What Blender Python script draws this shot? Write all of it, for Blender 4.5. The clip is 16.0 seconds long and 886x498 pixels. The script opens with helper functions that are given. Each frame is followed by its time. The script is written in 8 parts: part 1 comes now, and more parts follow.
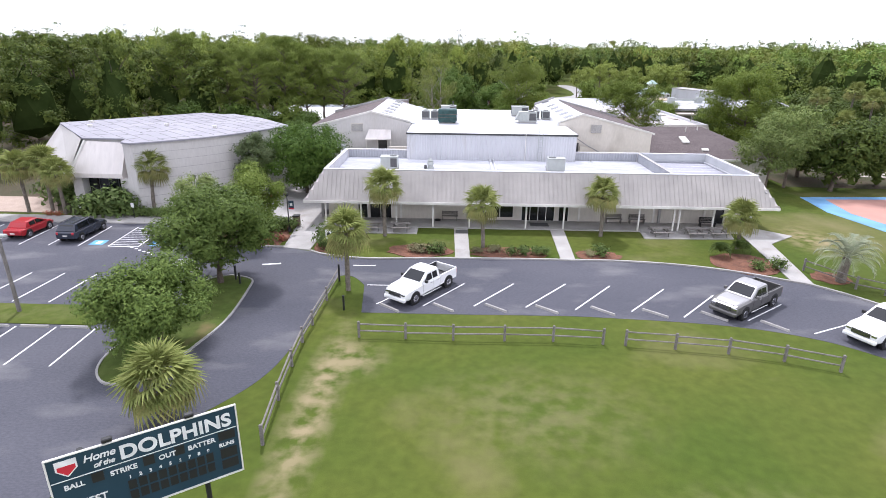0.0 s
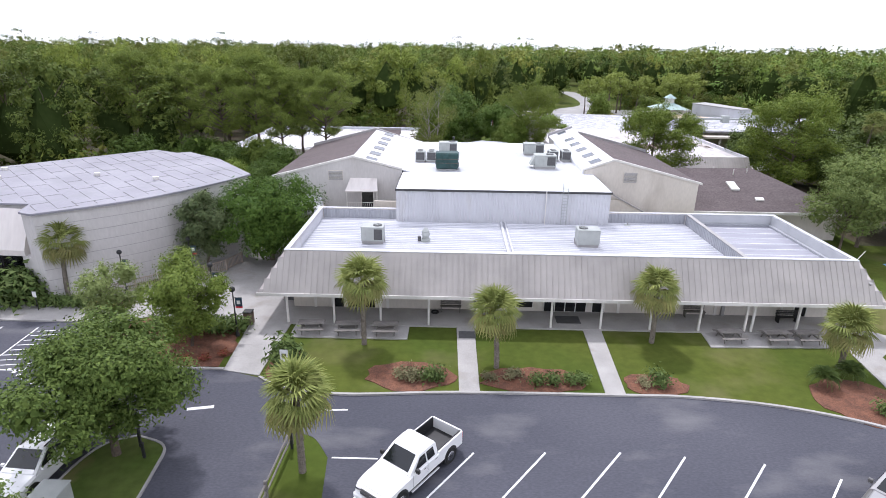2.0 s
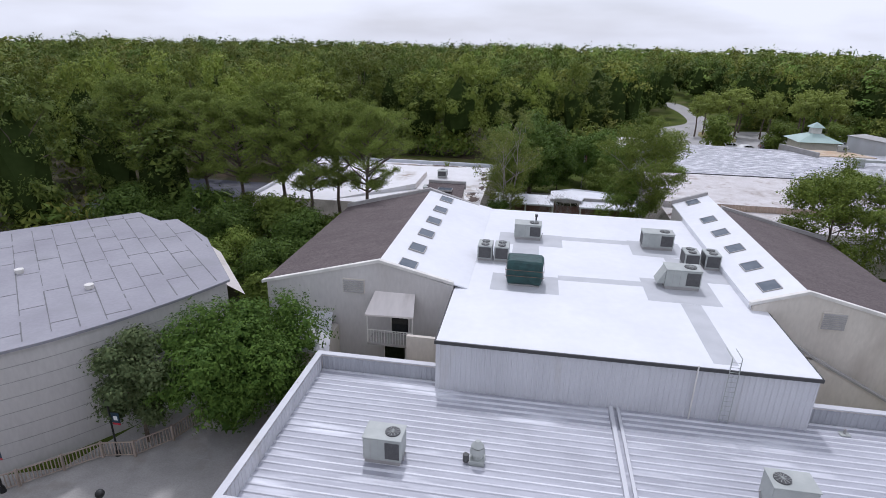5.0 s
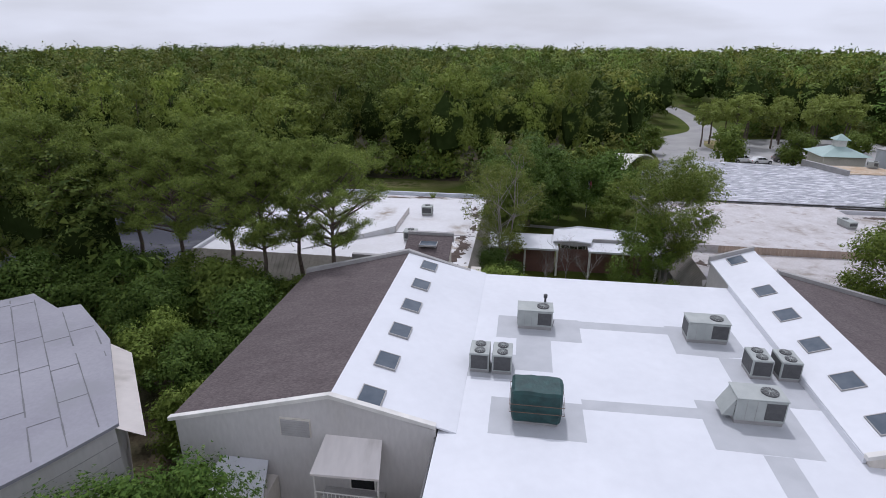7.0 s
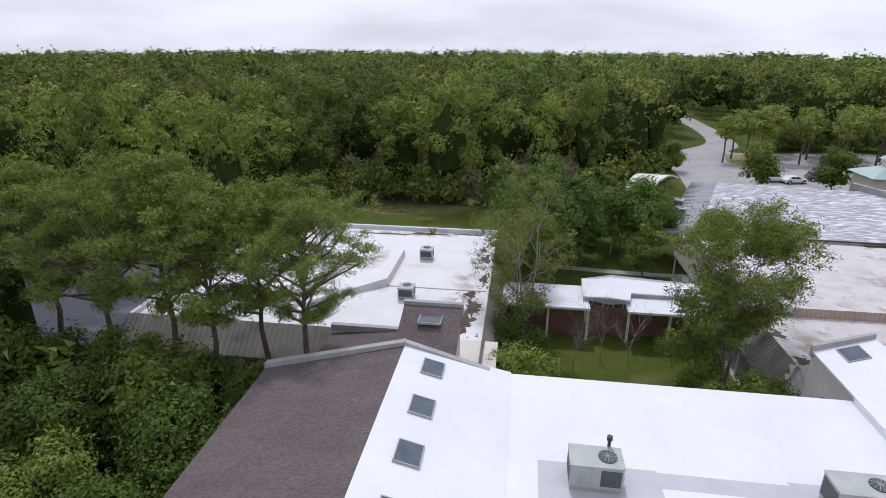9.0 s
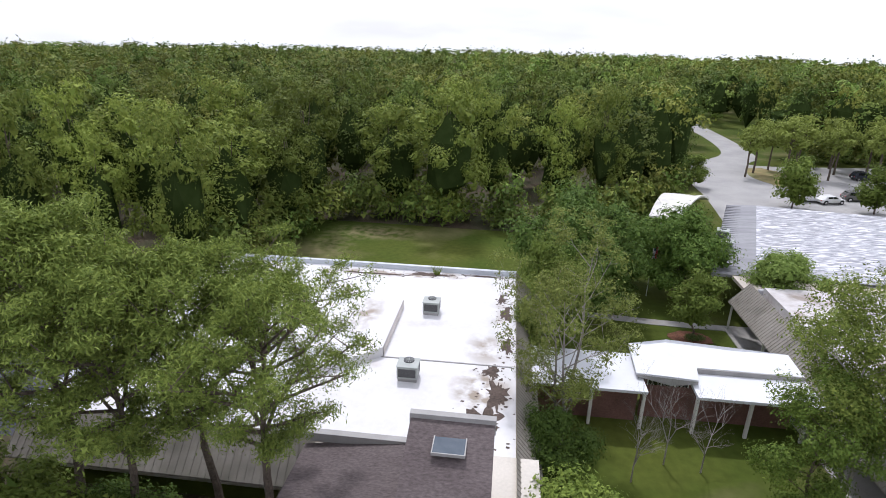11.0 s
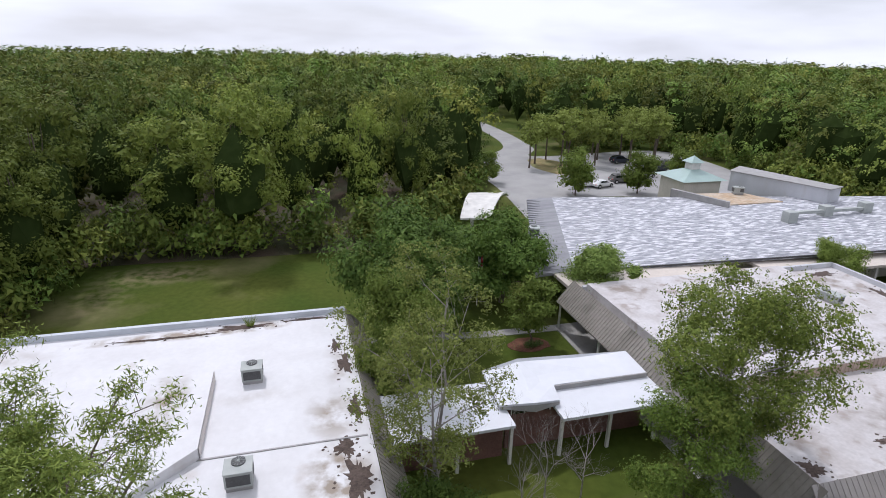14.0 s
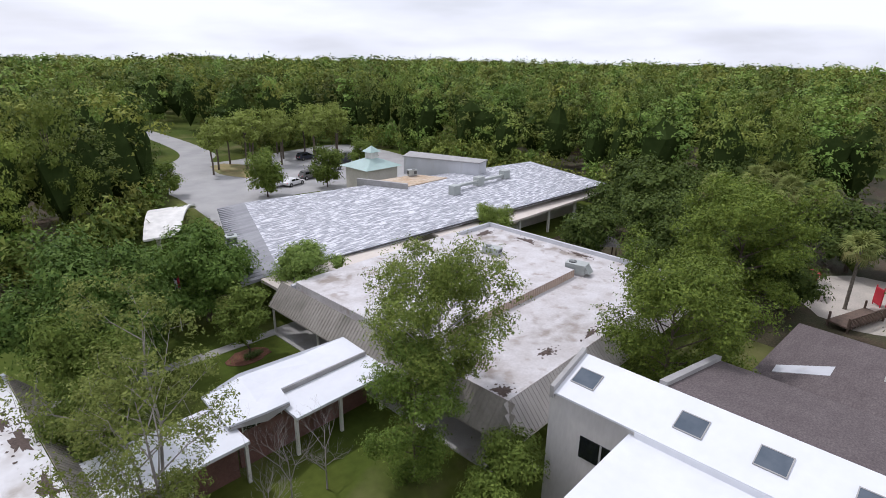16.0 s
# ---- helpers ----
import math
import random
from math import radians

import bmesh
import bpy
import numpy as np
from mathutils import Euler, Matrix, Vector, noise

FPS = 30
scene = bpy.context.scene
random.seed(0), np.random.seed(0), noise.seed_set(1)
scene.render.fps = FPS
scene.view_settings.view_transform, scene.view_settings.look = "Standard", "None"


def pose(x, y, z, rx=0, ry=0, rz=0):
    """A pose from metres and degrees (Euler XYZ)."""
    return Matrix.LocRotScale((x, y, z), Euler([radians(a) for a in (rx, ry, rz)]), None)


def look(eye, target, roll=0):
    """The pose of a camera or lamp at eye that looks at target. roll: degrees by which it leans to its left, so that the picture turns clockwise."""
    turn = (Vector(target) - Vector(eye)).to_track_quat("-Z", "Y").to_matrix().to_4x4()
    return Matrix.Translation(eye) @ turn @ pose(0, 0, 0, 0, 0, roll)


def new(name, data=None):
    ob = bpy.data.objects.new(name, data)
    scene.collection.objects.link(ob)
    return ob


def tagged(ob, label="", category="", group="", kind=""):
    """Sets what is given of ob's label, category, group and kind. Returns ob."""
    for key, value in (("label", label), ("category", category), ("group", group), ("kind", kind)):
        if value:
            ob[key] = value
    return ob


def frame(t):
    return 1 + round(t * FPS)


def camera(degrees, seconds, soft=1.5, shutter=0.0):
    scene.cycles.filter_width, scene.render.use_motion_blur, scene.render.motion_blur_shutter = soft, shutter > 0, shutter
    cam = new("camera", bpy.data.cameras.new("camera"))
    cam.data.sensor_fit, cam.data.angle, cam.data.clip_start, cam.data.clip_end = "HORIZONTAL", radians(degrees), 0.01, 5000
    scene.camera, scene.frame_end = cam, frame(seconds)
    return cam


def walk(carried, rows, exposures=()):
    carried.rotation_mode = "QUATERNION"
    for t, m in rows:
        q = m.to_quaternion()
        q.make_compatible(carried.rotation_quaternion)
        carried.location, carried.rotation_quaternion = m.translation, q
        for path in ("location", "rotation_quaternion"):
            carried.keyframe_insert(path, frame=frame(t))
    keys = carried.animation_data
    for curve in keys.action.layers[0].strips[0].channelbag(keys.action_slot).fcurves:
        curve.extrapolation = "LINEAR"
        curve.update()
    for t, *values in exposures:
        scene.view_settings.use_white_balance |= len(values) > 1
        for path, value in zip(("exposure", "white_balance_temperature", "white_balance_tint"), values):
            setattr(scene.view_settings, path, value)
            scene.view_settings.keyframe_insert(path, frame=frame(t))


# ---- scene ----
cam = camera(76.5, 16.0, 0.9)
PATH = [
    (0, (0.808, -1.813, 16.467), (0.768, 0.068, 15.789), 0.7),
    (0.5, (0.684, 1.788, 17.197), (0.646, 3.669, 16.519), 0.7),
    (1, (0.433, 5.493, 18.124), (0.401, 7.373, 17.441), 1.0),
    (1.5, (0.3, 9.344, 18.921), (0.274, 11.223, 18.238), 0.9),
    (2, (0.284, 13.155, 19.494), (0.253, 15.033, 18.807), 0.8),
    (2.5, (0.256, 16.948, 20.244), (0.225, 18.824, 19.552), 0.8),
    (2.8, (0.289, 19.144, 20.983), (0.255, 21.02, 20.291), 0.5),
    (3, (0.299, 20.627, 21.356), (0.263, 22.502, 20.663), 0.8),
    (3.5, (0.179, 24.375, 21.974), (0.145, 26.249, 21.277), 0.9),
    (4, (0.016, 28.061, 22.281), (-0.014, 29.935, 21.582), 1.1),
    (4.5, (-0.274, 31.759, 22.53), (-0.328, 33.63, 21.827), 1.3),
    (5, (-0.348, 35.597, 22.546), (-0.641, 37.444, 21.839), 1.2),
    (5.2, (-0.242, 37.054, 22.622), (-0.541, 38.899, 21.91), 1.0),
    (7.3, (-1.879, 49.458, 24.225), (-2.144, 51.311, 23.52), 0.2),
    (7.5, (-2.11, 50.67, 24.241), (-2.374, 52.524, 23.54), 0.3),
    (8, (-2.691, 53.799, 24.449), (-2.951, 55.654, 23.748), 0.3),
    (8.5, (-3.377, 56.912, 24.565), (-3.632, 58.767, 23.863), 0.3),
    (9, (-4.052, 60.084, 24.472), (-4.305, 61.942, 23.776), 0.3),
    (9.2, (-4.278, 61.316, 24.505), (-4.533, 63.172, 23.807), 0.5),
    (11.3, (-7.928, 73.822, 24.386), (-8.133, 75.683, 23.684), 1.4),
    (11.5, (-8.19, 75.024, 24.388), (-8.389, 76.885, 23.684), 1.3),
    (12, (-8.596, 77.165, 24.584), (-8.633, 79.038, 23.884), 1.3),
    (12.5, (-8.997, 78.203, 24.6), (-8.836, 80.072, 23.905), 1.4),
    (13, (-9.188, 78.544, 24.581), (-8.95, 80.404, 23.885), 1.4),
    (13.5, (-9.252, 78.637, 24.562), (-8.904, 80.48, 23.869), 1.4),
    (14, (-9.34, 78.579, 24.61), (-8.84, 80.389, 23.922), 1.3),
    (14.5, (-9.315, 78.379, 24.689), (-8.607, 80.12, 24.005), 1.2),
    (15, (-9.325, 78.194, 24.678), (-8.397, 79.831, 24.0), 1.1),
    (15.5, (-9.274, 78.029, 24.754), (-8.114, 79.512, 24.077), 1.0),
    (16, (-9.341, 77.855, 24.85), (-7.975, 79.15, 24.175), 0.9),
]
walk(cam, [(t, look(e, q, r)) for t, e, q, r in PATH],
     [(0, 0.2, 5950, 18), (1.5, 0.05, 5930, 18), (2.5, -0.15, 5900, 17), (3.5, -0.4, 5860, 17), (4.5, -0.78, 5800, 17), (5, -0.84, 5780, 17), (7.5, -1.04, 5780, 17), (8, -0.94, 5800, 16), (9, -0.8, 5850, 16), (11.5, -0.36, 5950, 16), (12, -0.4, 5950, 16), (13, -0.58, 5920, 16), (15, -0.72, 5900, 16), (16, -0.66, 5920, 16)])
# ---- parts below ----
# ---------- world, sun ----------
world = bpy.data.worlds.new("sky")
scene.world = world
world.use_nodes = True
wn, wl = world.node_tree.nodes, world.node_tree.links
wn.clear()
w_out = wn.new("ShaderNodeOutputWorld")
w_bg = wn.new("ShaderNodeBackground")
w_sky = wn.new("ShaderNodeTexSky")
w_sky.sky_type, w_sky.sun_disc = "NISHITA", False
w_sky.sun_elevation, w_sky.sun_rotation = radians(58), radians(-15)
w_sky.air_density, w_sky.dust_density = 1.0, 2.0
w_tc = wn.new("ShaderNodeTexCoord")
w_map = wn.new("ShaderNodeMapping")
w_map.inputs["Scale"].default_value = (1.0, 1.0, 5.0)
w_noise = wn.new("ShaderNodeTexNoise")
w_noise.inputs["Scale"].default_value, w_noise.inputs["Detail"].default_value = 2.2, 7.0
w_ramp = wn.new("ShaderNodeValToRGB")
w_ramp.color_ramp.elements[0].position, w_ramp.color_ramp.elements[1].position = 0.36, 0.56
w_ramp.color_ramp.elements[0].color, w_ramp.color_ramp.elements[1].color = (0.7, 0.7, 0.7, 1), (1, 1, 1, 1)
w_mix = wn.new("ShaderNodeMix")
w_mix.data_type = "RGBA"
w_mix.inputs["B"].default_value = (16.0, 16.1, 16.3, 1)
wl.new(w_tc.outputs["Generated"], w_map.inputs["Vector"])
wl.new(w_map.outputs["Vector"], w_noise.inputs["Vector"])
wl.new(w_noise.outputs["Fac"], w_ramp.inputs["Fac"])
wl.new(w_ramp.outputs["Color"], w_mix.inputs["Factor"])
wl.new(w_sky.outputs["Color"], w_mix.inputs["A"])
wl.new(w_mix.outputs["Result"], w_bg.inputs["Color"])
w_bg.inputs["Strength"].default_value = 0.10
wl.new(w_bg.outputs["Background"], w_out.inputs["Surface"])

sun = new("sun", bpy.data.lights.new("sun", "SUN"))
sun.data.energy, sun.data.angle, sun.data.color = 3.2, radians(3), (1.0, 0.96, 0.9)
sun.matrix_world = look((-13, 50, 90), (0, 0, 0))


# ---------- materials ----------
def material(name, base, rough=0.8, metal=0.0, second=None, scale=1.0, fine=0.0, fine_scale=40.0, bump=0.0, bump_scale=20.0,
             stain=None, stain_scale=0.15, stain_cut=(0.5, 0.65), spec=0.4, stretch=(1, 1, 1)):
    """A surface with two scales of colour change, optional stains and fine relief."""
    m = bpy.data.materials.new(name)
    m.use_nodes = True
    nt = m.node_tree
    n, l = nt.nodes, nt.links
    b = n["Principled BSDF"]
    b.inputs["Roughness"].default_value, b.inputs["Metallic"].default_value = rough, metal
    b.inputs["Specular IOR Level"].default_value = spec
    geo = n.new("ShaderNodeNewGeometry")
    mp = n.new("ShaderNodeMapping")
    mp.inputs["Scale"].default_value = stretch
    l.new(geo.outputs["Position"], mp.inputs["Vector"])

    def noise_node(s, detail=5.0):
        t = n.new("ShaderNodeTexNoise")
        t.inputs["Scale"].default_value, t.inputs["Detail"].default_value = s, detail
        l.new(mp.outputs["Vector"], t.inputs["Vector"])
        return t

    def mixer(fac, a, bcol):
        x = n.new("ShaderNodeMix")
        x.data_type = "RGBA"
        l.new(fac, x.inputs["Factor"])
        if isinstance(a, tuple):
            x.inputs["A"].default_value = (*a, 1)
        else:
            l.new(a, x.inputs["A"])
        x.inputs["B"].default_value = (*bcol, 1)
        return x.outputs["Result"]

    def cut(sock, lo, hi):
        r = n.new("ShaderNodeMapRange")
        r.inputs["From Min"].default_value, r.inputs["From Max"].default_value = lo, hi
        l.new(sock, r.inputs["Value"])
        return r.outputs["Result"]

    col = tuple(base)
    big = noise_node(scale)
    col = mixer(cut(big.outputs["Fac"], 0.35, 0.65), col, second or tuple(c * 0.82 for c in base))
    if fine > 0:
        f = noise_node(fine_scale, 3.0)
        r = n.new("ShaderNodeMapRange")
        r.inputs["From Min"].default_value, r.inputs["From Max"].default_value = 0.3, 0.7
        r.inputs["To Min"].default_value, r.inputs["To Max"].default_value = 1 - fine, 1 + fine
        l.new(f.outputs["Fac"], r.inputs["Value"])
        hs = n.new("ShaderNodeHueSaturation")
        l.new(r.outputs["Result"], hs.inputs["Value"])
        l.new(col, hs.inputs["Color"])
        col = hs.outputs["Color"]
    if stain:
        s = noise_node(stain_scale, 6.0)
        col = mixer(cut(s.outputs["Fac"], *stain_cut), col, stain)
    l.new(col, b.inputs["Base Color"])
    if bump > 0:
        t = noise_node(bump_scale, 4.0)
        bp = n.new("ShaderNodeBump")
        bp.inputs["Strength"].default_value, bp.inputs["Distance"].default_value = bump, 0.05
        l.new(t.outputs["Fac"], bp.inputs["Height"])
        l.new(bp.outputs["Normal"], b.inputs["Normal"])
    return m


def leaf_material(name, a, b_col, tree_a=0.75, tree_b=1.25, patch=False):
    """Leaves: each leaf clump its own shade, each tree its own tone, a little light through them."""
    m = bpy.data.materials.new(name)
    m.use_nodes = True
    n, l = m.node_tree.nodes, m.node_tree.links
    bs = n["Principled BSDF"]
    bs.inputs["Roughness"].default_value, bs.inputs["Specular IOR Level"].default_value = 0.6, 0.1
    geo, inf = n.new("ShaderNodeNewGeometry"), n.new("ShaderNodeObjectInfo")
    mix = n.new("ShaderNodeMix")
    mix.data_type = "RGBA"
    lo, hi = Vector(a).lerp(Vector(b_col), 0.08), Vector(a).lerp(Vector(b_col), 0.9)
    mix.inputs["A"].default_value, mix.inputs["B"].default_value = (*lo, 1), (*hi, 1)
    hs = n.new("ShaderNodeHueSaturation")
    mr = n.new("ShaderNodeMapRange")
    mr.inputs["To Min"].default_value, mr.inputs["To Max"].default_value = tree_a, tree_b
    if patch:
        t = n.new("ShaderNodeAttribute")
        t.attribute_name = "tree_tone"
        l.new(t.outputs["Fac"], mr.inputs["Value"])
        hm = n.new("ShaderNodeMath")
        hm.operation = "PINGPONG"
        mul = n.new("ShaderNodeMath")
        mul.operation = "MULTIPLY"
        mul.inputs[1].default_value = 7.3
        l.new(t.outputs["Fac"], mul.inputs[0])
        l.new(mul.outputs["Value"], hm.inputs[0])
        hm.inputs[1].default_value = 1.0
        hr = n.new("ShaderNodeMapRange")
        hr.inputs["To Min"].default_value, hr.inputs["To Max"].default_value = 0.465, 0.53
        l.new(hm.outputs["Value"], hr.inputs["Value"])
        l.new(hr.outputs["Result"], hs.inputs["Hue"])
    else:
        l.new(inf.outputs["Random"], mr.inputs["Value"])
    l.new(geo.outputs["Random Per Island"], mix.inputs["Factor"])
    l.new(mix.outputs["Result"], hs.inputs["Color"])
    l.new(mr.outputs["Result"], hs.inputs["Value"])
    l.new(hs.outputs["Color"], bs.inputs["Base Color"])
    tr = n.new("ShaderNodeBsdfTranslucent")
    l.new(hs.outputs["Color"], tr.inputs["Color"])
    ms = n.new("ShaderNodeMixShader")
    ms.inputs["Fac"].default_value = 0.14
    l.new(bs.outputs["BSDF"], ms.inputs[1])
    l.new(tr.outputs["BSDF"], ms.inputs[2])
    l.new(ms.outputs["Shader"], n["Material Output"].inputs["Surface"])
    return m


GRASS = material("grass", (0.056, 0.084, 0.0125), 0.95, second=(0.084, 0.099, 0.018), scale=0.09, fine=0.13, fine_scale=1.7, bump=0.25, bump_scale=24,
                 stain=(0.2, 0.17, 0.09), stain_scale=0.085, stain_cut=(0.54, 0.8), spec=0.12)


def worn_patches(mat, spots, colour):
    """Adds dry, trodden areas with ragged edges at known places of a ground material: centre and half sizes."""
    n, l = mat.node_tree.nodes, mat.node_tree.links
    bs = n["Principled BSDF"]
    src = bs.inputs["Base Color"].links[0].from_socket
    geo, nz = n.new("ShaderNodeNewGeometry"), n.new("ShaderNodeTexNoise")
    nz.inputs["Scale"].default_value, nz.inputs["Detail"].default_value = 0.9, 6.0
    l.new(geo.outputs["Position"], nz.inputs["Vector"])
    for cx, cy, rx, ry, amount in spots:
        mp = n.new("ShaderNodeMapping")
        mp.vector_type = "POINT"
        mp.inputs["Location"].default_value = (-cx / rx, -cy / ry, 0)
        mp.inputs["Scale"].default_value = (1 / rx, 1 / ry, 0)
        ln = n.new("ShaderNodeVectorMath")
        ln.operation = "LENGTH"
        l.new(geo.outputs["Position"], mp.inputs["Vector"])
        l.new(mp.outputs["Vector"], ln.inputs[0])
        fall = n.new("ShaderNodeMapRange")
        fall.inputs["From Min"].default_value, fall.inputs["From Max"].default_value = 0.2, 1.0
        fall.inputs["To Min"].default_value, fall.inputs["To Max"].default_value = amount, 0.0
        l.new(ln.outputs["Value"], fall.inputs["Value"])
        rag = n.new("ShaderNodeMapRange")
        rag.inputs["From Min"].default_value, rag.inputs["From Max"].default_value = 0.38, 0.62
        l.new(nz.outputs["Fac"], rag.inputs["Value"])
        mul = n.new("ShaderNodeMath")
        mul.operation = "MULTIPLY"
        l.new(fall.outputs["Result"], mul.inputs[0])
        l.new(rag.outputs["Result"], mul.inputs[1])
        mx = n.new("ShaderNodeMix")
        mx.data_type = "RGBA"
        l.new(mul.outputs["Value"], mx.inputs["Factor"])
        l.new(src, mx.inputs["A"])
        mx.inputs["B"].default_value = (*colour, 1)
        src = mx.outputs["Result"]
    l.new(src, bs.inputs["Base Color"])


worn_patches(GRASS, [(-5.9, 21.0, 1.5, 11.0, 0.9), (-4.6, 25.5, 2.2, 2.6, 0.7), (13.0, 11.0, 9.0, 6.0, 0.6), (15.5, 9.0, 3.0, 2.5, 0.9), (34.0, 48.0, 3.5, 5.5, 0.9), (-60.0, 30.2, 45.0, 2.2, 0.6), (5.0, 21.0, 7.0, 5.0, 0.25), (-24.0, 141.5, 8.0, 3.5, 0.8), (-29.0, 136.0, 4.0, 6.0, 0.5)], (0.27, 0.22, 0.13))
LAWN = material("lawn", (0.062, 0.098, 0.017), 0.95, second=(0.085, 0.11, 0.027), scale=0.35, fine=0.14, fine_scale=2.0, bump=0.3, bump_scale=24,
                stain=(0.16, 0.13, 0.06), stain_scale=0.3, stain_cut=(0.62, 0.75), spec=0.15)
LITTER = material("leaf_litter", (0.085, 0.06, 0.038), 0.95, second=(0.05, 0.055, 0.022), scale=0.25, fine=0.3, fine_scale=5, bump=0.7, bump_scale=12)
MULCH = material("mulch", (0.19, 0.085, 0.05), 0.95, second=(0.12, 0.055, 0.035), scale=1.5, fine=0.35, fine_scale=14, bump=0.8, bump_scale=25)
ASPHALT = material("asphalt", (0.054, 0.056, 0.072), 0.85, second=(0.073, 0.074, 0.091), scale=0.12, fine=0.16, fine_scale=9, bump=0.25, bump_scale=90,
                   stain=(0.155, 0.153, 0.16), stain_scale=0.3, stain_cut=(0.55, 0.8), stretch=(0.6, 1.2, 1))
CONCRETE = material("concrete", (0.38, 0.365, 0.35), 0.85, second=(0.31, 0.30, 0.285), scale=0.6, fine=0.08, fine_scale=12, bump=0.15, bump_scale=60,
                    stain=(0.27, 0.25, 0.22), stain_scale=0.5, stain_cut=(0.58, 0.75))
PAVER = material("paver", (0.42, 0.33, 0.27), 0.85, second=(0.36, 0.28, 0.23), scale=0.9, fine=0.1, fine_scale=9)
SAND = material("sand", (0.5, 0.45, 0.39), 0.95, second=(0.42, 0.38, 0.33), scale=0.4, fine=0.1, fine_scale=6)
PAINT = material("line_paint", (0.78, 0.78, 0.77), 0.7, second=(0.62, 0.62, 0.62), scale=3.0, fine=0.08)
BLUE_PAINT = material("blue_paint", (0.12, 0.36, 0.62), 0.7, fine=0.1, scale=2)
COURT_RED = material("court_red", (0.46, 0.25, 0.2), 0.8, second=(0.40, 0.22, 0.18), scale=0.4)
COURT_BLUE = material("court_blue", (0.16, 0.34, 0.56), 0.8, scale=0.4)
STUCCO = material("stucco", (0.62, 0.58, 0.52), 0.9, second=(0.56, 0.52, 0.465), scale=0.35, fine=0.05, fine_scale=6, bump=0.2, bump_scale=40,
                  stain=(0.44, 0.40, 0.35), stain_scale=0.4, stain_cut=(0.6, 0.8), stretch=(1, 1, 0.35))
GREY_STUCCO = material("grey_stucco", (0.56, 0.54, 0.525), 0.9, second=(0.50, 0.48, 0.465), scale=0.25, fine=0.05, fine_scale=6, bump=0.15, bump_scale=40,
                       stain=(0.42, 0.39, 0.35), stain_scale=0.35, stain_cut=(0.6, 0.85), stretch=(1, 1, 0.3))
TRIM = material("pale_trim", (0.72, 0.70, 0.66), 0.6, scale=1.0, fine=0.04)
SEAM_METAL = material("tan_seam_metal", (0.71, 0.665, 0.635), 0.5, metal=0.0, second=(0.65, 0.605, 0.575), scale=0.3, fine=0.05, fine_scale=3,
                      stain=(0.40, 0.365, 0.33), stain_scale=0.8, stain_cut=(0.6, 0.85), stretch=(1, 0.3, 0.3))
GREY_RIB = material("dark_grey_ribbed_metal", (0.2, 0.2, 0.215), 0.55, second=(0.27, 0.27, 0.28), scale=0.6, fine=0.1, fine_scale=4, stretch=(0.4, 2, 1))
BROWN_METAL = material("brown_seam_metal", (0.3, 0.275, 0.24), 0.55, second=(0.24, 0.22, 0.19), scale=0.4, fine=0.1, fine_scale=4,
                       stain=(0.15, 0.14, 0.115), stain_scale=0.5, stain_cut=(0.52, 0.75))
CORRUGATED = material("pale_corrugated_metal", (0.55, 0.555, 0.58), 0.5, second=(0.49, 0.495, 0.52), scale=0.5, fine=0.04,
                      stain=(0.46, 0.45, 0.44), stain_scale=0.8, stain_cut=(0.62, 0.8), stretch=(1, 1, 0.25))
RIB_SILVER = material("silver_rib", (0.64, 0.645, 0.68), 0.5, second=(0.5, 0.505, 0.54), scale=0.8, stretch=(0.4, 2, 1))
SILVER_ROOF = material("silver_coated_roof", (0.41, 0.415, 0.46), 0.5, second=(0.33, 0.335, 0.375), scale=0.5, fine=0.08, fine_scale=3,
                       stain=(0.68, 0.69, 0.73), stain_scale=0.6, stain_cut=(0.54, 0.7), stretch=(0.3, 1.4, 1))
WHITE_ROOF = material("white_membrane", (0.68, 0.69, 0.72), 0.55, second=(0.64, 0.65, 0.68), scale=0.3, fine=0.02, fine_scale=2)
OLD_WHITE = material("weathered_white_membrane", (0.68, 0.675, 0.685), 0.6, second=(0.62, 0.61, 0.615), scale=0.35, fine=0.03, fine_scale=3,
                     stain=(0.46, 0.40, 0.36), stain_scale=0.22, stain_cut=(0.66, 0.80))
DIRTY_WHITE = material("stained_white_membrane", (0.56, 0.54, 0.54), 0.65, second=(0.47, 0.44, 0.43), scale=0.6, fine=0.07, fine_scale=5,
                       stain=(0.36, 0.315, 0.29), stain_scale=0.9, stain_cut=(0.57, 0.7))
PAD_GREY = material("grey_roof_coating", (0.47, 0.48, 0.5), 0.6, second=(0.42, 0.43, 0.45), scale=0.8, fine=0.03)
SHINGLE = material("brown_shingle", (0.12, 0.098, 0.097), 0.9, second=(0.10, 0.08, 0.08), scale=0.5, fine=0.3, fine_scale=5.0, bump=0.4, bump_scale=14, stretch=(1, 2.2, 1))
MEMBRANE = material("grey_rolled_roofing", (0.3, 0.295, 0.325), 0.75, second=(0.25, 0.245, 0.275), scale=0.25, fine=0.05, fine_scale=5,
                    stain=(0.25, 0.25, 0.27), stain_scale=0.3, stain_cut=(0.55, 0.7))
STREAKED = material("streaked_roofing", (0.42, 0.425, 0.455), 0.6, second=(0.2, 0.205, 0.23), scale=2.6, fine=0.12, fine_scale=5,
                    stain=(0.64, 0.64, 0.67), stain_scale=2.1, stain_cut=(0.5, 0.6), stretch=(0.35, 1.5, 1))
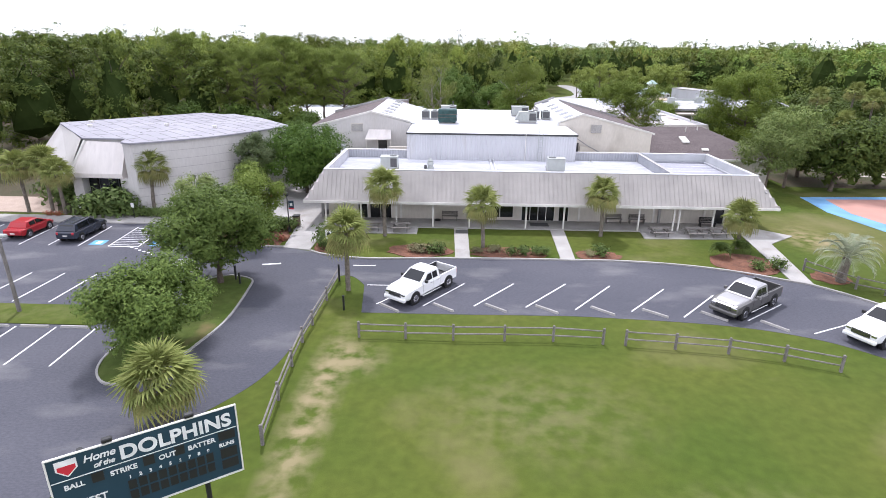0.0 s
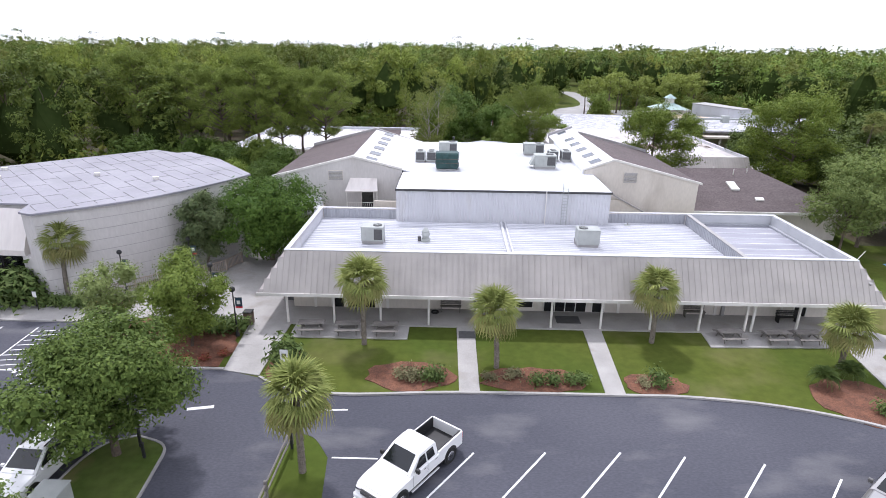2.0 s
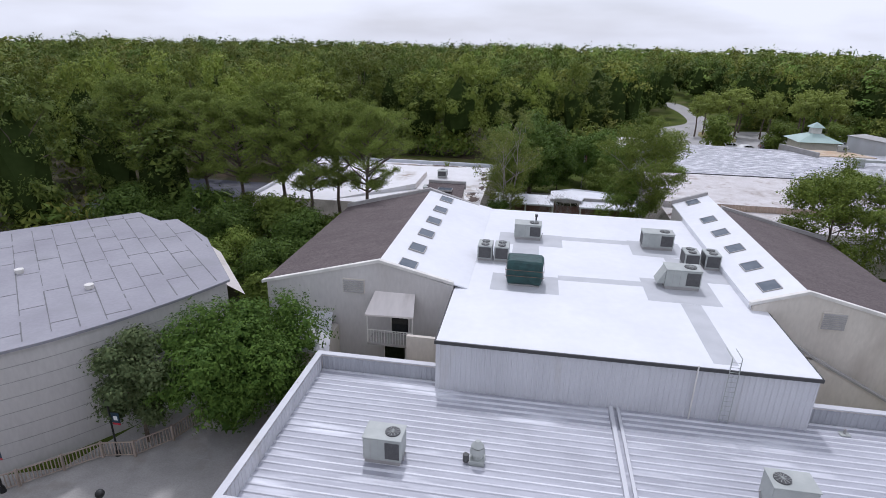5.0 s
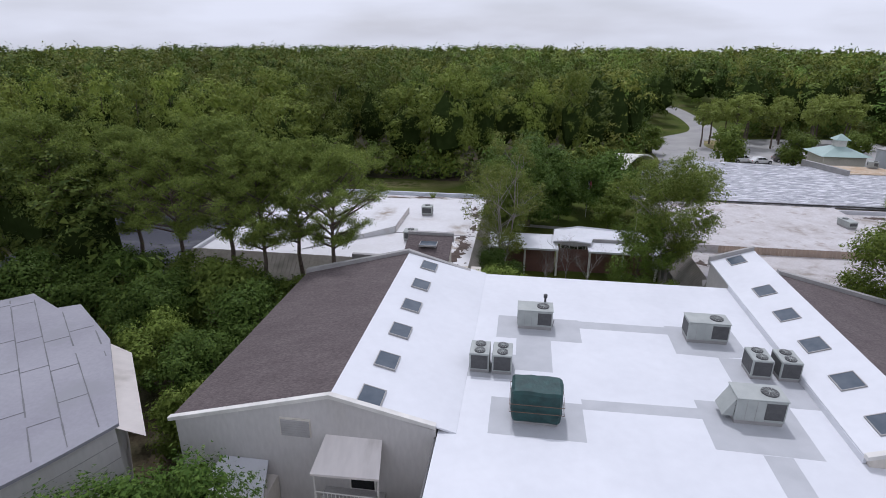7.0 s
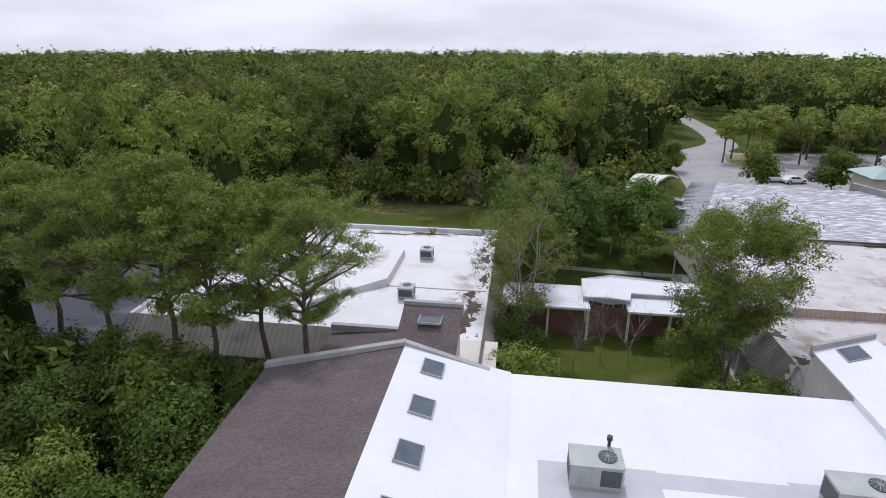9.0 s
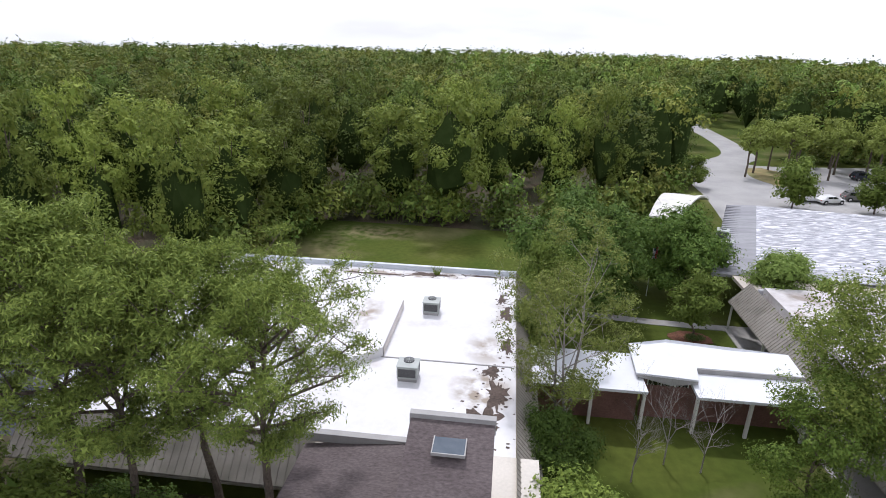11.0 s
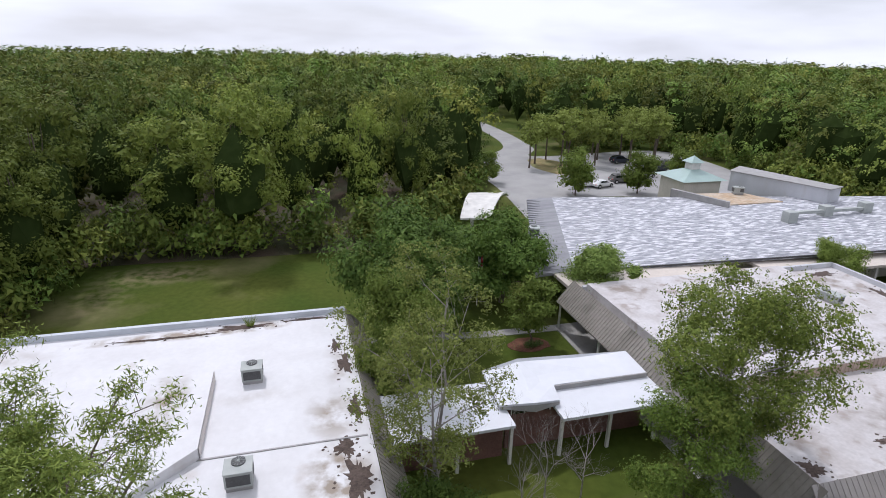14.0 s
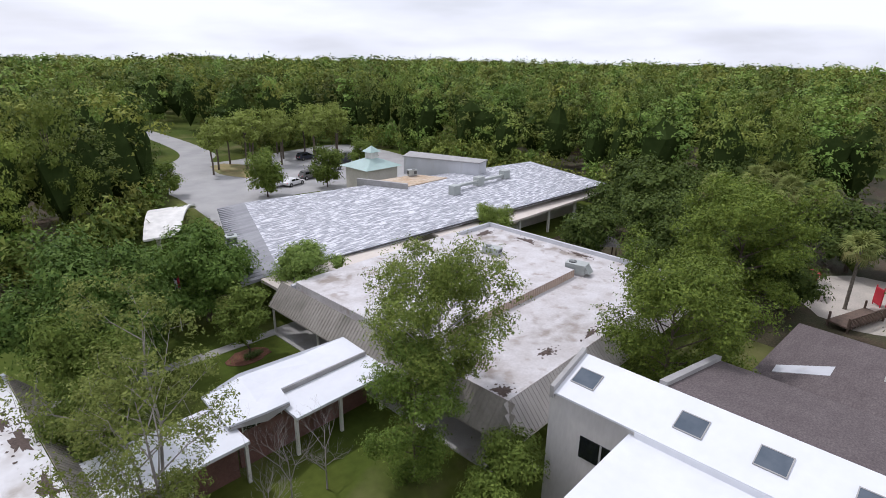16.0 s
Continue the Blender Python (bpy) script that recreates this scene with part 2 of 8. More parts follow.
worn_patches(OLD_WHITE, [(-17.4, 109.5, 1.5, 3.8, 1.1), (-18.5, 118.5, 8.0, 0.8, 1.9), (-12.6, 118.8, 2.6, 0.9, 1.9), (-8.0, 106.6, 1.8, 2.8, 1.0), (-8.2, 101.5, 2.2, 2.8, 1.7), (-7.2, 112.0, 1.2, 3.5, 0.5), (-12.5, 109.5, 3.5, 1.2, 0.3), (-29.0, 117.5, 4.0, 1.4, 0.5)], (0.3, 0.25, 0.2))
worn_patches(DIRTY_WHITE, [(39.0, 116.0, 4.0, 3.0, 1.0), (41.3, 108.0, 1.4, 7.0, 1.2), (18.0, 117.5, 3.5, 1.6, 1.2), (26.0, 98.5, 7.0, 2.5, 0.9), (17.5, 99.0, 2.5, 3.5, 1.0), (28.0, 110.0, 4.0, 3.0, 0.6)], (0.27, 0.23, 0.2))
TAN_METAL = material("tan_mansard_metal", (0.52, 0.455, 0.35), 0.55, second=(0.43, 0.37, 0.28), scale=0.4, fine=0.1, fine_scale=4,
                     stain=(0.2, 0.18, 0.13), stain_scale=0.5, stain_cut=(0.52, 0.75))
BRICK_BROWN = material("red_brown_brick", (0.2, 0.105, 0.085), 0.9, second=(0.15, 0.08, 0.068), scale=0.8, fine=0.15, fine_scale=9, bump=0.3, bump_scale=20)
# darker than the tan seam metal: the seams' side shading is put into it
SEAM_DARK = material("shaded_seam", (0.44, 0.41, 0.385), 0.5, scale=0.5)
END_ROOF = material("dull_grey_metal_roof", (0.25, 0.25, 0.29), 0.5, second=(0.31, 0.31, 0.35), scale=0.5, fine=0.08, fine_scale=3, stretch=(0.3, 1.4, 1))
GREY_CLAD = material("grey_ribbed_cladding", (0.36, 0.37, 0.395), 0.55, second=(0.3, 0.31, 0.335), scale=0.6, fine=0.06, stretch=(1, 1, 0.3))
DARK_TRIM = material("dark_trim", (0.06, 0.06, 0.062), 0.5, scale=2)
GREY_TRIM = material("grey_trim", (0.36, 0.35, 0.34), 0.6, scale=1.0, fine=0.08)
GLASS = material("dark_glass", (0.012, 0.014, 0.016), 0.06, spec=0.6, scale=3)
SKYLIGHT = material("skylight_glass", (0.06, 0.08, 0.105), 0.12, spec=0.6, second=(0.09, 0.11, 0.135), scale=1.2)
WOOD_GREY = material("weathered_wood", (0.21, 0.195, 0.18), 0.9, second=(0.15, 0.138, 0.127), scale=3, fine=0.2, fine_scale=20, bump=0.3, bump_scale=30)
WOOD_BROWN = material("brown_boards", (0.16, 0.11, 0.085), 0.85, second=(0.12, 0.085, 0.065), scale=2, fine=0.15, fine_scale=10)
BARK = material("bark", (0.14, 0.11, 0.085), 0.95, second=(0.09, 0.07, 0.055), scale=2, fine=0.3, fine_scale=10, bump=0.8, bump_scale=12)
GREY_BARK = material("grey_bark", (0.3, 0.27, 0.25), 0.95, second=(0.22, 0.2, 0.185), scale=3, fine=0.2)
PALM_BARK = material("palm_bark", (0.2, 0.175, 0.145), 0.95, second=(0.13, 0.11, 0.09), scale=3, fine=0.3, fine_scale=14, bump=0.9, bump_scale=16)
HVAC = material("galvanised_cabinet", (0.40, 0.42, 0.40), 0.5, second=(0.34, 0.36, 0.345), scale=1.5, fine=0.05)
HVAC_DARK = material("coil_guard", (0.09, 0.09, 0.092), 0.6, scale=4, fine=0.2)
GREEN_TARP = material("green_tarp", (0.02, 0.065, 0.062), 0.5, second=(0.012, 0.04, 0.04), scale=2.0, fine=0.1, bump=0.6, bump_scale=5)
BLACK = material("black_metal", (0.02, 0.02, 0.021), 0.5, scale=3)
TYRE = material("tyre_rubber", (0.02, 0.02, 0.02), 0.85, scale=5)
CHROME = material("chrome", (0.65, 0.65, 0.66), 0.2, metal=1.0, scale=3)
CAR_WHITE = material("white_car_paint", (0.8, 0.8, 0.8), 0.25, second=(0.78, 0.78, 0.78), scale=1, spec=0.6)
CAR_GREY = material("grey_car_paint", (0.17, 0.165, 0.16), 0.3, metal=0.5, second=(0.155, 0.15, 0.145), scale=1, spec=0.6)
CAR_RED = material("red_car_paint", (0.33, 0.008, 0.014), 0.3, second=(0.3, 0.007, 0.012), scale=1, spec=0.6)
CAR_DARK = material("dark_blue_car_paint", (0.025, 0.03, 0.045), 0.25, second=(0.022, 0.027, 0.04), scale=1, spec=0.6)
GREEN_METAL = material("pale_green_metal_roof", (0.36, 0.47, 0.44), 0.5, second=(0.32, 0.42, 0.39), scale=0.5, fine=0.05)
RED_PLASTIC = material("red_plastic", (0.55, 0.03, 0.05), 0.4, scale=2)
OCHRE_STAIN = material("ochre_weathered_roofing", (0.42, 0.30, 0.19), 0.8, second=(0.5, 0.42, 0.33), scale=0.7, fine=0.15, fine_scale=3)
DEBRIS = material("roof_leaf_debris", (0.105, 0.078, 0.066), 0.95, second=(0.075, 0.055, 0.045), scale=1.8, fine=0.3, fine_scale=8)
OAK = leaf_material("oak_leaves", (0.06, 0.098, 0.022), (0.135, 0.185, 0.042))
LIME = leaf_material("light_green_leaves", (0.1, 0.15, 0.025), (0.2, 0.255, 0.05))
PINE = leaf_material("pine_needles", (0.1, 0.145, 0.028), (0.25, 0.305, 0.065), 0.85, 1.15)
WOODS = leaf_material("woodland_leaves", (0.1, 0.146, 0.028), (0.22, 0.268, 0.056), 0.5, 1.4, patch=True)
EDGE_WOODS = leaf_material("woodland_edge_leaves", (0.115, 0.162, 0.028), (0.25, 0.293, 0.058), 0.6, 1.4)
DARK_WOODS = leaf_material("dark_woodland_leaves", (0.06, 0.098, 0.022), (0.175, 0.215, 0.045), 0.7, 1.35)
PALM = leaf_material("palm_fronds", (0.17, 0.205, 0.058), (0.31, 0.335, 0.105), 0.85, 1.15)
SHRUB = leaf_material("shrub_leaves", (0.075, 0.12, 0.035), (0.14, 0.185, 0.055))
# near-black green: the shade inside the crowns is put into this colour
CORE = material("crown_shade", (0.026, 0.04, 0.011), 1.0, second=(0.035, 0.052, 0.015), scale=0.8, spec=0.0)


# ---------- building helpers ----------
def finish(bm, name, mat, parent=None, label=""):
    me = bpy.data.meshes.new(name)
    bmesh.ops.recalc_face_normals(bm, faces=bm.faces)
    bm.to_mesh(me)
    bm.free()
    me.materials.append(mat)
    ob = new(name, me)
    if parent:
        ob.parent = parent
    if label:
        ob["label"] = label
    return ob


def part(name, bm, mat, parent, label=""):
    return finish(bm, name, mat, parent, label)


def structure(name, bm, mat, label, category):
    return tagged(finish(bm, name, mat), label, category, kind="structure")


def thing(name, label, category, group="", at=(0, 0, 0), turn=0.0):
    ob = new(name)
    ob.matrix_world = pose(*at, 0, 0, turn)
    return tagged(ob, label, category, group)


def piece(name, me, m, parent, mat=None):
    """An object of its own on a shared mesh, in the parent's space."""
    ob = new(name, me)
    ob.parent = parent
    ob.matrix_basis = m
    return ob


def shared(name, bm, mat):
    me = bpy.data.meshes.new(name)
    bmesh.ops.recalc_face_normals(bm, faces=bm.faces)
    bm.to_mesh(me)
    bm.free()
    me.materials.append(mat)
    return me


def box(x0, x1, y0, y1, z0, z1, bevel=0.0, bm=None):
    bm = bm or bmesh.new()
    r = bmesh.ops.create_cube(bm, size=1)
    bmesh.ops.transform(bm, verts=r["verts"], matrix=Matrix.Translation(((x0 + x1) / 2, (y0 + y1) / 2, (z0 + z1) / 2)) @ Matrix.Diagonal((x1 - x0, y1 - y0, z1 - z0, 1)))
    if bevel:
        es = list({e for v in r["verts"] for e in v.link_edges})
        bmesh.ops.bevel(bm, geom=es, offset=bevel, segments=1, affect="EDGES")
    return bm


def slab(pts, z0, z1, bm=None):
    """A flat-topped solid over a plan; z1 may be one height or one for each corner."""
    bm = bm or bmesh.new()
    zs = z1 if isinstance(z1, (list, tuple)) else [z1] * len(pts)
    lo = [bm.verts.new((p[0], p[1], z0)) for p in pts]
    hi = [bm.verts.new((p[0], p[1], z)) for p, z in zip(pts, zs)]
    bm.faces.new(hi)
    bm.faces.new(lo[::-1])
    for i in range(len(pts)):
        j = (i + 1) % len(pts)
        bm.faces.new((lo[i], lo[j], hi[j], hi[i]))
    return bm


def solid(corners, faces, bm=None):
    bm = bm or bmesh.new()
    v = [bm.verts.new(c) for c in corners]
    for f in faces:
        bm.faces.new([v[i] for i in f])
    return bm


def sheet(quad, thick=0.12, bm=None):
    """A thick plate on four (or more) corners, its thickness below them."""
    bm = bm or bmesh.new()
    hi = [bm.verts.new(c) for c in quad]
    lo = [bm.verts.new((c[0], c[1], c[2] - thick)) for c in quad]
    bm.faces.new(hi)
    bm.faces.new(lo[::-1])
    for i in range(len(quad)):
        j = (i + 1) % len(quad)
        bm.faces.new((lo[i], lo[j], hi[j], hi[i]))
    return bm


def strip(pts, width, z0, z1, bm=None, closed=False):
    """A band of constant width along a line on the ground."""
    bm = bm or bmesh.new()
    n = len(pts)
    rows = []
    for i, p in enumerate(pts):
        a = pts[(i - 1) % n] if (closed or i > 0) else p
        b = pts[(i + 1) % n] if (closed or i < n - 1) else p
        d = Vector((b[0] - a[0], b[1] - a[1])).normalized()
        nx, ny = -d.y * width / 2, d.x * width / 2
        rows.append([bm.verts.new(c) for c in ((p[0] + nx, p[1] + ny, z0), (p[0] + nx, p[1] + ny, z1), (p[0] - nx, p[1] - ny, z1), (p[0] - nx, p[1] - ny, z0))])
    for i in range(n if closed else n - 1):
        a, b = rows[i], rows[(i + 1) % n]
        for k in range(3):
            bm.faces.new((a[k], b[k], b[k + 1], a[k + 1]))
    if not closed:
        bm.faces.new(rows[0])
        bm.faces.new(rows[-1][::-1])
    return bm


def rod(a, b, r0, r1=None, sides=8, bm=None):
    bm = bm or bmesh.new()
    a, b = Vector(a), Vector(b)
    d = b - a
    r = bmesh.ops.create_cone(bm, cap_ends=True, segments=sides, radius1=r0, radius2=r0 if r1 is None else r1, depth=d.length)
    bmesh.ops.transform(bm, verts=r["verts"], matrix=Matrix.Translation((a + b) / 2) @ d.to_track_quat("Z", "Y").to_matrix().to_4x4())
    return bm


def oval(cx, cy, rx, ry, n=20, wob=0.12, seed=1):
    rr = random.Random(seed)
    return [(cx + rx * (1 + rr.uniform(-wob, wob)) * math.cos(2 * math.pi * i / n), cy + ry * (1 + rr.uniform(-wob, wob)) * math.sin(2 * math.pi * i / n)) for i in range(n)]


def smooth_line(pts, per=6):
    """A Catmull-Rom curve through the corners."""
    out = []
    for i in range(len(pts) - 1):
        p0, p1, p2, p3 = pts[max(i - 1, 0)], pts[i], pts[i + 1], pts[min(i + 2, len(pts) - 1)]
        for k in range(per):
            t = k / per
            out.append(tuple(0.5 * (2 * p1[c] + (p2[c] - p0[c]) * t + (2 * p0[c] - 5 * p1[c] + 4 * p2[c] - p3[c]) * t * t + (3 * p1[c] - p0[c] - 3 * p2[c] + p3[c]) * t ** 3) for c in (0, 1)))
    out.append(tuple(pts[-1][:2]))
    return out


# ---------- ground, roads, paving ----------
def land_fall(x, y):
    """The land is level round the school and falls gently away beyond it."""
    return float(np.interp(math.hypot(x, y - 100), (260, 600, 1200, 2600), (0.0, -6.5, -14.0, -30.0)))


bm = bmesh.new()
bmesh.ops.create_grid(bm, x_segments=80, y_segments=80, size=1800)
for v in bm.verts:
    v.co.z = land_fall(v.co.x, v.co.y)
structure("ground", bm, GRASS, "mown green grass with dry worn patches", "ground")

KERB_LINE = smooth_line([(-11.4, 42.7), (-9.6, 41.7), (-6.0, 41.1), (0.9, 41.55), (10.8, 41.65), (14.6, 41.6), (19.0, 41.0), (22.9, 39.8), (26.0, 38.2), (27.8, 37.1), (30.4, 33.8), (33.0, 28.5), (34.8, 21.0), (35.5, 8.0), (35.5, -40.0)])
FIELD_LINE = smooth_line([(-5.2, 31.3), (0.7, 31.3), (8.1, 31.4), (11.7, 31.2), (15.2, 30.9), (18.7, 30.4), (21.7, 29.5), (24.2, 28.1), (26.4, 25.5), (27.8, 20.5), (28.4, 8.0), (28.5, -40.0)])
DRIVE_RIGHT = smooth_line([(-5.7, 35.8), (-6.8, 37.3), (-7.9, 37.2), (-8.2, 34.1), (-8.3, 29.0), (-8.7, 25.1), (-9.4, 22.8), (-10.6, 20.8), (-11.9, 19.0), (-13.6, 16.4), (-15.4, 13.0), (-16.5, 8.0), (-17.0, -40.0)])
structure("road", slab(KERB_LINE + FIELD_LINE[::-1] + DRIVE_RIGHT + [(-75, -40), (-75, 49.3), (-23.8, 49.3), (-23.8, 43.6), (-13.9, 43.5)], -0.3, 0.012), ASPHALT, "weathered grey asphalt drive and car park", "asphalt")

bm = strip(KERB_LINE, 0.18, -0.1, 0.13)
structure("trim_kerb_front", bm, CONCRETE, "worn pale concrete kerb along the drive", "kerb")
structure("trim_kerb_lot", strip([(-75, 49.35), (-23.7, 49.35), (-23.7, 43.6), (-13.9, 43.5)], 0.18, -0.1, 0.13), CONCRETE, "pale concrete kerb at the car park", "kerb")

# grass islands in the asphalt
ISLAND = smooth_line([(-15.9, 37.0), (-14.2, 36.3), (-13.8, 34.6), (-13.5, 29.8), (-14.0, 26.7), (-14.6, 24.0), (-15.6, 22.6), (-17.2, 22.6), (-18.4, 24.6), (-18.4, 28.6), (-17.9, 31.5), (-17.8, 34.5), (-17.2, 36.3), (-15.9, 37.0)])[:-1]
structure("ground_island", slab(ISLAND, -0.1, 0.07), LAWN, "shaded grass island between drive and car park", "grass")
structure("trim_kerb_island", strip(ISLAND, 0.12, -0.1, 0.11, closed=True), GREY_TRIM, "pale concrete kerb round a grass island", "kerb")
structure("ground_strip", slab([(-75, 28.7), (-21.3, 28.7), (-20.3, 31.4), (-75, 31.6)], -0.1, 0.06), GRASS, "narrow dry grass strip between parking rows", "grass")

# concrete walks and slabs
structure("pavement_entry", slab([(-13.9, 43.4), (-11.5, 42.9), (-11.4, 49.75), (-11.9, 49.75), (-11.9, 66.0), (-17.0, 67.5), (-20.5, 66.5), (-24.5, 56.5), (-36.0, 51.6), (-60.0, 51.8), (-60.0, 49.45), (-23.6, 49.45), (-22.0, 50.6), (-14.4, 49.8)], -0.2, 0.06), CONCRETE, "pale concrete entry walk and plaza", "pavement")
structure("pavement_porch", box(-11.9, 29.4, 49.75, 62.0, -0.2, 0.1), CONCRETE, "pale concrete porch floor under the eaves", "pavement")
structure("pavement_walk_1", slab([(0.9, 41.5), (2.13, 41.5), (2.05, 49.75), (0.75, 49.75)], -0.2, 0.07), CONCRETE, "straight pale concrete garden walk", "pavement")
structure("pavement_walk_2", slab([(9.6, 41.6), (10.8, 41.6), (11.25, 49.75), (9.95, 49.75)], -0.2, 0.07), CONCRETE, "straight pale concrete garden walk", "pavement")
structure("pavement_walk_3", slab([(26.4, 38.05), (27.7, 37.2), (29.4, 46.8), (32.6, 49.2), (29.4, 52.0), (29.4, 49.7), (27.9, 49.7)], -0.2, 0.065), CONCRETE, "pale concrete walk beside the building end", "pavement")
structure("pavement_slab_1", box(-11.0, -2.7, 47.8, 49.75, -0.2, 0.07), CONCRETE, "concrete slab under picnic tables", "pavement")
structure("pavement_slab_2", slab([(18.3, 47.6), (26.6, 47.9), (27.0, 49.75), (18.5, 49.75)], -0.2, 0.072), CONCRETE, "concrete slab under picnic tables", "pavement")
for i, (cx, cy, rx, ry) in enumerate([(-2.1, 43.3, 2.7, 1.6), (5.5, 43.1, 3.2, 1.5), (12.9, 42.9, 1.9, 1.2), (24.6, 41.7, 2.6, 2.4), (-10.2, 44.2, 1.1, 1.9), (-17.8, 45.9, 3.6, 2.2), (-29.5, 53.0, 4.0, 1.2), (29.9, 38.9, 1.4, 1.3), (9.6, 118.3, 2.0, 1.2)]):
    structure("ground_bed_%d" % (i + 1), slab(oval(cx, cy, rx, ry, seed=i), -0.1, 0.045), MULCH, "red-brown mulch planting bed", "mulch bed")
structure("ground_mulch_bed_plaza", slab([(-23.4, 43.9), (-14.4, 43.8), (-14.7, 49.6), (-22.0, 50.3), (-23.4, 49.2)], -0.1, 0.036), MULCH, "red-brown mulch bed with shrubs beside the walk", "mulch bed")

joints = bmesh.new()
for y in (45.0, 46.6, 48.2):
    strip([(-13.75 - 0.12 * (y - 43), y), (-11.5, y)], 0.03, 0.05, 0.064, joints)
for y in (52.5, 55.5, 58.5, 61.5, 64.5):
    strip([(-19.5 if y > 56 else -22.0, y), (-12.0, y)], 0.03, 0.05, 0.064, joints)
for x in (-14.5, -17.5):
    strip([(x, 50.2), (x, 66.0)], 0.03, 0.05, 0.064, joints)
for x in range(-58, -36, 3):
    strip([(x, 49.5), (x, 51.7)], 0.03, 0.05, 0.064, joints)
structure("pavement_joints", joints, GREY_TRIM, "dark tooled joints in the concrete plaza", "pavement joint")

# paint on the asphalt
marks = thing("parking_markings", "worn white painted parking lines on asphalt", "road marking")
PAINT_Z = 0.016
def line(a, b, w=0.1, mat=PAINT, name="line"):
    part(name, strip([a, b], w, 0.0125, PAINT_Z), mat, marks)
for a, b in [((1.6, 36.4), (-1.2, 32.5)), ((5.25, 36.55), (2.2, 32.6)), ((9.1, 36.7), (5.7, 32.6)), ((12.3, 36.5), (9.0, 32.4)), ((16.1, 36.1), (12.7, 32.3)), ((19.3, 35.2), (15.9, 31.6)), ((23.4, 33.9), (19.9, 31.3)), ((26.4, 31.2), (23.2, 29.7)), ((-1.6, 36.2), (-4.4, 32.6)), ((-5.5, 35.8), (-3.2, 35.8))]:
    line(a, b)
for x in (-26.3, -28.9, -31.5, -34.1, -36.7, -39.3, -41.9, -44.5):
    line((x, 42.9), (x - 0.3, 48.4))
for k in range(8):
    line((-28.9, 43.3 + 0.65 * k), (-26.3, 43.7 + 0.65 * k), 0.08)
line((-28.9, 42.9), (-26.3, 42.9))
for x in (-23.6, -26.1, -28.6, -31.1, -33.6, -36.1, -38.6):
    line((x, 36.8), (x - 0.25, 31.8))
for x in (-20.9, -23.4, -25.9, -28.4, -30.9):
    line((x, 24.0), (x - 0.1, 28.4))
line((-14.4, 39.4), (-13.0, 39.7), 0.25)
line((-7.2, 39.6), (-5.4, 39.7), 0.12)
for x in (-30.2, -25.0):
    part("accessible_bay_sign", slab([(x - 0.6, 43.2), (x + 0.6, 43.2), (x + 0.5, 44.4), (x - 0.7, 44.4)], 0.0125, 0.0155), BLUE_PAINT, marks, "faded blue accessible parking square")
    part("accessible_bay_symbol", slab([(x - 0.2, 43.5), (x + 0.25, 43.5), (x + 0.2, 44.1), (x - 0.25, 44.1)], 0.0125, 0.0185), PAINT, marks)

# wheel stops
bm = bmesh.new()
solid([(-0.9, -0.09, 0), (0.9, -0.09, 0), (0.9, 0.09, 0), (-0.9, 0.09, 0), (-0.86, -0.05, 0.13), (0.86, -0.05, 0.13), (0.86, 0.05, 0.13), (-0.86, 0.05, 0.13)], [(0, 1, 5, 4), (1, 2, 6, 5), (2, 3, 7, 6), (3, 0, 4, 7), (4, 5, 6, 7), (3, 2, 1, 0)], bm)
stop0 = shared("wheel_stop", bm, CONCRETE)
STOPS = [(-3.45, 32.0, -40), (0.15, 32.2, -40), (3.65, 32.3, -40), (7.05, 32.25, -40), (10.75, 32.2, -42), (14.15, 32.0, -41), (17.9, 31.75, -46), (21.2, 30.55, -52)]
STOPS += [(x, 28.35, 0) for x in (-22.3, -24.8, -27.3, -29.8)]
for x, y, a in STOPS:
    ob = new("wheel_stop", stop0)
    ob.matrix_world = pose(x, y, 0.012, 0, 0, a)
    tagged(ob, "pale concrete wheel stop on asphalt", "wheel stop", "wheel stops")

# side court, playground, rear lawn, rear road
structure("pavement_court", slab([(42.0, 64.6), (41.2, 58.0), (42.8, 50.6), (70.0, 48.0), (72.0, 66.5)], -0.1, 0.02), COURT_BLUE, "blue painted sports court border", "court")
structure("pavement_court_centre", slab([(44.4, 63.6), (43.5, 57.6), (44.8, 52.4), (69.0, 50.0), (70.5, 65.0)], -0.1, 0.026), COURT_RED, "faded terracotta sports court", "court")
structure("ground_playground", slab(oval(61.5, 82.5, 8.5, 6.5, 26, 0.08, 3), -0.1, 0.02), SAND, "pale sand playground ground", "sand")
structure("pavement_patio", slab([(-60, 52.6), (-39.8, 52.6), (-44.0, 58.5), (-60, 58.5)], -0.1, 0.04), PAVER, "salmon paved patio beside the auditorium", "pavement")
structure("ground_litter_left", slab([(-75, 52.2), (-37.5, 52.4), (-50, 70), (-34, 81.5), (-22, 70), (-18.2, 68.6), (-18.0, 93), (-12, 95), (-34, 95), (-36, 128), (-34, 144), (-120, 150), (-120, 60)], -0.1, 0.014), LITTER, "brown leaf litter under trees", "leaf litter")
structure("ground_litter_rear", slab([(-120, 146), (-30, 145.5), (-5, 145), (8, 150), (14, 160), (22, 190), (24, 240), (-120, 260)], -0.1, 0.018), LITTER, "dark leaf litter under the woods", "leaf litter")
structure("ground_litter_right", slab([(43.5, 70), (90, 68), (140, 90), (160, 170), (80, 165), (76, 118), (43.5, 118)], -0.1, 0.01), LITTER, "brown leaf litter under trees", "leaf litter")
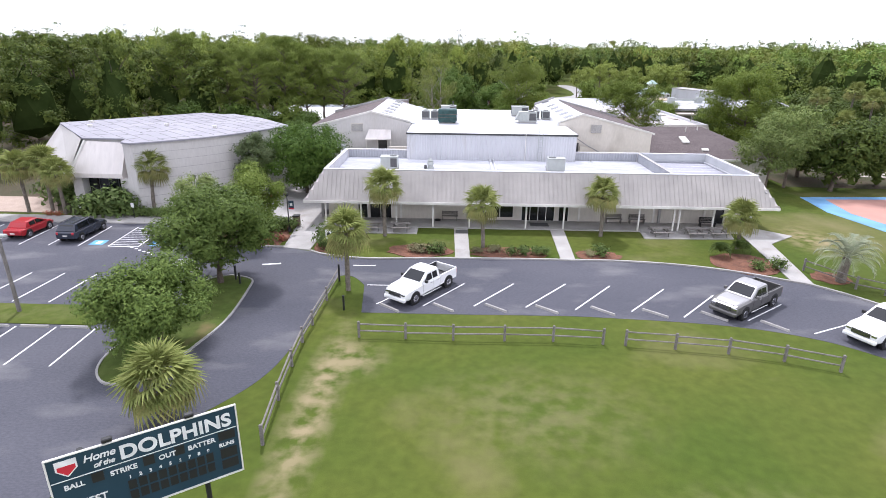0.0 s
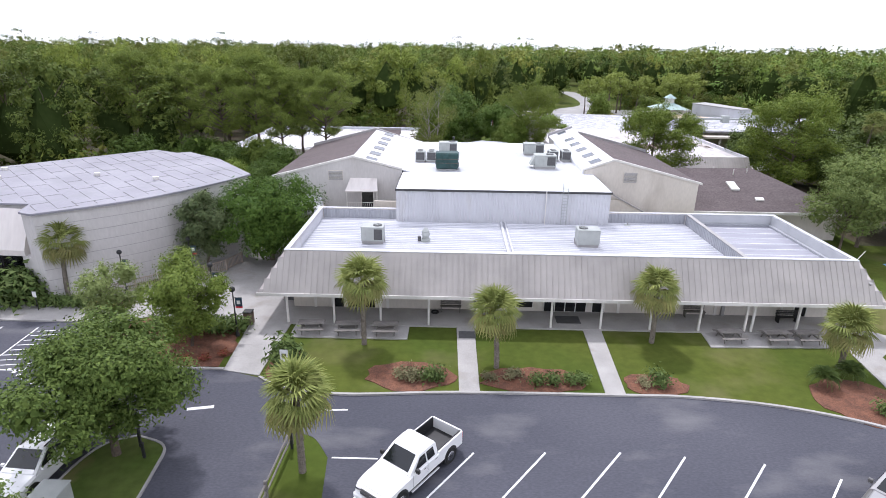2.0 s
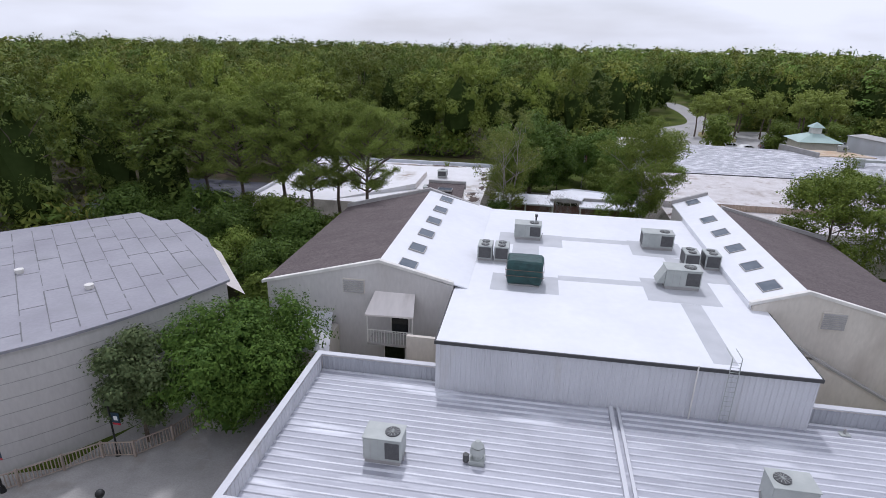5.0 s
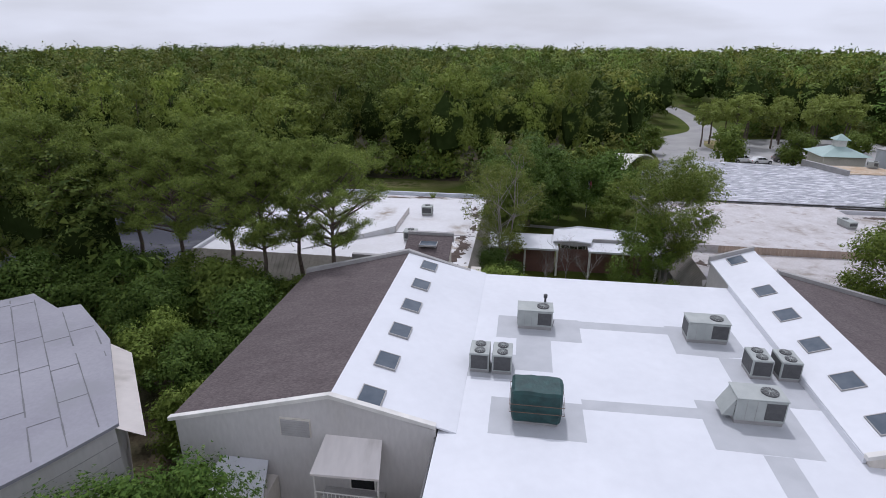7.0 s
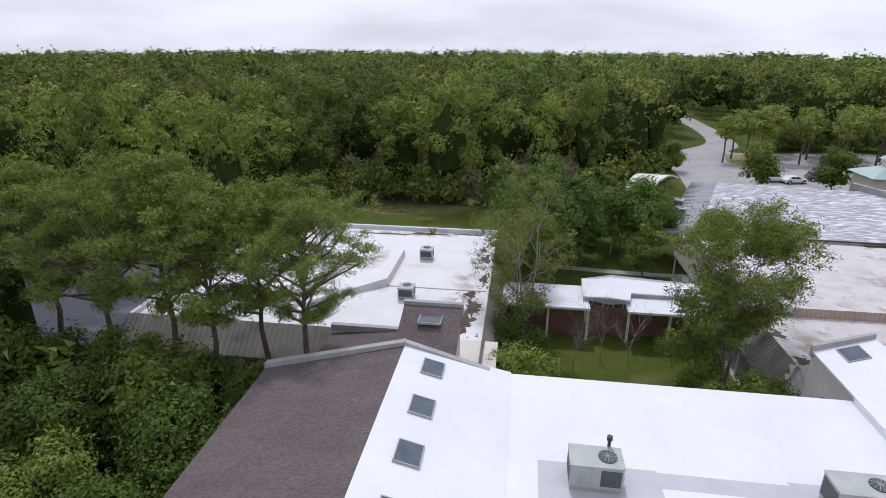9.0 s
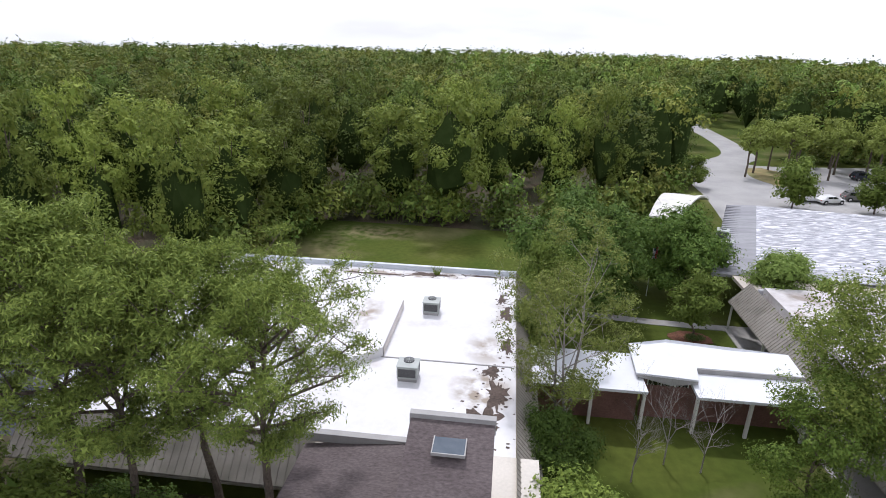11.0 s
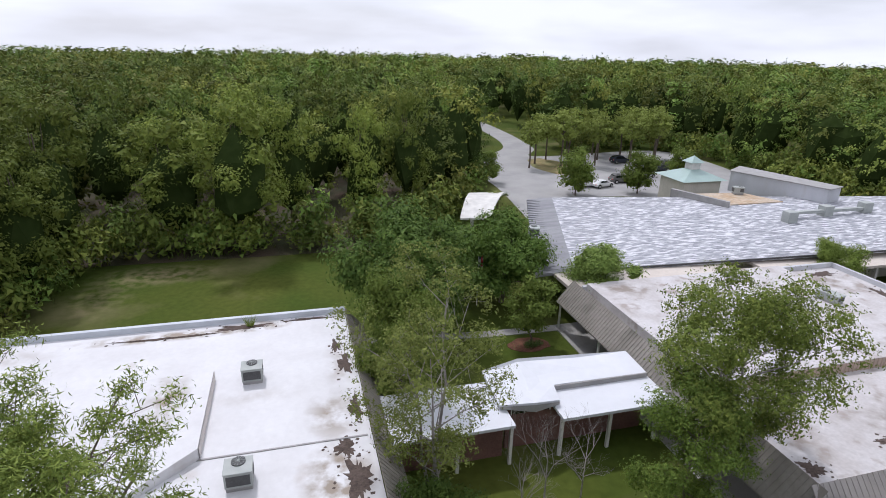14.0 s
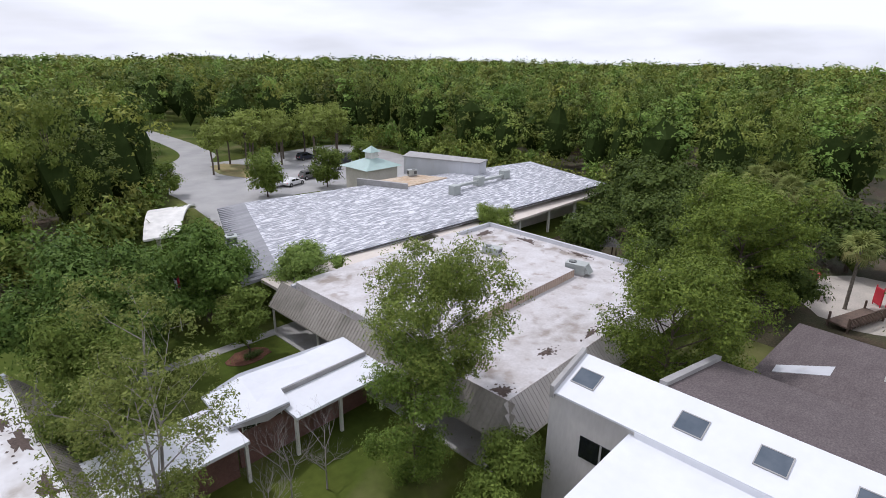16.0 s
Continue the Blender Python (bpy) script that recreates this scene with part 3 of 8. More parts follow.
# paler copy of the asphalt, with the sun's brightness put into its colour
structure("road_rear", slab(smooth_line([(24.0, 150.5), (26.5, 170.0), (27.5, 187.0), (33.0, 200.0), (43.5, 214.0), (47.0, 240.0), (47.0, 270.0), (53.0, 270.0), (53.0, 236.0), (50.5, 211.0), (46.5, 200.0), (78.0, 203.0), (84.0, 190.0), (78.0, 166.0), (60.0, 160.0), (40.0, 163.0), (24.0, 150.5)])[:-1], -0.1, 0.024), material("sunlit_asphalt", (0.38, 0.37, 0.36), 0.85, second=(0.31, 0.305, 0.3), scale=0.2, fine=0.08), "pale asphalt road and rear car park with a sunlit tone in its colour", "road")
structure("ground_rear_verge", slab(oval(45.0, 189.0, 4.0, 9.0, 20, 0.1, 5), -0.1, 0.05), material("straw", (0.33, 0.25, 0.12), 0.95, second=(0.2, 0.2, 0.08), scale=0.4, fine=0.15), "dry straw-coloured island in the rear car park", "grass")
structure("pavement_court_walk", slab([(7.0, 120.3), (13.4, 120.1), (13.4, 121.1), (7.0, 121.4), (-4.0, 122.5), (-4.0, 121.5)], -0.1, 0.05), CONCRETE, "pale concrete walk across the courtyard lawn", "pavement")
structure("pavement_court_edge", box(13.2, 16.0, 93.0, 121.1, -0.1, 0.08), CONCRETE, "concrete walk beneath the overhanging roof", "pavement")
structure("pavement_rear_left_lot", slab([(-60, 96), (-37.5, 98), (-37.0, 118), (-62, 118)], -0.1, 0.03), ASPHALT, "dark asphalt side car park under trees", "asphalt")


# ---------- building parts ----------
def pan_mesh(name, width, length, mat, rib=0.045):
    """One standing-seam panel: a pan with an upturned rib on one edge, lying along +y."""
    bm = bmesh.new()
    w, h, t = width, rib, 0.025
    prof = [(0, 0), (0, h), (t, h), (t, 0.006), (w * 0.5, 0.0), (w, 0.006)]
    a = [bm.verts.new((x, 0, z)) for x, z in prof]
    b = [bm.verts.new((x, length, z)) for x, z in prof]
    for i in range(len(prof) - 1):
        bm.faces.new((a[i], a[i + 1], b[i + 1], b[i]))
    return shared(name, bm, mat)


def seam_face(parent, a, b, up, width, mat, cut_a=0.0, cut_b=0.0, name="roof_panel"):
    """Lays standing-seam panels over a sloping face: a to b along the eave, up the vector to the top edge; the ends are hipped by cut_a, cut_b metres."""
    a, b, up = Vector(a), Vector(b), Vector(up)
    along = (b - a)
    n = max(1, round(along.length / width))
    w = along.length / n
    ex, ey = along.normalized(), up.normalized()
    ez = ex.cross(ey).normalized()
    base = Matrix((ex, ey, ez)).transposed().to_4x4()
    meshes = {}
    for i in range(n):
        s = (i + 0.5) * w
        f = 1.0
        if cut_a:
            f = min(f, s / cut_a)
        if cut_b:
            f = min(f, (along.length - s) / cut_b)
        f = max(0.04, round(f * 12) / 12)
        if f not in meshes:
            meshes[f] = pan_mesh(name, w, up.length * f, mat)
        piece(name, meshes[f], Matrix.Translation(a + ex * (i * w) + ez * 0.012) @ base, parent)


def corrugate(a, b, z0, z1, pitch, depth, out):
    """An upright ribbed metal sheet from a to b in plan; out is the side that it faces."""
    a, b, o = Vector((a[0], a[1])), Vector((b[0], b[1])), Vector(out)
    d = b - a
    n = max(2, round(d.length / pitch))
    bm = bmesh.new()
    prev = None
    for i in range(n):
        for u, k in ((0.0, 0), (0.55, 0), (0.65, 1), (0.9, 1)):
            p = a + d * ((i + u) / n) + o * (0.02 + depth * k)
            v = (bm.verts.new((p.x, p.y, z0)), bm.verts.new((p.x, p.y, z1)))
            if prev:
                bm.faces.new((prev[0], v[0], v[1], prev[1]))
            prev = v
    return bm


def opening(parent, x0, x1, y, z0, z1, name, mat=GLASS, frame_mat=TRIM, mullions=0, depth=0.08):
    """A door or window in a wall that faces -y: frame proud of the wall, pane set back."""
    top = part(name, box(x0, x1, y - 0.015, y + 0.05, z0, z1), mat, parent)
    w = 0.07
    bm = box(x0 - w, x0, y - depth, y + 0.02, z0, z1 + w)
    box(x1, x1 + w, y - depth, y + 0.02, z0, z1 + w, bm=bm)
    box(x0, x1, y - depth, y + 0.02, z1, z1 + w, bm=bm)
    for k in range(mullions):
        xm = x0 + (x1 - x0) * (k + 1) / (mullions + 1)
        box(xm - 0.03, xm + 0.03, y - depth, y + 0.02, z0, z1, bm=bm)
    part("frame", bm, frame_mat, top)
    return top


# ---------- front building ----------
front = thing("front_building", "long low beige school building with a tan standing-seam mansard roof", "building")
FX0, FX1, FY0, FY1 = -13.5, 31.0, 49.4, 64.3
TX0, TX1, TY0, TY1 = -11.8, 29.3, 51.1, 62.5
FE, FT, FR = 2.62, 5.3, 4.35
part("wall", box(-11.9, 29.2, 52.6, 62.2, 0.0, 4.2), STUCCO, front, "beige stucco wall")
part("soffit", sheet([(FX0 + 0.1, FY0 + 0.1, FE + 0.05), (FX1 - 0.1, FY0 + 0.1, FE + 0.05), (FX1 - 0.1, 62.4, FE + 0.05), (FX0 + 0.1, 62.4, FE + 0.05)], 0.08), TRIM, front)
man = part("mansard_roof", solid([(FX0, FY0, FE), (FX1, FY0, FE), (FX1, 62.5, FE), (FX0, 62.5, FE), (TX0, TY0, FT), (TX1, TY0, FT), (TX1, TY1, FT), (TX0, TY1, FT),
                                  (TX0 + 0.25, TY0 + 0.25, FT), (TX1 - 0.25, TY0 + 0.25, FT), (TX1 - 0.25, TY1 - 0.25, FT), (TX0 + 0.25, TY1 - 0.25, FT),
                                  (TX0 + 0.25, TY0 + 0.25, FR - 0.1), (TX1 - 0.25, TY0 + 0.25, FR - 0.1), (TX1 - 0.25, TY1 - 0.25, FR - 0.1), (TX0 + 0.25, TY1 - 0.25, FR - 0.1)],
                                 [(0, 1, 5, 4), (1, 2, 6, 5), (2, 3, 7, 6), (3, 0, 4, 7), (4, 5, 9, 8), (5, 6, 10, 9), (6, 7, 11, 10), (7, 4, 8, 11), (8, 9, 13, 12), (9, 10, 14, 13), (10, 11, 15, 14), (11, 8, 12, 15)]), SEAM_METAL, front, "tan standing-seam mansard roof")
seam_face(man, (FX0, FY0, FE), (FX1, FY0, FE), (0, TY0 - FY0, FT - FE), 0.42, SEAM_DARK, TX0 - FX0, FX1 - TX1)
seam_face(man, (FX0, 62.5, FE), (FX0, FY0, FE), (TX0 - FX0, 0, FT - FE), 0.42, SEAM_DARK, 0, TY0 - FY0)
seam_face(man, (FX1, FY0, FE), (FX1, 62.5, FE), (TX1 - FX1, 0, FT - FE), 0.42, SEAM_DARK, TY0 - FY0, 0)
bm = box(FX0 - 0.06, FX1 + 0.06, FY0 - 0.07, FY0 - 0.005, FE - 0.2, FE + 0.04)
box(FX0 - 0.07, FX0 - 0.005, FY0, 62.5, FE - 0.2, FE + 0.04, bm=bm)
box(FX1 + 0.005, FX1 + 0.07, FY0, 62.5, FE - 0.2, FE + 0.04, bm=bm)
part("fascia", bm, TRIM, front)
bm = box(TX0 - 0.05, TX1 + 0.05, TY0 - 0.05, TY0 + 0.3, FT + 0.005, FT + 0.06)
box(TX0 - 0.05, TX1 + 0.05, TY1 - 0.3, TY1 + 0.05, FT + 0.005, FT + 0.06, bm=bm)
box(TX0 - 0.05, TX0 + 0.3, TY0 + 0.3, TY1 - 0.3, FT + 0.005, FT + 0.06, bm=bm)
box(TX1 - 0.3, TX1 + 0.05, TY0 + 0.3, TY1 - 0.3, FT + 0.005, FT + 0.06, bm=bm)
part("coping", bm, CORRUGATED, front)
# the ribbed silver roof
deck = part("flat_roof", box(TX0 + 0.2, TX1 - 0.2, TY0 + 0.2, TY1 - 0.2, FR - 0.3, FR), SILVER_ROOF, front, "silver-coated ribbed flat roof")
for x0, x1 in ((TX0 + 0.26, 4.5), (5.15, 21.35), (21.7, TX1 - 0.26)):
    rib = shared("roof_rib", solid([(x0, 0, 0), (x1, 0, 0), (x1, 0.16, 0), (x0, 0.16, 0), (x0, 0.04, 0.06), (x1, 0.04, 0.06), (x1, 0.12, 0.06), (x0, 0.12, 0.06)], [(0, 1, 5, 4), (2, 3, 7, 6), (4, 5, 6, 7)]), RIB_SILVER)
    y = TY0 + 0.6
    while y < TY1 - 0.4:
        piece("roof_rib", rib, Matrix.Translation((0, y, FR)), deck)
        y += 0.45 if x0 < 21 else 1.35
part("roof_divider", box(4.55, 4.75, TY0 + 0.26, TY1 - 0.9, FR, FR + 0.16), CORRUGATED, front)
part("roof_divider", box(4.95, 5.1, TY0 + 0.26, TY1 - 0.9, FR, FR + 0.12), CORRUGATED, front)
part("partition_wall", box(21.4, 21.65, TY0 + 0.26, TY1 - 0.26, FR, FT - 0.02), GREY_CLAD, front)
part("parapet_lining", corrugate((21.4, TY0 + 0.3), (21.4, TY1 - 0.3), FR, FT - 0.06, 0.3, 0.03, (-1, 0)), GREY_CLAD, front)
part("parapet_lining", corrugate((TX0 + 0.25, TY1 - 0.25), (TX0 + 0.25, TY0 + 0.25), FR, FT - 0.06, 0.3, 0.03, (1, 0)), CORRUGATED, front)
part("parapet_lining", corrugate((21.3, TY1 - 0.26), (TX0 + 0.3, TY1 - 0.26), FR, FT - 0.06, 0.3, 0.03, (0, -1)), GREY_CLAD, front)
# upright lining round the lower end roof
part("end_lining", box(21.68, TX1 - 0.3, TY1 - 0.34, TY1 - 0.26, FR, FT - 0.02), PAD_GREY, front, "smooth pale blue-grey parapet lining")
part("end_lining", box(TX1 - 0.34, TX1 - 0.26, TY0 + 0.3, TY1 - 0.34, FR, FT - 0.02), PAD_GREY, front, "smooth pale blue-grey parapet lining")
part("end_roof", box(21.66, TX1 - 0.35, TY0 + 0.27, TY1 - 0.35, FR - 0.02, FR + 0.02), END_ROOF, front, "dull grey lower roof")
part("roof_kerb", box(21.7, TX1 - 0.4, TY1 - 0.6, TY1 - 0.36, FR + 0.02, FR + 0.2), GREY_CLAD, front)
part("roof_kerb", box(TX1 - 0.6, TX1 - 0.36, TY0 + 0.3, TY1 - 0.62, FR + 0.02, FR + 0.2), GREY_CLAD, front)
part("wall_cap", box(21.36, 21.7, TY0 + 0.26, TY1 - 0.26, FT - 0.02, FT + 0.03), GREY_TRIM, front)
for x in (-11.6, -8.2, -4.8, -1.3, 2.2, 7.6, 11.2, 14.8, 18.3, 21.6, 22.1, 25.3, 28.8):
    part("post", box(x - 0.075, x + 0.075, 49.85, 50.0, 0.1, FE - 0.02, 0.01), TRIM, front)
for y in (53.5, 57.0, 60.5):
    part("post", box(-12.9, -12.75, y, y + 0.15, 0.1, FE - 0.02, 0.01), TRIM, front)
WY = 52.6
for x0, x1, z0, z1, nm, mull in [(-8.9, -8.0, 0.12, 2.2, "door", 0), (-7.7, -5.6, 0.12, 2.25, "glass_door", 1), (-3.2, -2.1, 1.55, 2.2, "window", 0), (4.0, 6.6, 0.4, 2.3, "window", 1), (7.5, 10.7, 0.12, 2.3, "glass_door", 3), (11.2, 12.1, 0.12, 2.25, "door", 0), (23.2, 24.8, 1.7, 2.25, "window", 0), (26.6, 27.5, 0.12, 2.2, "door", 0)]:
    opening(front, x0, x1, WY, z0, z1, nm, mullions=mull)
for x in (-10.2, -4.6, 2.7, 13.2, 16.1, 20.6, 25.6):
    part("pilaster", box(x - 0.09, x + 0.09, WY - 0.1, WY, 0.1, 2.6), TRIM, front)
for x0, x1, nm in ((-12.6, -12.4, 0), (21.0, 21.25, 1)):
    part("downpipe", box(x0, x1, 52.35, 52.55, 0.1, 2.5, 0.02), GREY_TRIM, front)
part("roof_vent_cap", rod((29.9, 50.4, 3.6), (29.9, 50.2, 4.0), 0.13, 0.13), GREY_TRIM, front)
part("floodlight", rod((TX1, 51.3, FT), (TX1 + 0.2, 51.0, FT + 0.8), 0.03, 0.03), TRIM, front)


# ---------- gymnasium and its two wings ----------
gym = thing("gymnasium", "tall pale metal-clad gymnasium with a white membrane roof", "building")
GX0, GX1, GY0, GY1, GZ = -4.75, 14.25, 61.6, 86.8, 7.4
part("wall", box(GX0, GX1, GY0, GY1, 0, GZ - 0.12), GREY_STUCCO, gym)
part("ribbed_cladding", corrugate((GX0, GY0), (GX1, GY0), 4.3, GZ - 0.1, 0.28, 0.035, (0, -1)), CORRUGATED, gym, "pale ribbed metal cladding")
part("membrane_roof", box(GX0 + 0.02, GX1 + 0.02, GY0 - 0.05, GY1, GZ - 0.1, GZ), WHITE_ROOF, gym, "clean white roof membrane")
bm = box(GX0 - 0.08, GX1 + 0.1, GY0 - 0.13, GY0 - 0.055, GZ - 0.2, GZ - 0.01)
box(GX1 + 0.03, GX1 + 0.1, GY0, 68.6, GZ - 0.2, GZ - 0.01, bm=bm)
box(GX0 - 0.08, GX0 - 0.01, GY0, 68.0, GZ - 0.2, GZ - 0.01, bm=bm)
part("edge_flashing", bm, DARK_TRIM, gym, "dark metal roof edge")
for pts in ([(-2.6, 77.4), (2.4, 77.4), (2.4, 80.2), (-2.6, 80.2)], [(2.4, 79.2), (7.6, 79.2), (7.6, 80.1), (2.4, 80.1)], [(7.6, 77.0), (9.8, 76.9), (11.6, 77.2), (11.5, 80.3), (7.6, 80.3)],
            [(-4.5, 73.0), (-1.4, 73.0), (-1.4, 75.5), (-4.5, 75.5)], [(-2.5, 68.6), (1.9, 68.6), (1.9, 71.4), (-2.5, 71.4)], [(1.9, 71.0), (7.4, 71.1), (7.4, 71.9), (1.9, 71.8)],
            [(7.4, 69.0), (11.8, 68.9), (11.8, 72.6), (7.4, 72.6)], [(9.4, 62.0), (10.6, 62.0), (10.5, 68.9), (9.3, 68.9)], [(9.8, 72.6), (13.4, 72.6), (13.4, 77.0), (9.8, 76.9)], [(-1.4, 74.0), (0.6, 74.0), (0.6, 77.4), (-1.4, 77.4)]):
    part("roof_walkway_pad", slab(pts, GZ - 0.02, GZ + 0.006), PAD_GREY, gym)
bm = bmesh.new()
for x in (9.95, 10.4):
    rod((x, 61.3, 4.4), (x, 61.3, 8.2), 0.025, bm=bm)
    rod((x, 61.3, 8.2), (x, 62.3, 8.2), 0.025, bm=bm)
for k in range(13):
    rod((9.95, 61.3, 4.6 + 0.28 * k), (10.4, 61.3, 4.6 + 0.28 * k), 0.015, sides=5, bm=bm)
part("roof_ladder", bm, HVAC, gym, "galvanised roof access ladder")
part("conduit", rod((8.55, 61.45, 4.35), (8.55, 61.45, 7.5), 0.04), TRIM, gym)


def skylight(parent, x, y, z, slope, w=1.15, l=1.35):
    """A kerbed skylight lying on a roof slope (radians about y)."""
    m = Matrix.Translation((x, y, z)) @ Matrix.Rotation(slope, 4, "Y")
    bm = bmesh.new()
    for x0, x1, y0, y1 in ((-w / 2, -w / 2 + 0.05, -l / 2, l / 2), (w / 2 - 0.05, w / 2, -l / 2, l / 2), (-w / 2 + 0.05, w / 2 - 0.05, -l / 2, -l / 2 + 0.05), (-w / 2 + 0.05, w / 2 - 0.05, l / 2 - 0.05, l / 2)):
        box(x0, x1, y0, y1, -0.05, 0.1, bm=bm)
    bmesh.ops.transform(bm, verts=bm.verts, matrix=m)
    top = part("skylight", bm, GREY_TRIM, parent, "grey-framed flat skylight")
    bm = box(-w / 2 + 0.05, w / 2 - 0.05, -l / 2 + 0.05, l / 2 - 0.05, 0.04, 0.085)
    bmesh.ops.transform(bm, verts=bm.verts, matrix=m)
    part("pane", bm, SKYLIGHT, top)


# left wing: white slope towards the gymnasium, brown shingles outwards
wing_l = thing("gymnasium_wing", "gabled stucco wing, brown shingles outside and white membrane inside", "building", "gymnasium wings")
LX0, LXR, LX1, LY0, LY1 = -17.6, -9.7, -4.8, 68.2, 86.6
LZ0, LZR, LZ1 = 6.75, 8.8, 7.55
part("wall", solid([(LX0, LY0, 0), (LX1, LY0, 0), (LX1, LY0, LZ1), (LXR, LY0, LZR), (LX0, LY0, LZ0), (LX0, LY1, 0), (LX1, LY1, 0), (LX1, LY1, LZ1), (LXR, LY1, LZR), (LX0, LY1, LZ0)],
                   [(0, 1, 2, 3, 4), (5, 9, 8, 7, 6), (0, 4, 9, 5), (1, 6, 7, 2), (4, 3, 8, 9), (3, 2, 7, 8), (0, 5, 6, 1)]), GREY_STUCCO, wing_l, "pale grey stucco gable wall")
part("shingle_slope", sheet([(LX0 - 0.3, LY0 + 0.15, LZ0 + 0.0), (LXR, LY0 + 0.15, LZR + 0.1), (LXR, LY1 - 0.15, LZR + 0.1), (LX0 - 0.3, LY1 - 0.15, LZ0)], 0.09), SHINGLE, wing_l, "dark brown shingle roof slope")
part("white_slope", sheet([(LXR, LY0 + 0.15, LZR + 0.11), (LX1 + 0.9, LY0 + 0.15, LZ1 - 0.12), (LX1 + 0.9, LY1 + 0.3, LZ1 - 0.12), (LXR, LY1 - 0.15, LZR + 0.11)], 0.09), WHITE_ROOF, wing_l, "white membrane roof slope")
bm = sheet([(LX0 - 0.35, LY0 - 0.08, LZ0 + 0.08), (LXR, LY0 - 0.08, LZR + 0.2), (LXR, LY0 + 0.2, LZR + 0.2), (LX0 - 0.35, LY0 + 0.2, LZ0 + 0.08)], 0.2)
sheet([(LXR, LY0 - 0.08, LZR + 0.2), (LX1, LY0 - 0.08, LZ1 + 0.3), (LX1, LY0 + 0.2, LZ1 + 0.3), (LXR, LY0 + 0.2, LZR + 0.2)], 0.2, bm)
part("gable_coping", bm, TRIM, wing_l)
bm = sheet([(LX0 - 0.35, LY1 - 0.25, LZ0 + 0.3), (LXR, LY1 - 0.25, LZR + 0.35), (LXR, LY1 + 0.15, LZR + 0.35), (LX0 - 0.35, LY1 + 0.15, LZ0 + 0.3)], 0.4)
sheet([(LXR, LY1 - 0.2, LZR + 0.3), (LX1, LY1 - 0.2, LZ1 + 0.1), (LX1, LY1 + 0.15, LZ1 + 0.1), (LXR, LY1 + 0.15, LZR + 0.3)], 0.3, bm)
part("rear_coping", bm, GREY_TRIM, wing_l)
SL = math.atan2(LZR - LZ1, LX1 - LXR)
for k in range(6):
    skylight(wing_l, -7.95, (69.0, 72.1, 75.3, 78.5, 81.7, 85.0)[k], LZR + 0.12 - 1.75 * math.tan(SL), SL)
bm = box(-12.2, -10.7, LY0 - 0.06, LY0, 6.5, 7.5)
part("louvre", bm, STUCCO, wing_l, "square louvred vent")
for k in range(7):
    part("louvre_slat", sheet([(-12.15, LY0 - 0.11, 6.56 + k * 0.13), (-10.75, LY0 - 0.11, 6.56 + k * 0.13), (-10.75, LY0 - 0.06, 6.63 + k * 0.13), (-12.15, LY0 - 0.06, 6.63 + k * 0.13)], 0.02), GREY_TRIM, wing_l)
part("canopy", sheet([(-10.3, 66.7, 5.75), (-7.1, 66.7, 5.85), (-7.3, LY0, 6.75), (-10.0, LY0, 6.75)], 0.12), SEAM_METAL, wing_l, "small tan metal door canopy")
opening(wing_l, -8.9, -7.75, LY0, 3.75, 5.7, "door")
opening(wing_l, -9.4, -8.0, LY0, 0.6, 2.8, "door")
part("landing", box(-10.2, -7.2, 66.8, LY0, 3.5, 3.68), CONCRETE, wing_l)
bm = bmesh.new()
for k in range(17):
    rod((-10.15 + 0.183 * k, 66.85, 3.65), (-10.15 + 0.183 * k, 66.85, 4.6), 0.018, sides=5, bm=bm)
rod((-10.2, 66.85, 4.6), (-7.2, 66.85, 4.6), 0.03, bm=bm)
for x in (-10.2, -7.2):
    rod((x, 66.85, 3.6), (x, 66.85, 5.75), 0.045, bm=bm)
part("railing", bm, TRIM, wing_l)
part("screen_wall", box(-7.3, -4.85, 65.6, 65.85, 0, 5.1), STUCCO, wing_l)
part("lean_to_roof", sheet([(-15.8, 64.3, 4.1), (-11.9, 64.3, 4.1), (-13.0, 68.15, 4.9), (-15.4, 68.15, 4.9)], 0.1), CORRUGATED, wing_l, "low ribbed metal lean-to roof")
part("lean_to_wall", box(-15.3, -12.6, 64.8, 68.15, 0, 4.05), STUCCO, wing_l)

# right wing
wing_r = thing("gymnasium_wing", "gabled stucco wing, brown shingles outside and white skylit slope inside", "building", "gymnasium wings")
RX0, RXR, RX1, RY0, RY1, RYD = 13.4, 16.3, 24.9, 68.8, 91.3, 86.6
RZ0, RZR, RZ1 = 7.72, 8.75, 6.6
part("wall", solid([(RX0, RY0, 0), (RX1, RY0, 0), (RX1, RY0, RZ1), (RXR, RY0, RZR), (RX0, RY0, RZ0), (RX0, RYD, 0), (RX1, RYD, 0), (RX1, RYD, RZ1), (RXR, RYD, RZR), (RX0, RYD, RZ0)],
                   [(0, 1, 2, 3, 4), (5, 9, 8, 7, 6), (0, 4, 9, 5), (1, 6, 7, 2), (4, 3, 8, 9), (3, 2, 7, 8), (0, 5, 6, 1)]), STUCCO, wing_r, "beige stucco gable wall")
part("rear_wall", solid([(RX0, RYD, 0), (RXR, RYD, 0), (RXR, RYD, RZR), (RX0, RYD, RZ0), (RX0, RY1, 0), (RXR, RY1, 0), (RXR, RY1, RZR), (RX0, RY1, RZ0)],
                        [(0, 1, 2, 3), (4, 7, 6, 5), (0, 3, 7, 4), (1, 5, 6, 2), (3, 2, 6, 7), (0, 4, 5, 1)]), GREY_STUCCO, wing_r)
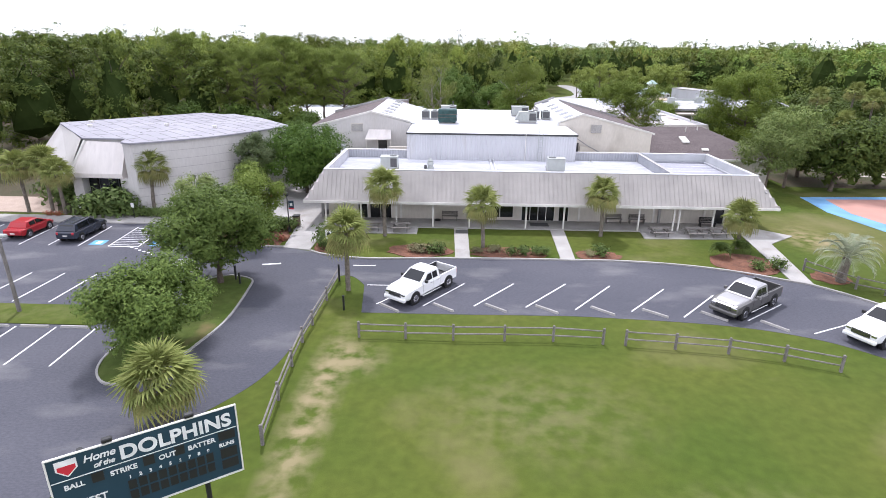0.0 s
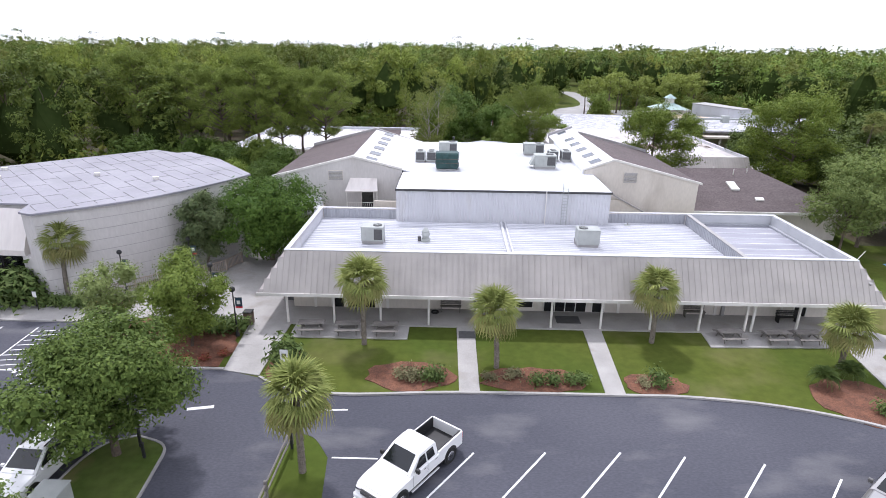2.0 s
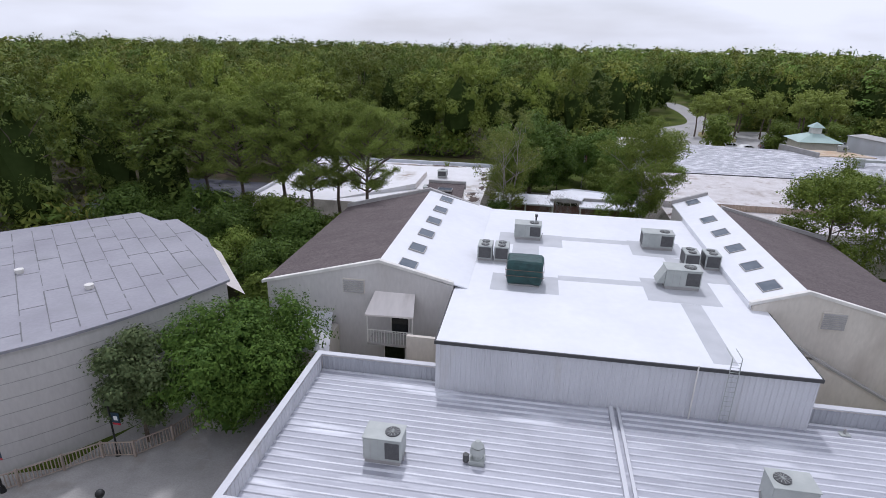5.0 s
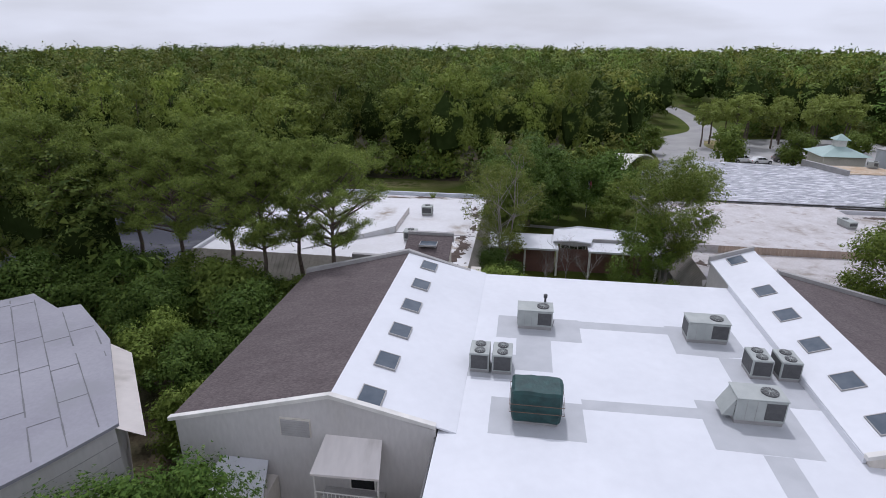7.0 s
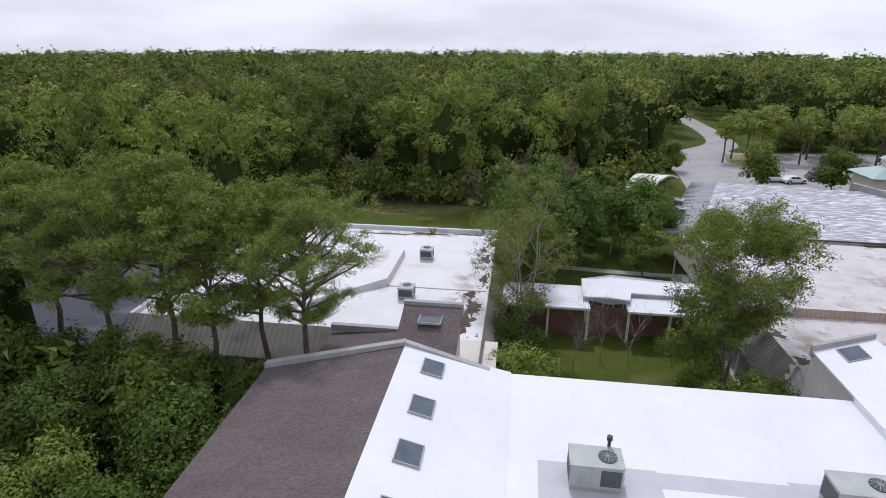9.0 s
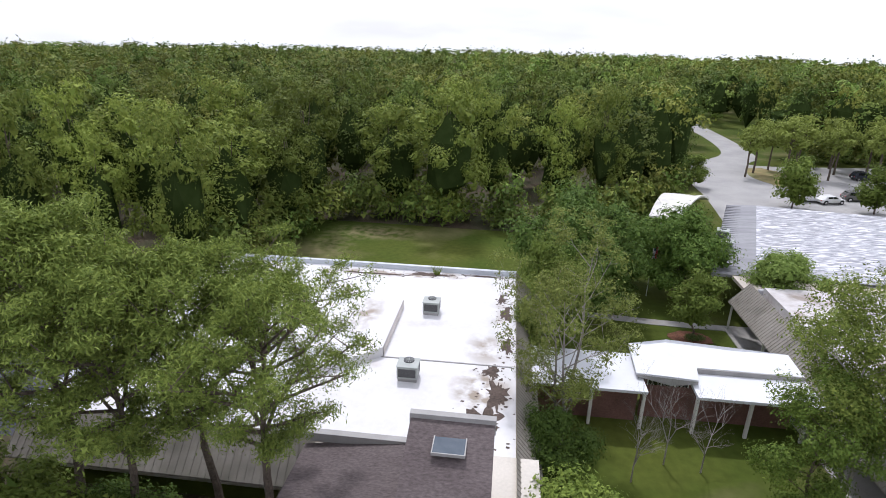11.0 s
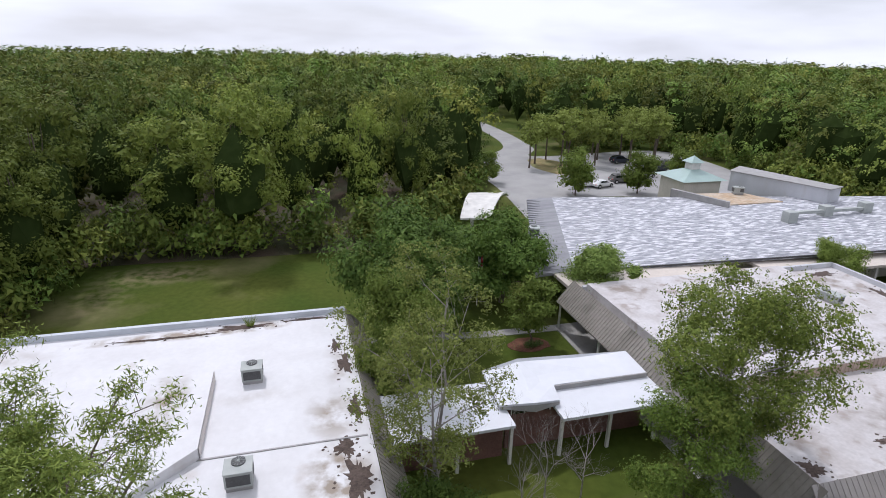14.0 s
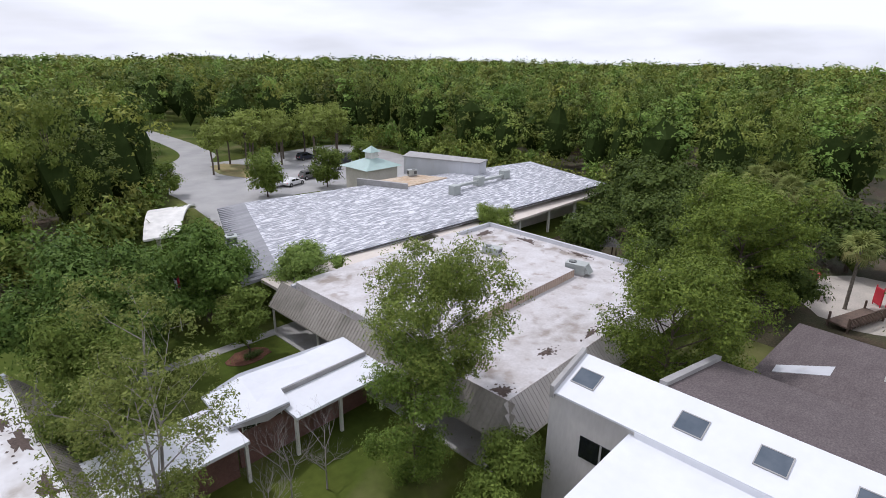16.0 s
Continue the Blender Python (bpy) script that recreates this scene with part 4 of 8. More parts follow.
part("white_slope", sheet([(RX0 - 0.15, RY0 + 0.15, RZ0 + 0.08), (RXR, RY0 + 0.15, RZR + 0.13), (RXR, RY1 - 0.1, RZR + 0.13), (RX0 - 0.15, RY1 - 0.1, RZ0 + 0.08)], 0.11), WHITE_ROOF, wing_r, "white membrane roof slope")
part("white_upstand", box(RX0 - 0.17, RX0 - 0.02, RY0 + 0.2, GY1 - 0.3, 6.2, RZ0 + 0.0), WHITE_ROOF, wing_r)
part("shingle_slope", sheet([(RXR, RY0 + 0.15, RZR + 0.11), (RX1 + 0.3, RY0 + 0.15, RZ1), (RX1 + 0.3, RYD, RZ1), (RXR, RYD, RZR + 0.11)], 0.09), SHINGLE, wing_r, "dark brown shingle roof slope")
bm = sheet([(RX0 - 0.2, RY0 - 0.08, RZ0 + 0.22), (RXR, RY0 - 0.08, RZR + 0.22), (RXR, RY0 + 0.2, RZR + 0.22), (RX0 - 0.2, RY0 + 0.2, RZ0 + 0.22)], 0.2)
sheet([(RXR, RY0 - 0.08, RZR + 0.22), (RX1 + 0.35, RY0 - 0.08, RZ1 + 0.1), (RX1 + 0.35, RY0 + 0.2, RZ1 + 0.1), (RXR, RY0 + 0.2, RZR + 0.22)], 0.2, bm)
part("gable_coping", bm, TRIM, wing_r)
bm = sheet([(RXR, RYD - 0.2, RZR + 0.35), (RX1 + 0.3, RYD - 0.2, RZ1 + 0.3), (RX1 + 0.3, RYD + 0.2, RZ1 + 0.3), (RXR, RYD + 0.2, RZR + 0.35)], 0.4)
sheet([(RX0 - 0.2, RY1 - 0.3, RZ0 + 0.42), (RXR, RY1 - 0.3, RZR + 0.42), (RXR, RY1 - 0.05, RZR + 0.42), (RX0 - 0.2, RY1 - 0.05, RZ0 + 0.42)], 0.7, bm)
part("rear_coping", bm, GREY_TRIM, wing_r)
for y in (70.6, 73.9, 77.4, 81.0, 84.5, 90.0):
    skylight(wing_r, 14.8, y, RZ0 + 0.1 + (14.8 - RX0) * (RZR - RZ0) / (RXR - RX0), -math.atan2(RZR - RZ0, RXR - RX0))
part("louvre", box(17.3, 18.7, RY0 - 0.06, RY0, 6.6, 7.7), STUCCO, wing_r, "square louvred vent")
for k in range(8):
    part("louvre_slat", sheet([(17.35, RY0 - 0.11, 6.66 + k * 0.13), (18.65, RY0 - 0.11, 6.66 + k * 0.13), (18.65, RY0 - 0.06, 6.73 + k * 0.13), (17.35, RY0 - 0.06, 6.73 + k * 0.13)], 0.02), GREY_TRIM, wing_r)
# no opening is cut here; the recess's shade is a dark panel on the wall
part("stair_shade_panel", box(14.6, 16.0, RY0 - 0.03, RY0 + 0.01, 0.2, 5.4), DARK_TRIM, wing_r, "flat dark panel standing for a shaded stair opening")
part("stair_wall", solid([(14.5, 67.4, 0), (21.2, 67.4, 0), (21.2, 67.4, 2.9), (16.9, 67.4, 5.2), (15.9, 67.4, 5.2), (15.9, 67.4, 0), (14.5, 67.7, 0), (21.2, 67.7, 0), (21.2, 67.7, 2.9), (16.9, 67.7, 5.2), (15.9, 67.7, 5.2), (15.9, 67.7, 0)],
                         [(5, 1, 2, 3, 4), (11, 10, 9, 8, 7), (2, 8, 9, 3), (3, 9, 10, 4), (1, 7, 8, 2), (4, 10, 11, 5)]), STUCCO, wing_r, "beige stair side wall")
bm = sheet([(21.3, 67.3, 3.0), (16.8, 67.3, 5.35), (16.8, 67.8, 5.35), (21.3, 67.8, 3.0)], 0.14)
sheet([(16.8, 67.3, 5.35), (13.9, 67.3, 7.15), (13.9, 67.8, 7.15), (16.8, 67.8, 5.35)], 0.14, bm)
part("stair_coping", bm, GREY_TRIM, wing_r)
w = part("window", box(RX0 - 0.05, RX0 + 0.02, 86.9, 89.3, 4.6, 5.9), GLASS, wing_r)
part("frame", box(RX0 - 0.08, RX0 - 0.03, 88.05, 88.15, 4.6, 5.9), GREY_TRIM, w)


# ---------- auditorium ----------
aud = thing("auditorium", "tall pale auditorium with a curved banded wall and grey membrane roof", "building")
AZ = 7.2
CURVE = smooth_line([(-31.0, 52.6), (-28.6, 54.4), (-26.4, 56.3), (-24.6, 58.3), (-22.8, 60.9), (-21.0, 64.2), (-19.8, 66.9)], 5)
PLAN = CURVE + [(-25.5, 73.8), (-30.5, 77.6), (-31.6, 76.9), (-34.9, 78.6), (-47.0, 66.2), (-37.4, 55.4), (-32.9, 55.3), (-32.2, 53.1)]
part("wall", slab(PLAN, 0, AZ - 0.1), GREY_STUCCO, aud, "pale curved stucco wall")
for k in range(1, 8):
    z = 0.88 * k
    part("wall_joint", strip(CURVE, 0.03, z, z + 0.035), GREY_TRIM, aud)
cx, cy = -33.0, 66.0
part("membrane_roof", slab([(cx + (x - cx) * 1.02, cy + (y - cy) * 1.02) for x, y in PLAN], AZ - 0.1, AZ + 0.06), MEMBRANE, aud, "grey rolled membrane roof with seams")
bm = bmesh.new()
rr = random.Random(4)
ux, uy = Vector((0.72, -0.69)), Vector((0.69, 0.72))
def inside(px, py):
    n, hitc = len(PLAN), False
    for i in range(n):
        (x1, y1), (x2, y2) = PLAN[i], PLAN[(i + 1) % n]
        if (y1 > py) != (y2 > py) and px < (x2 - x1) * (py - y1) / (y2 - y1) + x1:
            hitc = not hitc
    return hitc
for i in range(-14, 15):
    s = -20.0 + rr.uniform(0, 4)
    while s < 20:
        n = rr.uniform(3.2, 6.5)
        p = Vector((cx, cy)) + ux * s + uy * (i * 1.32)
        for k in range(6):
            a, b = p + ux * n * k / 6, p + ux * n * (k + 1) / 6
            if inside(a.x, a.y) and inside(b.x, b.y) and rr.random() < 0.93:
                strip([(a.x, a.y), (b.x, b.y)], rr.uniform(0.03, 0.08), AZ + 0.05, AZ + 0.075, bm)
        q = p + uy * 1.32
        if inside(p.x, p.y) and inside(q.x, q.y):
            strip([(p.x, p.y), (q.x, q.y)], rr.uniform(0.03, 0.07), AZ + 0.05, AZ + 0.075, bm)
        s += n
tagged(part("roof_seam", bm, material("dark_roof_lap", (0.17, 0.17, 0.18), 0.8, scale=1.0), aud), kind="stuff")
part("metal_band", solid([(-20.0, 67.2, AZ - 0.5), (-25.7, 74.3, AZ - 0.5), (-26.2, 73.8, AZ + 0.02), (-20.6, 66.8, AZ + 0.02), (-19.2, 68.0, AZ - 1.5), (-25.0, 75.0, AZ - 1.5)], [(0, 1, 2, 3), (0, 4, 5, 1)]), SEAM_METAL, aud, "tan metal edge band")
# entrance block: canted metal canopy over recessed dark glass
part("entry_canopy", solid([(-38.6, 53.7, 3.9), (-33.0, 53.5, 3.9), (-32.9, 54.9, 6.85), (-37.2, 55.2, 6.95), (-38.6, 53.7, 3.45), (-33.0, 53.5, 3.45), (-33.0, 55.6, 3.45), (-38.2, 55.8, 3.45)], [(0, 1, 2, 3), (0, 4, 5, 1), (4, 7, 6, 5), (1, 5, 6, 2)]), SEAM_METAL, aud, "canted pale metal entrance canopy")
part("corner_cap", rod((-38.62, 53.68, 3.7), (-37.25, 55.15, 7.0), 0.14, 0.14), TRIM, aud)
part("side_slope", solid([(-38.6, 53.7, 3.9), (-50.4, 66.6, 3.9), (-47.3, 66.5, AZ - 0.02), (-37.5, 55.0, AZ - 0.05), (-38.6, 53.7, 3.45), (-50.4, 66.6, 3.45), (-47.2, 66.4, 3.45), (-37.6, 55.8, 3.45)], [(0, 3, 2, 1), (0, 1, 5, 4), (4, 5, 6, 7)]), GREY_STUCCO, aud, "canted pale upper side wall")
part("entry_pier", box(-38.5, -37.5, 53.9, 54.9, 0, 3.45), GREY_STUCCO, aud)
part("entry_pier", slab([(-33.4, 53.7), (-31.0, 52.65), (-31.0, 54.5), (-33.2, 55.4)], 0, 3.45), GREY_STUCCO, aud)
gl = part("entry_glass", box(-37.5, -33.3, 55.0, 55.2, 1.0, 3.4), GLASS, aud, "dark entrance glazing")
for x in (-36.4, -35.4, -34.4):
    part("mullion", box(x - 0.04, x + 0.04, 54.94, 55.0, 1.0, 3.4), DARK_TRIM, gl)
part("entry_sill", box(-37.5, -33.3, 54.8, 55.2, 0, 1.0), GREY_STUCCO, aud)
part("side_wall", slab([(-38.2, 55.2), (-37.4, 55.6), (-46.8, 66.2), (-49.2, 66.0)], 0, 3.45), STUCCO, aud)
for x, y in ((-41.5, 63.0), (-33.5, 65.0), (-27.3, 63.8), (-43.6, 66.6)):
    part("roof_vent", rod((x, y, AZ), (x, y, AZ + 0.35), 0.22, 0.28), TRIM, aud)


# ---------- rear left classroom block ----------
blk = thing("classroom_block", "low flat classroom block with weathered white roof and brown mansard edges", "building")
BZ, BT = 4.15, 4.55
part("wall", box(-32.8, -6.6, 96.0, 119.4, 0, BZ - 0.15), STUCCO, blk)
part("membrane_roof", box(-33.2, -6.05, 95.6, 119.6, BZ - 0.15, BZ), OLD_WHITE, blk, "white roof membrane with brown stains")
part("parapet", box(-33.5, -6.0, 119.6, 119.95, BZ - 1.2, BZ + 0.45), material("pale_blue_coping", (0.6, 0.63, 0.68), 0.6, scale=0.5), blk, "pale blue-grey rear parapet")
part("parapet", box(-33.55, -33.2, 95.6, 119.6, BZ - 1.0, BZ + 0.35), CORRUGATED, blk)
m1 = part("mansard_edge", sheet([(-6.05, 90.0, BT), (-4.55, 90.0, 2.7), (-4.55, 119.9, 2.7), (-6.05, 119.9, BT)], 0.1), TAN_METAL, blk, "tan seamed metal mansard edge")
seam_face(m1, (-4.55, 90.0, 2.7), (-4.55, 119.9, 2.7), (-1.5, 0, BT - 2.7), 0.35, BROWN_METAL)
m2 = part("mansard_edge", sheet([(-33.5, 95.6, BT), (-33.5, 93.6, 2.7), (-11.5, 93.6, 2.7), (-11.5, 95.6, BT)], 0.1), BROWN_METAL, blk, "brown seamed metal mansard edge")
seam_face(m2, (-33.5, 93.6, 2.7), (-11.5, 93.6, 2.7), (0, 2.0, BT - 2.7), 0.42, BROWN_METAL)
part("eave_wall", box(-4.95, -4.75, 96, 119.5, 2.3, 2.7), WOOD_BROWN, blk)
part("raised_roof", solid([(-15.0, 104.4, BZ), (-15.0, 112.0, BZ), (-24.0, 112.6, BZ + 0.02), (-24.0, 97.0, BZ + 0.02), (-15.0, 104.4, BZ + 0.72), (-15.0, 112.0, BZ + 0.65)],
                          [(0, 1, 5, 4), (1, 2, 5), (2, 3, 4, 5), (3, 0, 4)]), OLD_WHITE, blk)
part("roof_edge_cladding", corrugate((-15.0, 112.0), (-15.0, 104.4), BZ, BZ + 0.66, 0.35, 0.04, (1, 0)), SEAM_METAL, blk)
part("roof_divider", box(-15.6, -6.3, 104.3, 104.4, BZ, BZ + 0.05), GREY_TRIM, blk)
# rear link roofs between the wing and the block
part("link_flat_roof", box(-11.3, -6.05, 90.0, 95.6, BZ - 0.15, BZ), OLD_WHITE, blk)
CX0, CX1, CY0, CY1, CZ0, CZ1 = -11.0, -7.4, 88.6, 93.4, 6.2, 7.9
part("link_roof", solid([(CX0, CY1, CZ1), (CX1, CY1, CZ1), (CX1, CY0, CZ0), (CX0, CY0, CZ0), (CX0, CY1, 0), (CX1, CY1, 0), (CX1, CY0, 0), (CX0, CY0, 0)], [(0, 3, 2, 1), (0, 1, 5, 4), (1, 2, 6, 5), (2, 3, 7, 6), (3, 0, 4, 7)]), STUCCO, blk)
part("link_slope", sheet([(CX0 - 0.15, CY1 + 0.1, CZ1 + 0.13), (CX0 - 0.15, CY0 - 0.1, CZ0 + 0.1), (CX1 + 0.15, CY0 - 0.1, CZ0 + 0.1), (CX1 + 0.15, CY1 + 0.1, CZ1 + 0.13)], 0.14), SHINGLE, blk, "dark sloping clerestory roof")
part("clerestory_coping", box(CX0 - 0.2, CX1 + 0.2, CY1 - 0.1, CY1 + 0.25, CZ1 - 0.5, CZ1 + 0.3), GREY_TRIM, blk)
part("link_low_roof", sheet([(-17.0, 87.0, 4.6), (-11.4, 87.0, 5.4), (-11.4, 95.4, 5.0), (-17.0, 95.0, 4.4)], 0.15), SHINGLE, blk)
part("link_low_coping", box(-17.0, -11.4, 95.0, 95.4, 4.6, 5.1), GREY_TRIM, blk)
part("link_wall", box(-16.6, -4.9, 86.9, 95.6, 0, 4.3), STUCCO, blk)
skylight(blk, -9.2, 92.0, CZ1 - 0.3, 0.0, 1.5, 1.2)

# debris in the roof corners
rr = random.Random(8)
def debris(parent, spots, z, mat=DEBRIS):
    """Low ragged drifts of leaves, with loose scraps round them."""
    for x, y, rx, ry in spots:
        bm = bmesh.new()
        n, p1, p2, p3 = 44, rr.uniform(0, 6), rr.uniform(0, 6), rr.uniform(0, 6)
        ring = []
        for k in range(n):
            a = 2 * math.pi * k / n
            f = 0.78 + 0.16 * math.sin(3 * a + p1) + 0.1 * math.sin(7 * a + p2) + 0.07 * math.sin(13 * a + p3) + rr.uniform(-0.24, 0.2)
            ring.append(bm.verts.new((x + rx * f * math.cos(a), y + ry * f * math.sin(a), z + 0.008)))
        mid = bm.verts.new((x, y, z + 0.05))
        for k in range(n):
            bm.faces.new((ring[k], ring[(k + 1) % n], mid))
        for k in range(14):
            a, f, q = rr.uniform(0, 6.28), rr.uniform(0.9, 1.7), rr.uniform(0.04, 0.13)
            cx_, cy_ = x + rx * f * math.cos(a), y + ry * f * math.sin(a)
            bm.faces.new([bm.verts.new((cx_ + q * math.cos(b + a) * rr.uniform(0.6, 1.6), cy_ + q * math.sin(b + a), z + 0.012)) for b in (0, 1.4, 3.0, 4.5)])
        part("leaf_debris", bm, mat, parent)
debris(blk, [(-7.2, 101.2, 0.8, 1.8), (-7.9, 98.4, 1.3, 1.6), (-6.7, 107.0, 0.45, 1.3), (-6.8, 112.0, 0.5, 1.5), (-7.2, 114.6, 0.4, 1.0), (-13.8, 118.9, 2.4, 0.5), (-9.0, 119.2, 2.4, 0.25), (-31.0, 118.2, 1.6, 0.6), (-31.8, 116.0, 0.9, 0.8), (-19.0, 118.3, 4.5, 0.22), (-7.6, 103.6, 0.7, 0.9)], BZ)


# ---------- breezeway ----------
brz = thing("breezeway", "white flat-roofed covered walkway on square posts", "walkway")
part("low_roof", box(-5.0, 2.6, 104.4, 109.2, 2.95, 3.15), WHITE_ROOF, brz)
part("low_roof", box(5.7, 13.6, 104.3, 107.3, 2.95, 3.15), WHITE_ROOF, brz)
part("raised_roof", sheet([(2.1, 106.0, 3.55), (4.2, 105.2, 3.95), (6.0, 105.6, 3.6), (6.4, 107.3, 3.55), (13.4, 107.3, 3.5), (13.6, 110.2, 3.5), (5.0, 110.3, 3.95), (2.3, 110.0, 3.55)], 0.18), WHITE_ROOF, brz, "raised white roof of the walkway")
part("roof_step", box(6.4, 13.4, 107.2, 107.35, 3.1, 3.5), GREY_TRIM, brz)
part("side_wall", box(2.7, 12.6, 106.2, 106.4, 0, 2.94), BRICK_BROWN, brz, "red-brown brick wall")
part("side_wall", box(-4.6, 2.3, 105.6, 105.8, 0, 2.95), BRICK_BROWN, brz, "red-brown brick wall")
part("arched_fascia", solid([(2.1, 105.95, 3.3), (4.2, 105.15, 3.3), (6.0, 105.55, 3.3), (6.0, 105.55, 3.5), (4.2, 105.15, 3.82), (2.1, 105.95, 3.45)], [(0, 1, 4, 5), (1, 2, 3, 4)]), GREY_TRIM, brz, "grey gable fascia")
for x in (-4.6, -0.9, 2.5, 5.9, 9.3, 12.8):
    part("post", box(x - 0.1, x + 0.1, 104.7, 104.9, 0, 2.95), TRIM, brz)
gw = part("gable_window", box(2.9, 5.6, 105.95, 106.05, 2.75, 3.4), GLASS, brz)
for x in (2.9, 3.8, 4.7, 5.55):
    part("mullion", box(x - 0.03, x + 0.03, 105.88, 105.94, 2.75, 3.4), TRIM, gw)


# ---------- rear right classroom block ----------
crb = thing("classroom_block", "flat classroom block with stained white roof and tan mansard edge", "building")
part("wall", box(15.9, 42.3, 95.6, 119.2, 0, BZ - 0.15), STUCCO, crb)
part("membrane_roof", box(14.75, 42.7, 95.0, 119.3, BZ - 0.15, BZ), DIRTY_WHITE, crb, "stained white roof membrane")
part("parapet", box(14.9, 42.9, 119.3, 119.6, BZ - 0.8, BZ + 0.45), CORRUGATED, crb)
part("parapet", box(42.7, 43.0, 95.0, 119.3, BZ - 0.8, BZ + 0.45), CORRUGATED, crb)
part("raised_roof", box(15.2, 35.9, 103.3, 119.25, BZ, BZ + 0.75), DIRTY_WHITE, crb)
part("roof_edge_cladding", corrugate((18.0, 103.3), (35.9, 103.3), BZ, BZ + 0.74, 0.35, 0.05, (0, -1)), material("salmon_cladding", (0.5, 0.39, 0.31), 0.6, second=(0.42, 0.33, 0.27), scale=0.8), crb, "salmon ribbed roof edge")
m3 = part("mansard_edge", sheet([(14.75, 95.0, BT), (14.75, 120.8, BT), (13.2, 120.8, 2.7), (13.2, 93.4, 2.7)], 0.1), BROWN_METAL, crb, "weathered tan seamed mansard edge")
seam_face(m3, (13.2, 120.8, 2.7), (13.2, 93.4, 2.7), (1.55, 0, BT - 2.7), 0.35, BROWN_METAL, 0, 1.2)
m4 = part("mansard_edge", sheet([(14.75, 95.0, BT), (13.2, 93.4, 2.7), (43.0, 93.4, 2.7), (43.0, 95.0, BT)], 0.1), SEAM_METAL, crb, "tan seamed mansard edge")
seam_face(m4, (13.2, 93.4, 2.7), (43.0, 93.4, 2.7), (0, 1.6, BT - 2.7), 0.35, SEAM_DARK, 1.2, 0)
for y in (97.5, 102.0, 106.5, 111.0, 115.5):
    w = part("window", box(15.82, 15.92, y, y + 2.4, 0.9, 2.3), GLASS, crb)
    part("frame", box(15.78, 15.88, y - 0.06, y + 0.0, 0.85, 2.36), TRIM, w)
for y in (94.0, 100.5, 107.0, 113.5, 120.4):
    part("post", box(13.4, 13.55, y, y + 0.15, 0.08, 2.65), TRIM, crb)
debris(crb, [(16.0, 118.4, 1.0, 0.5), (15.6, 100.0, 0.6, 0.8), (15.8, 96.2, 0.8, 0.7), (40.0, 118.0, 1.8, 0.7), (41.6, 113.0, 0.6, 1.6), (41.8, 106.0, 0.5, 1.5), (22.0, 97.0, 0.9, 0.4), (27.0, 96.2, 1.2, 0.3)], BZ)
CREAM_ROOF = material("cream_roof_coating", (0.6, 0.54, 0.48), 0.7, second=(0.54, 0.48, 0.42), scale=0.4, fine=0.05, fine_scale=4)
lnk = thing("link_canopy", "cream flat canopy between two roofs with a square opening", "canopy")
for x0, x1, y0, y1 in ((14.5, 33.3, 120.9, 124.3), (36.2, 45.6, 120.9, 124.3), (33.3, 36.2, 120.9, 121.5), (33.3, 36.2, 123.9, 124.3), (45.6, 72.4, 119.2, 122.7)):
    part("roof_slab", box(x0, x1, y0, y1, 3.55, 3.85), CREAM_ROOF, lnk)
for x in (16, 24, 32, 40):
    part("post", box(x, x + 0.2, 122.4, 122.6, 0, 3.55), TRIM, lnk)


# ---------- far main building ----------
main = thing("main_building", "large low building with a streaked grey-white low-slope roof", "building")
R0, R1, R2, R3 = (16.6, 124.4, 3.95), (72.0, 119.6, 4.9), (76.0, 137.0, 5.4), (26.2, 149.8, 4.2)
part("wall", slab([(18.5, 126.5), (69.0, 123.0), (73.0, 136.0), (27.2, 147.8)], 0, [3.6, 4.2, 4.6, 3.8]), STUCCO, main)
part("low_slope_roof", sheet([R0, R1, R2, R3], 0.3), STREAKED, main, "streaked grey-white rolled roofing")
part("metal_roof", sheet([(12.6, 124.4, 3.8), (16.7, 124.4, 3.97), (26.3, 149.8, 4.22), (22.6, 150.2, 4.0)], 0.25), GREY_RIB, main, "dark ribbed metal roof strip")
bm = bmesh.new()
for k in range(34):
    t0 = k / 34
    a = Vector((12.6, 124.4, 3.82)).lerp(Vector((22.6, 150.2, 4.02)), t0)
    b = Vector((16.7, 124.4, 3.99)).lerp(Vector((26.3, 149.8, 4.24)), t0)
    strip([(a.x, a.y), (b.x, b.y)], 0.08, a.z - 0.05, a.z + 0.1, bm)
part("metal_rib", bm, GREY_RIB, main)
bm = bmesh.new()
rr = random.Random(5)
A, Bv, Cv, Dv = (Vector(c) for c in (R0, R1, R2, R3))
for i in range(34):
    v = (i + 0.5) / 34
    u = rr.uniform(0, 0.05)
    while u < 0.93:
        p = (A.lerp(Bv, u)).lerp(Dv.lerp(Cv, u), v)
        q = (A.lerp(Bv, u + 0.05)).lerp(Dv.lerp(Cv, u + 0.05), v)
        d = (q - p).normalized()
        s = Vector((-d.y, d.x, 0)) * rr.uniform(0.05, 0.14)
        z = Vector((0, 0, 0.02))
        if rr.random() < 0.8:
            solid([p - s + z, q - s + z, q + s + z, p + s + z], [(0, 1, 2, 3)], bm)
        u += rr.uniform(0.05, 0.09)
part("roof_seam", bm, material("roof_lap_dirt", (0.26, 0.26, 0.275), 0.8, second=(0.36, 0.36, 0.38), scale=0.8), main, "dark lap lines across the roofing")
part("fascia", sheet([(16.6, 124.35, 4.0), (72.0, 119.55, 4.95), (72.0, 119.4, 4.95), (16.6, 124.2, 4.0)], 0.16), DARK_TRIM, main)
for x in (50, 57, 64, 70):
    part("post", box(x, x + 0.3, 120.0, 120.3, 0, 3.55), TRIM, lnk)
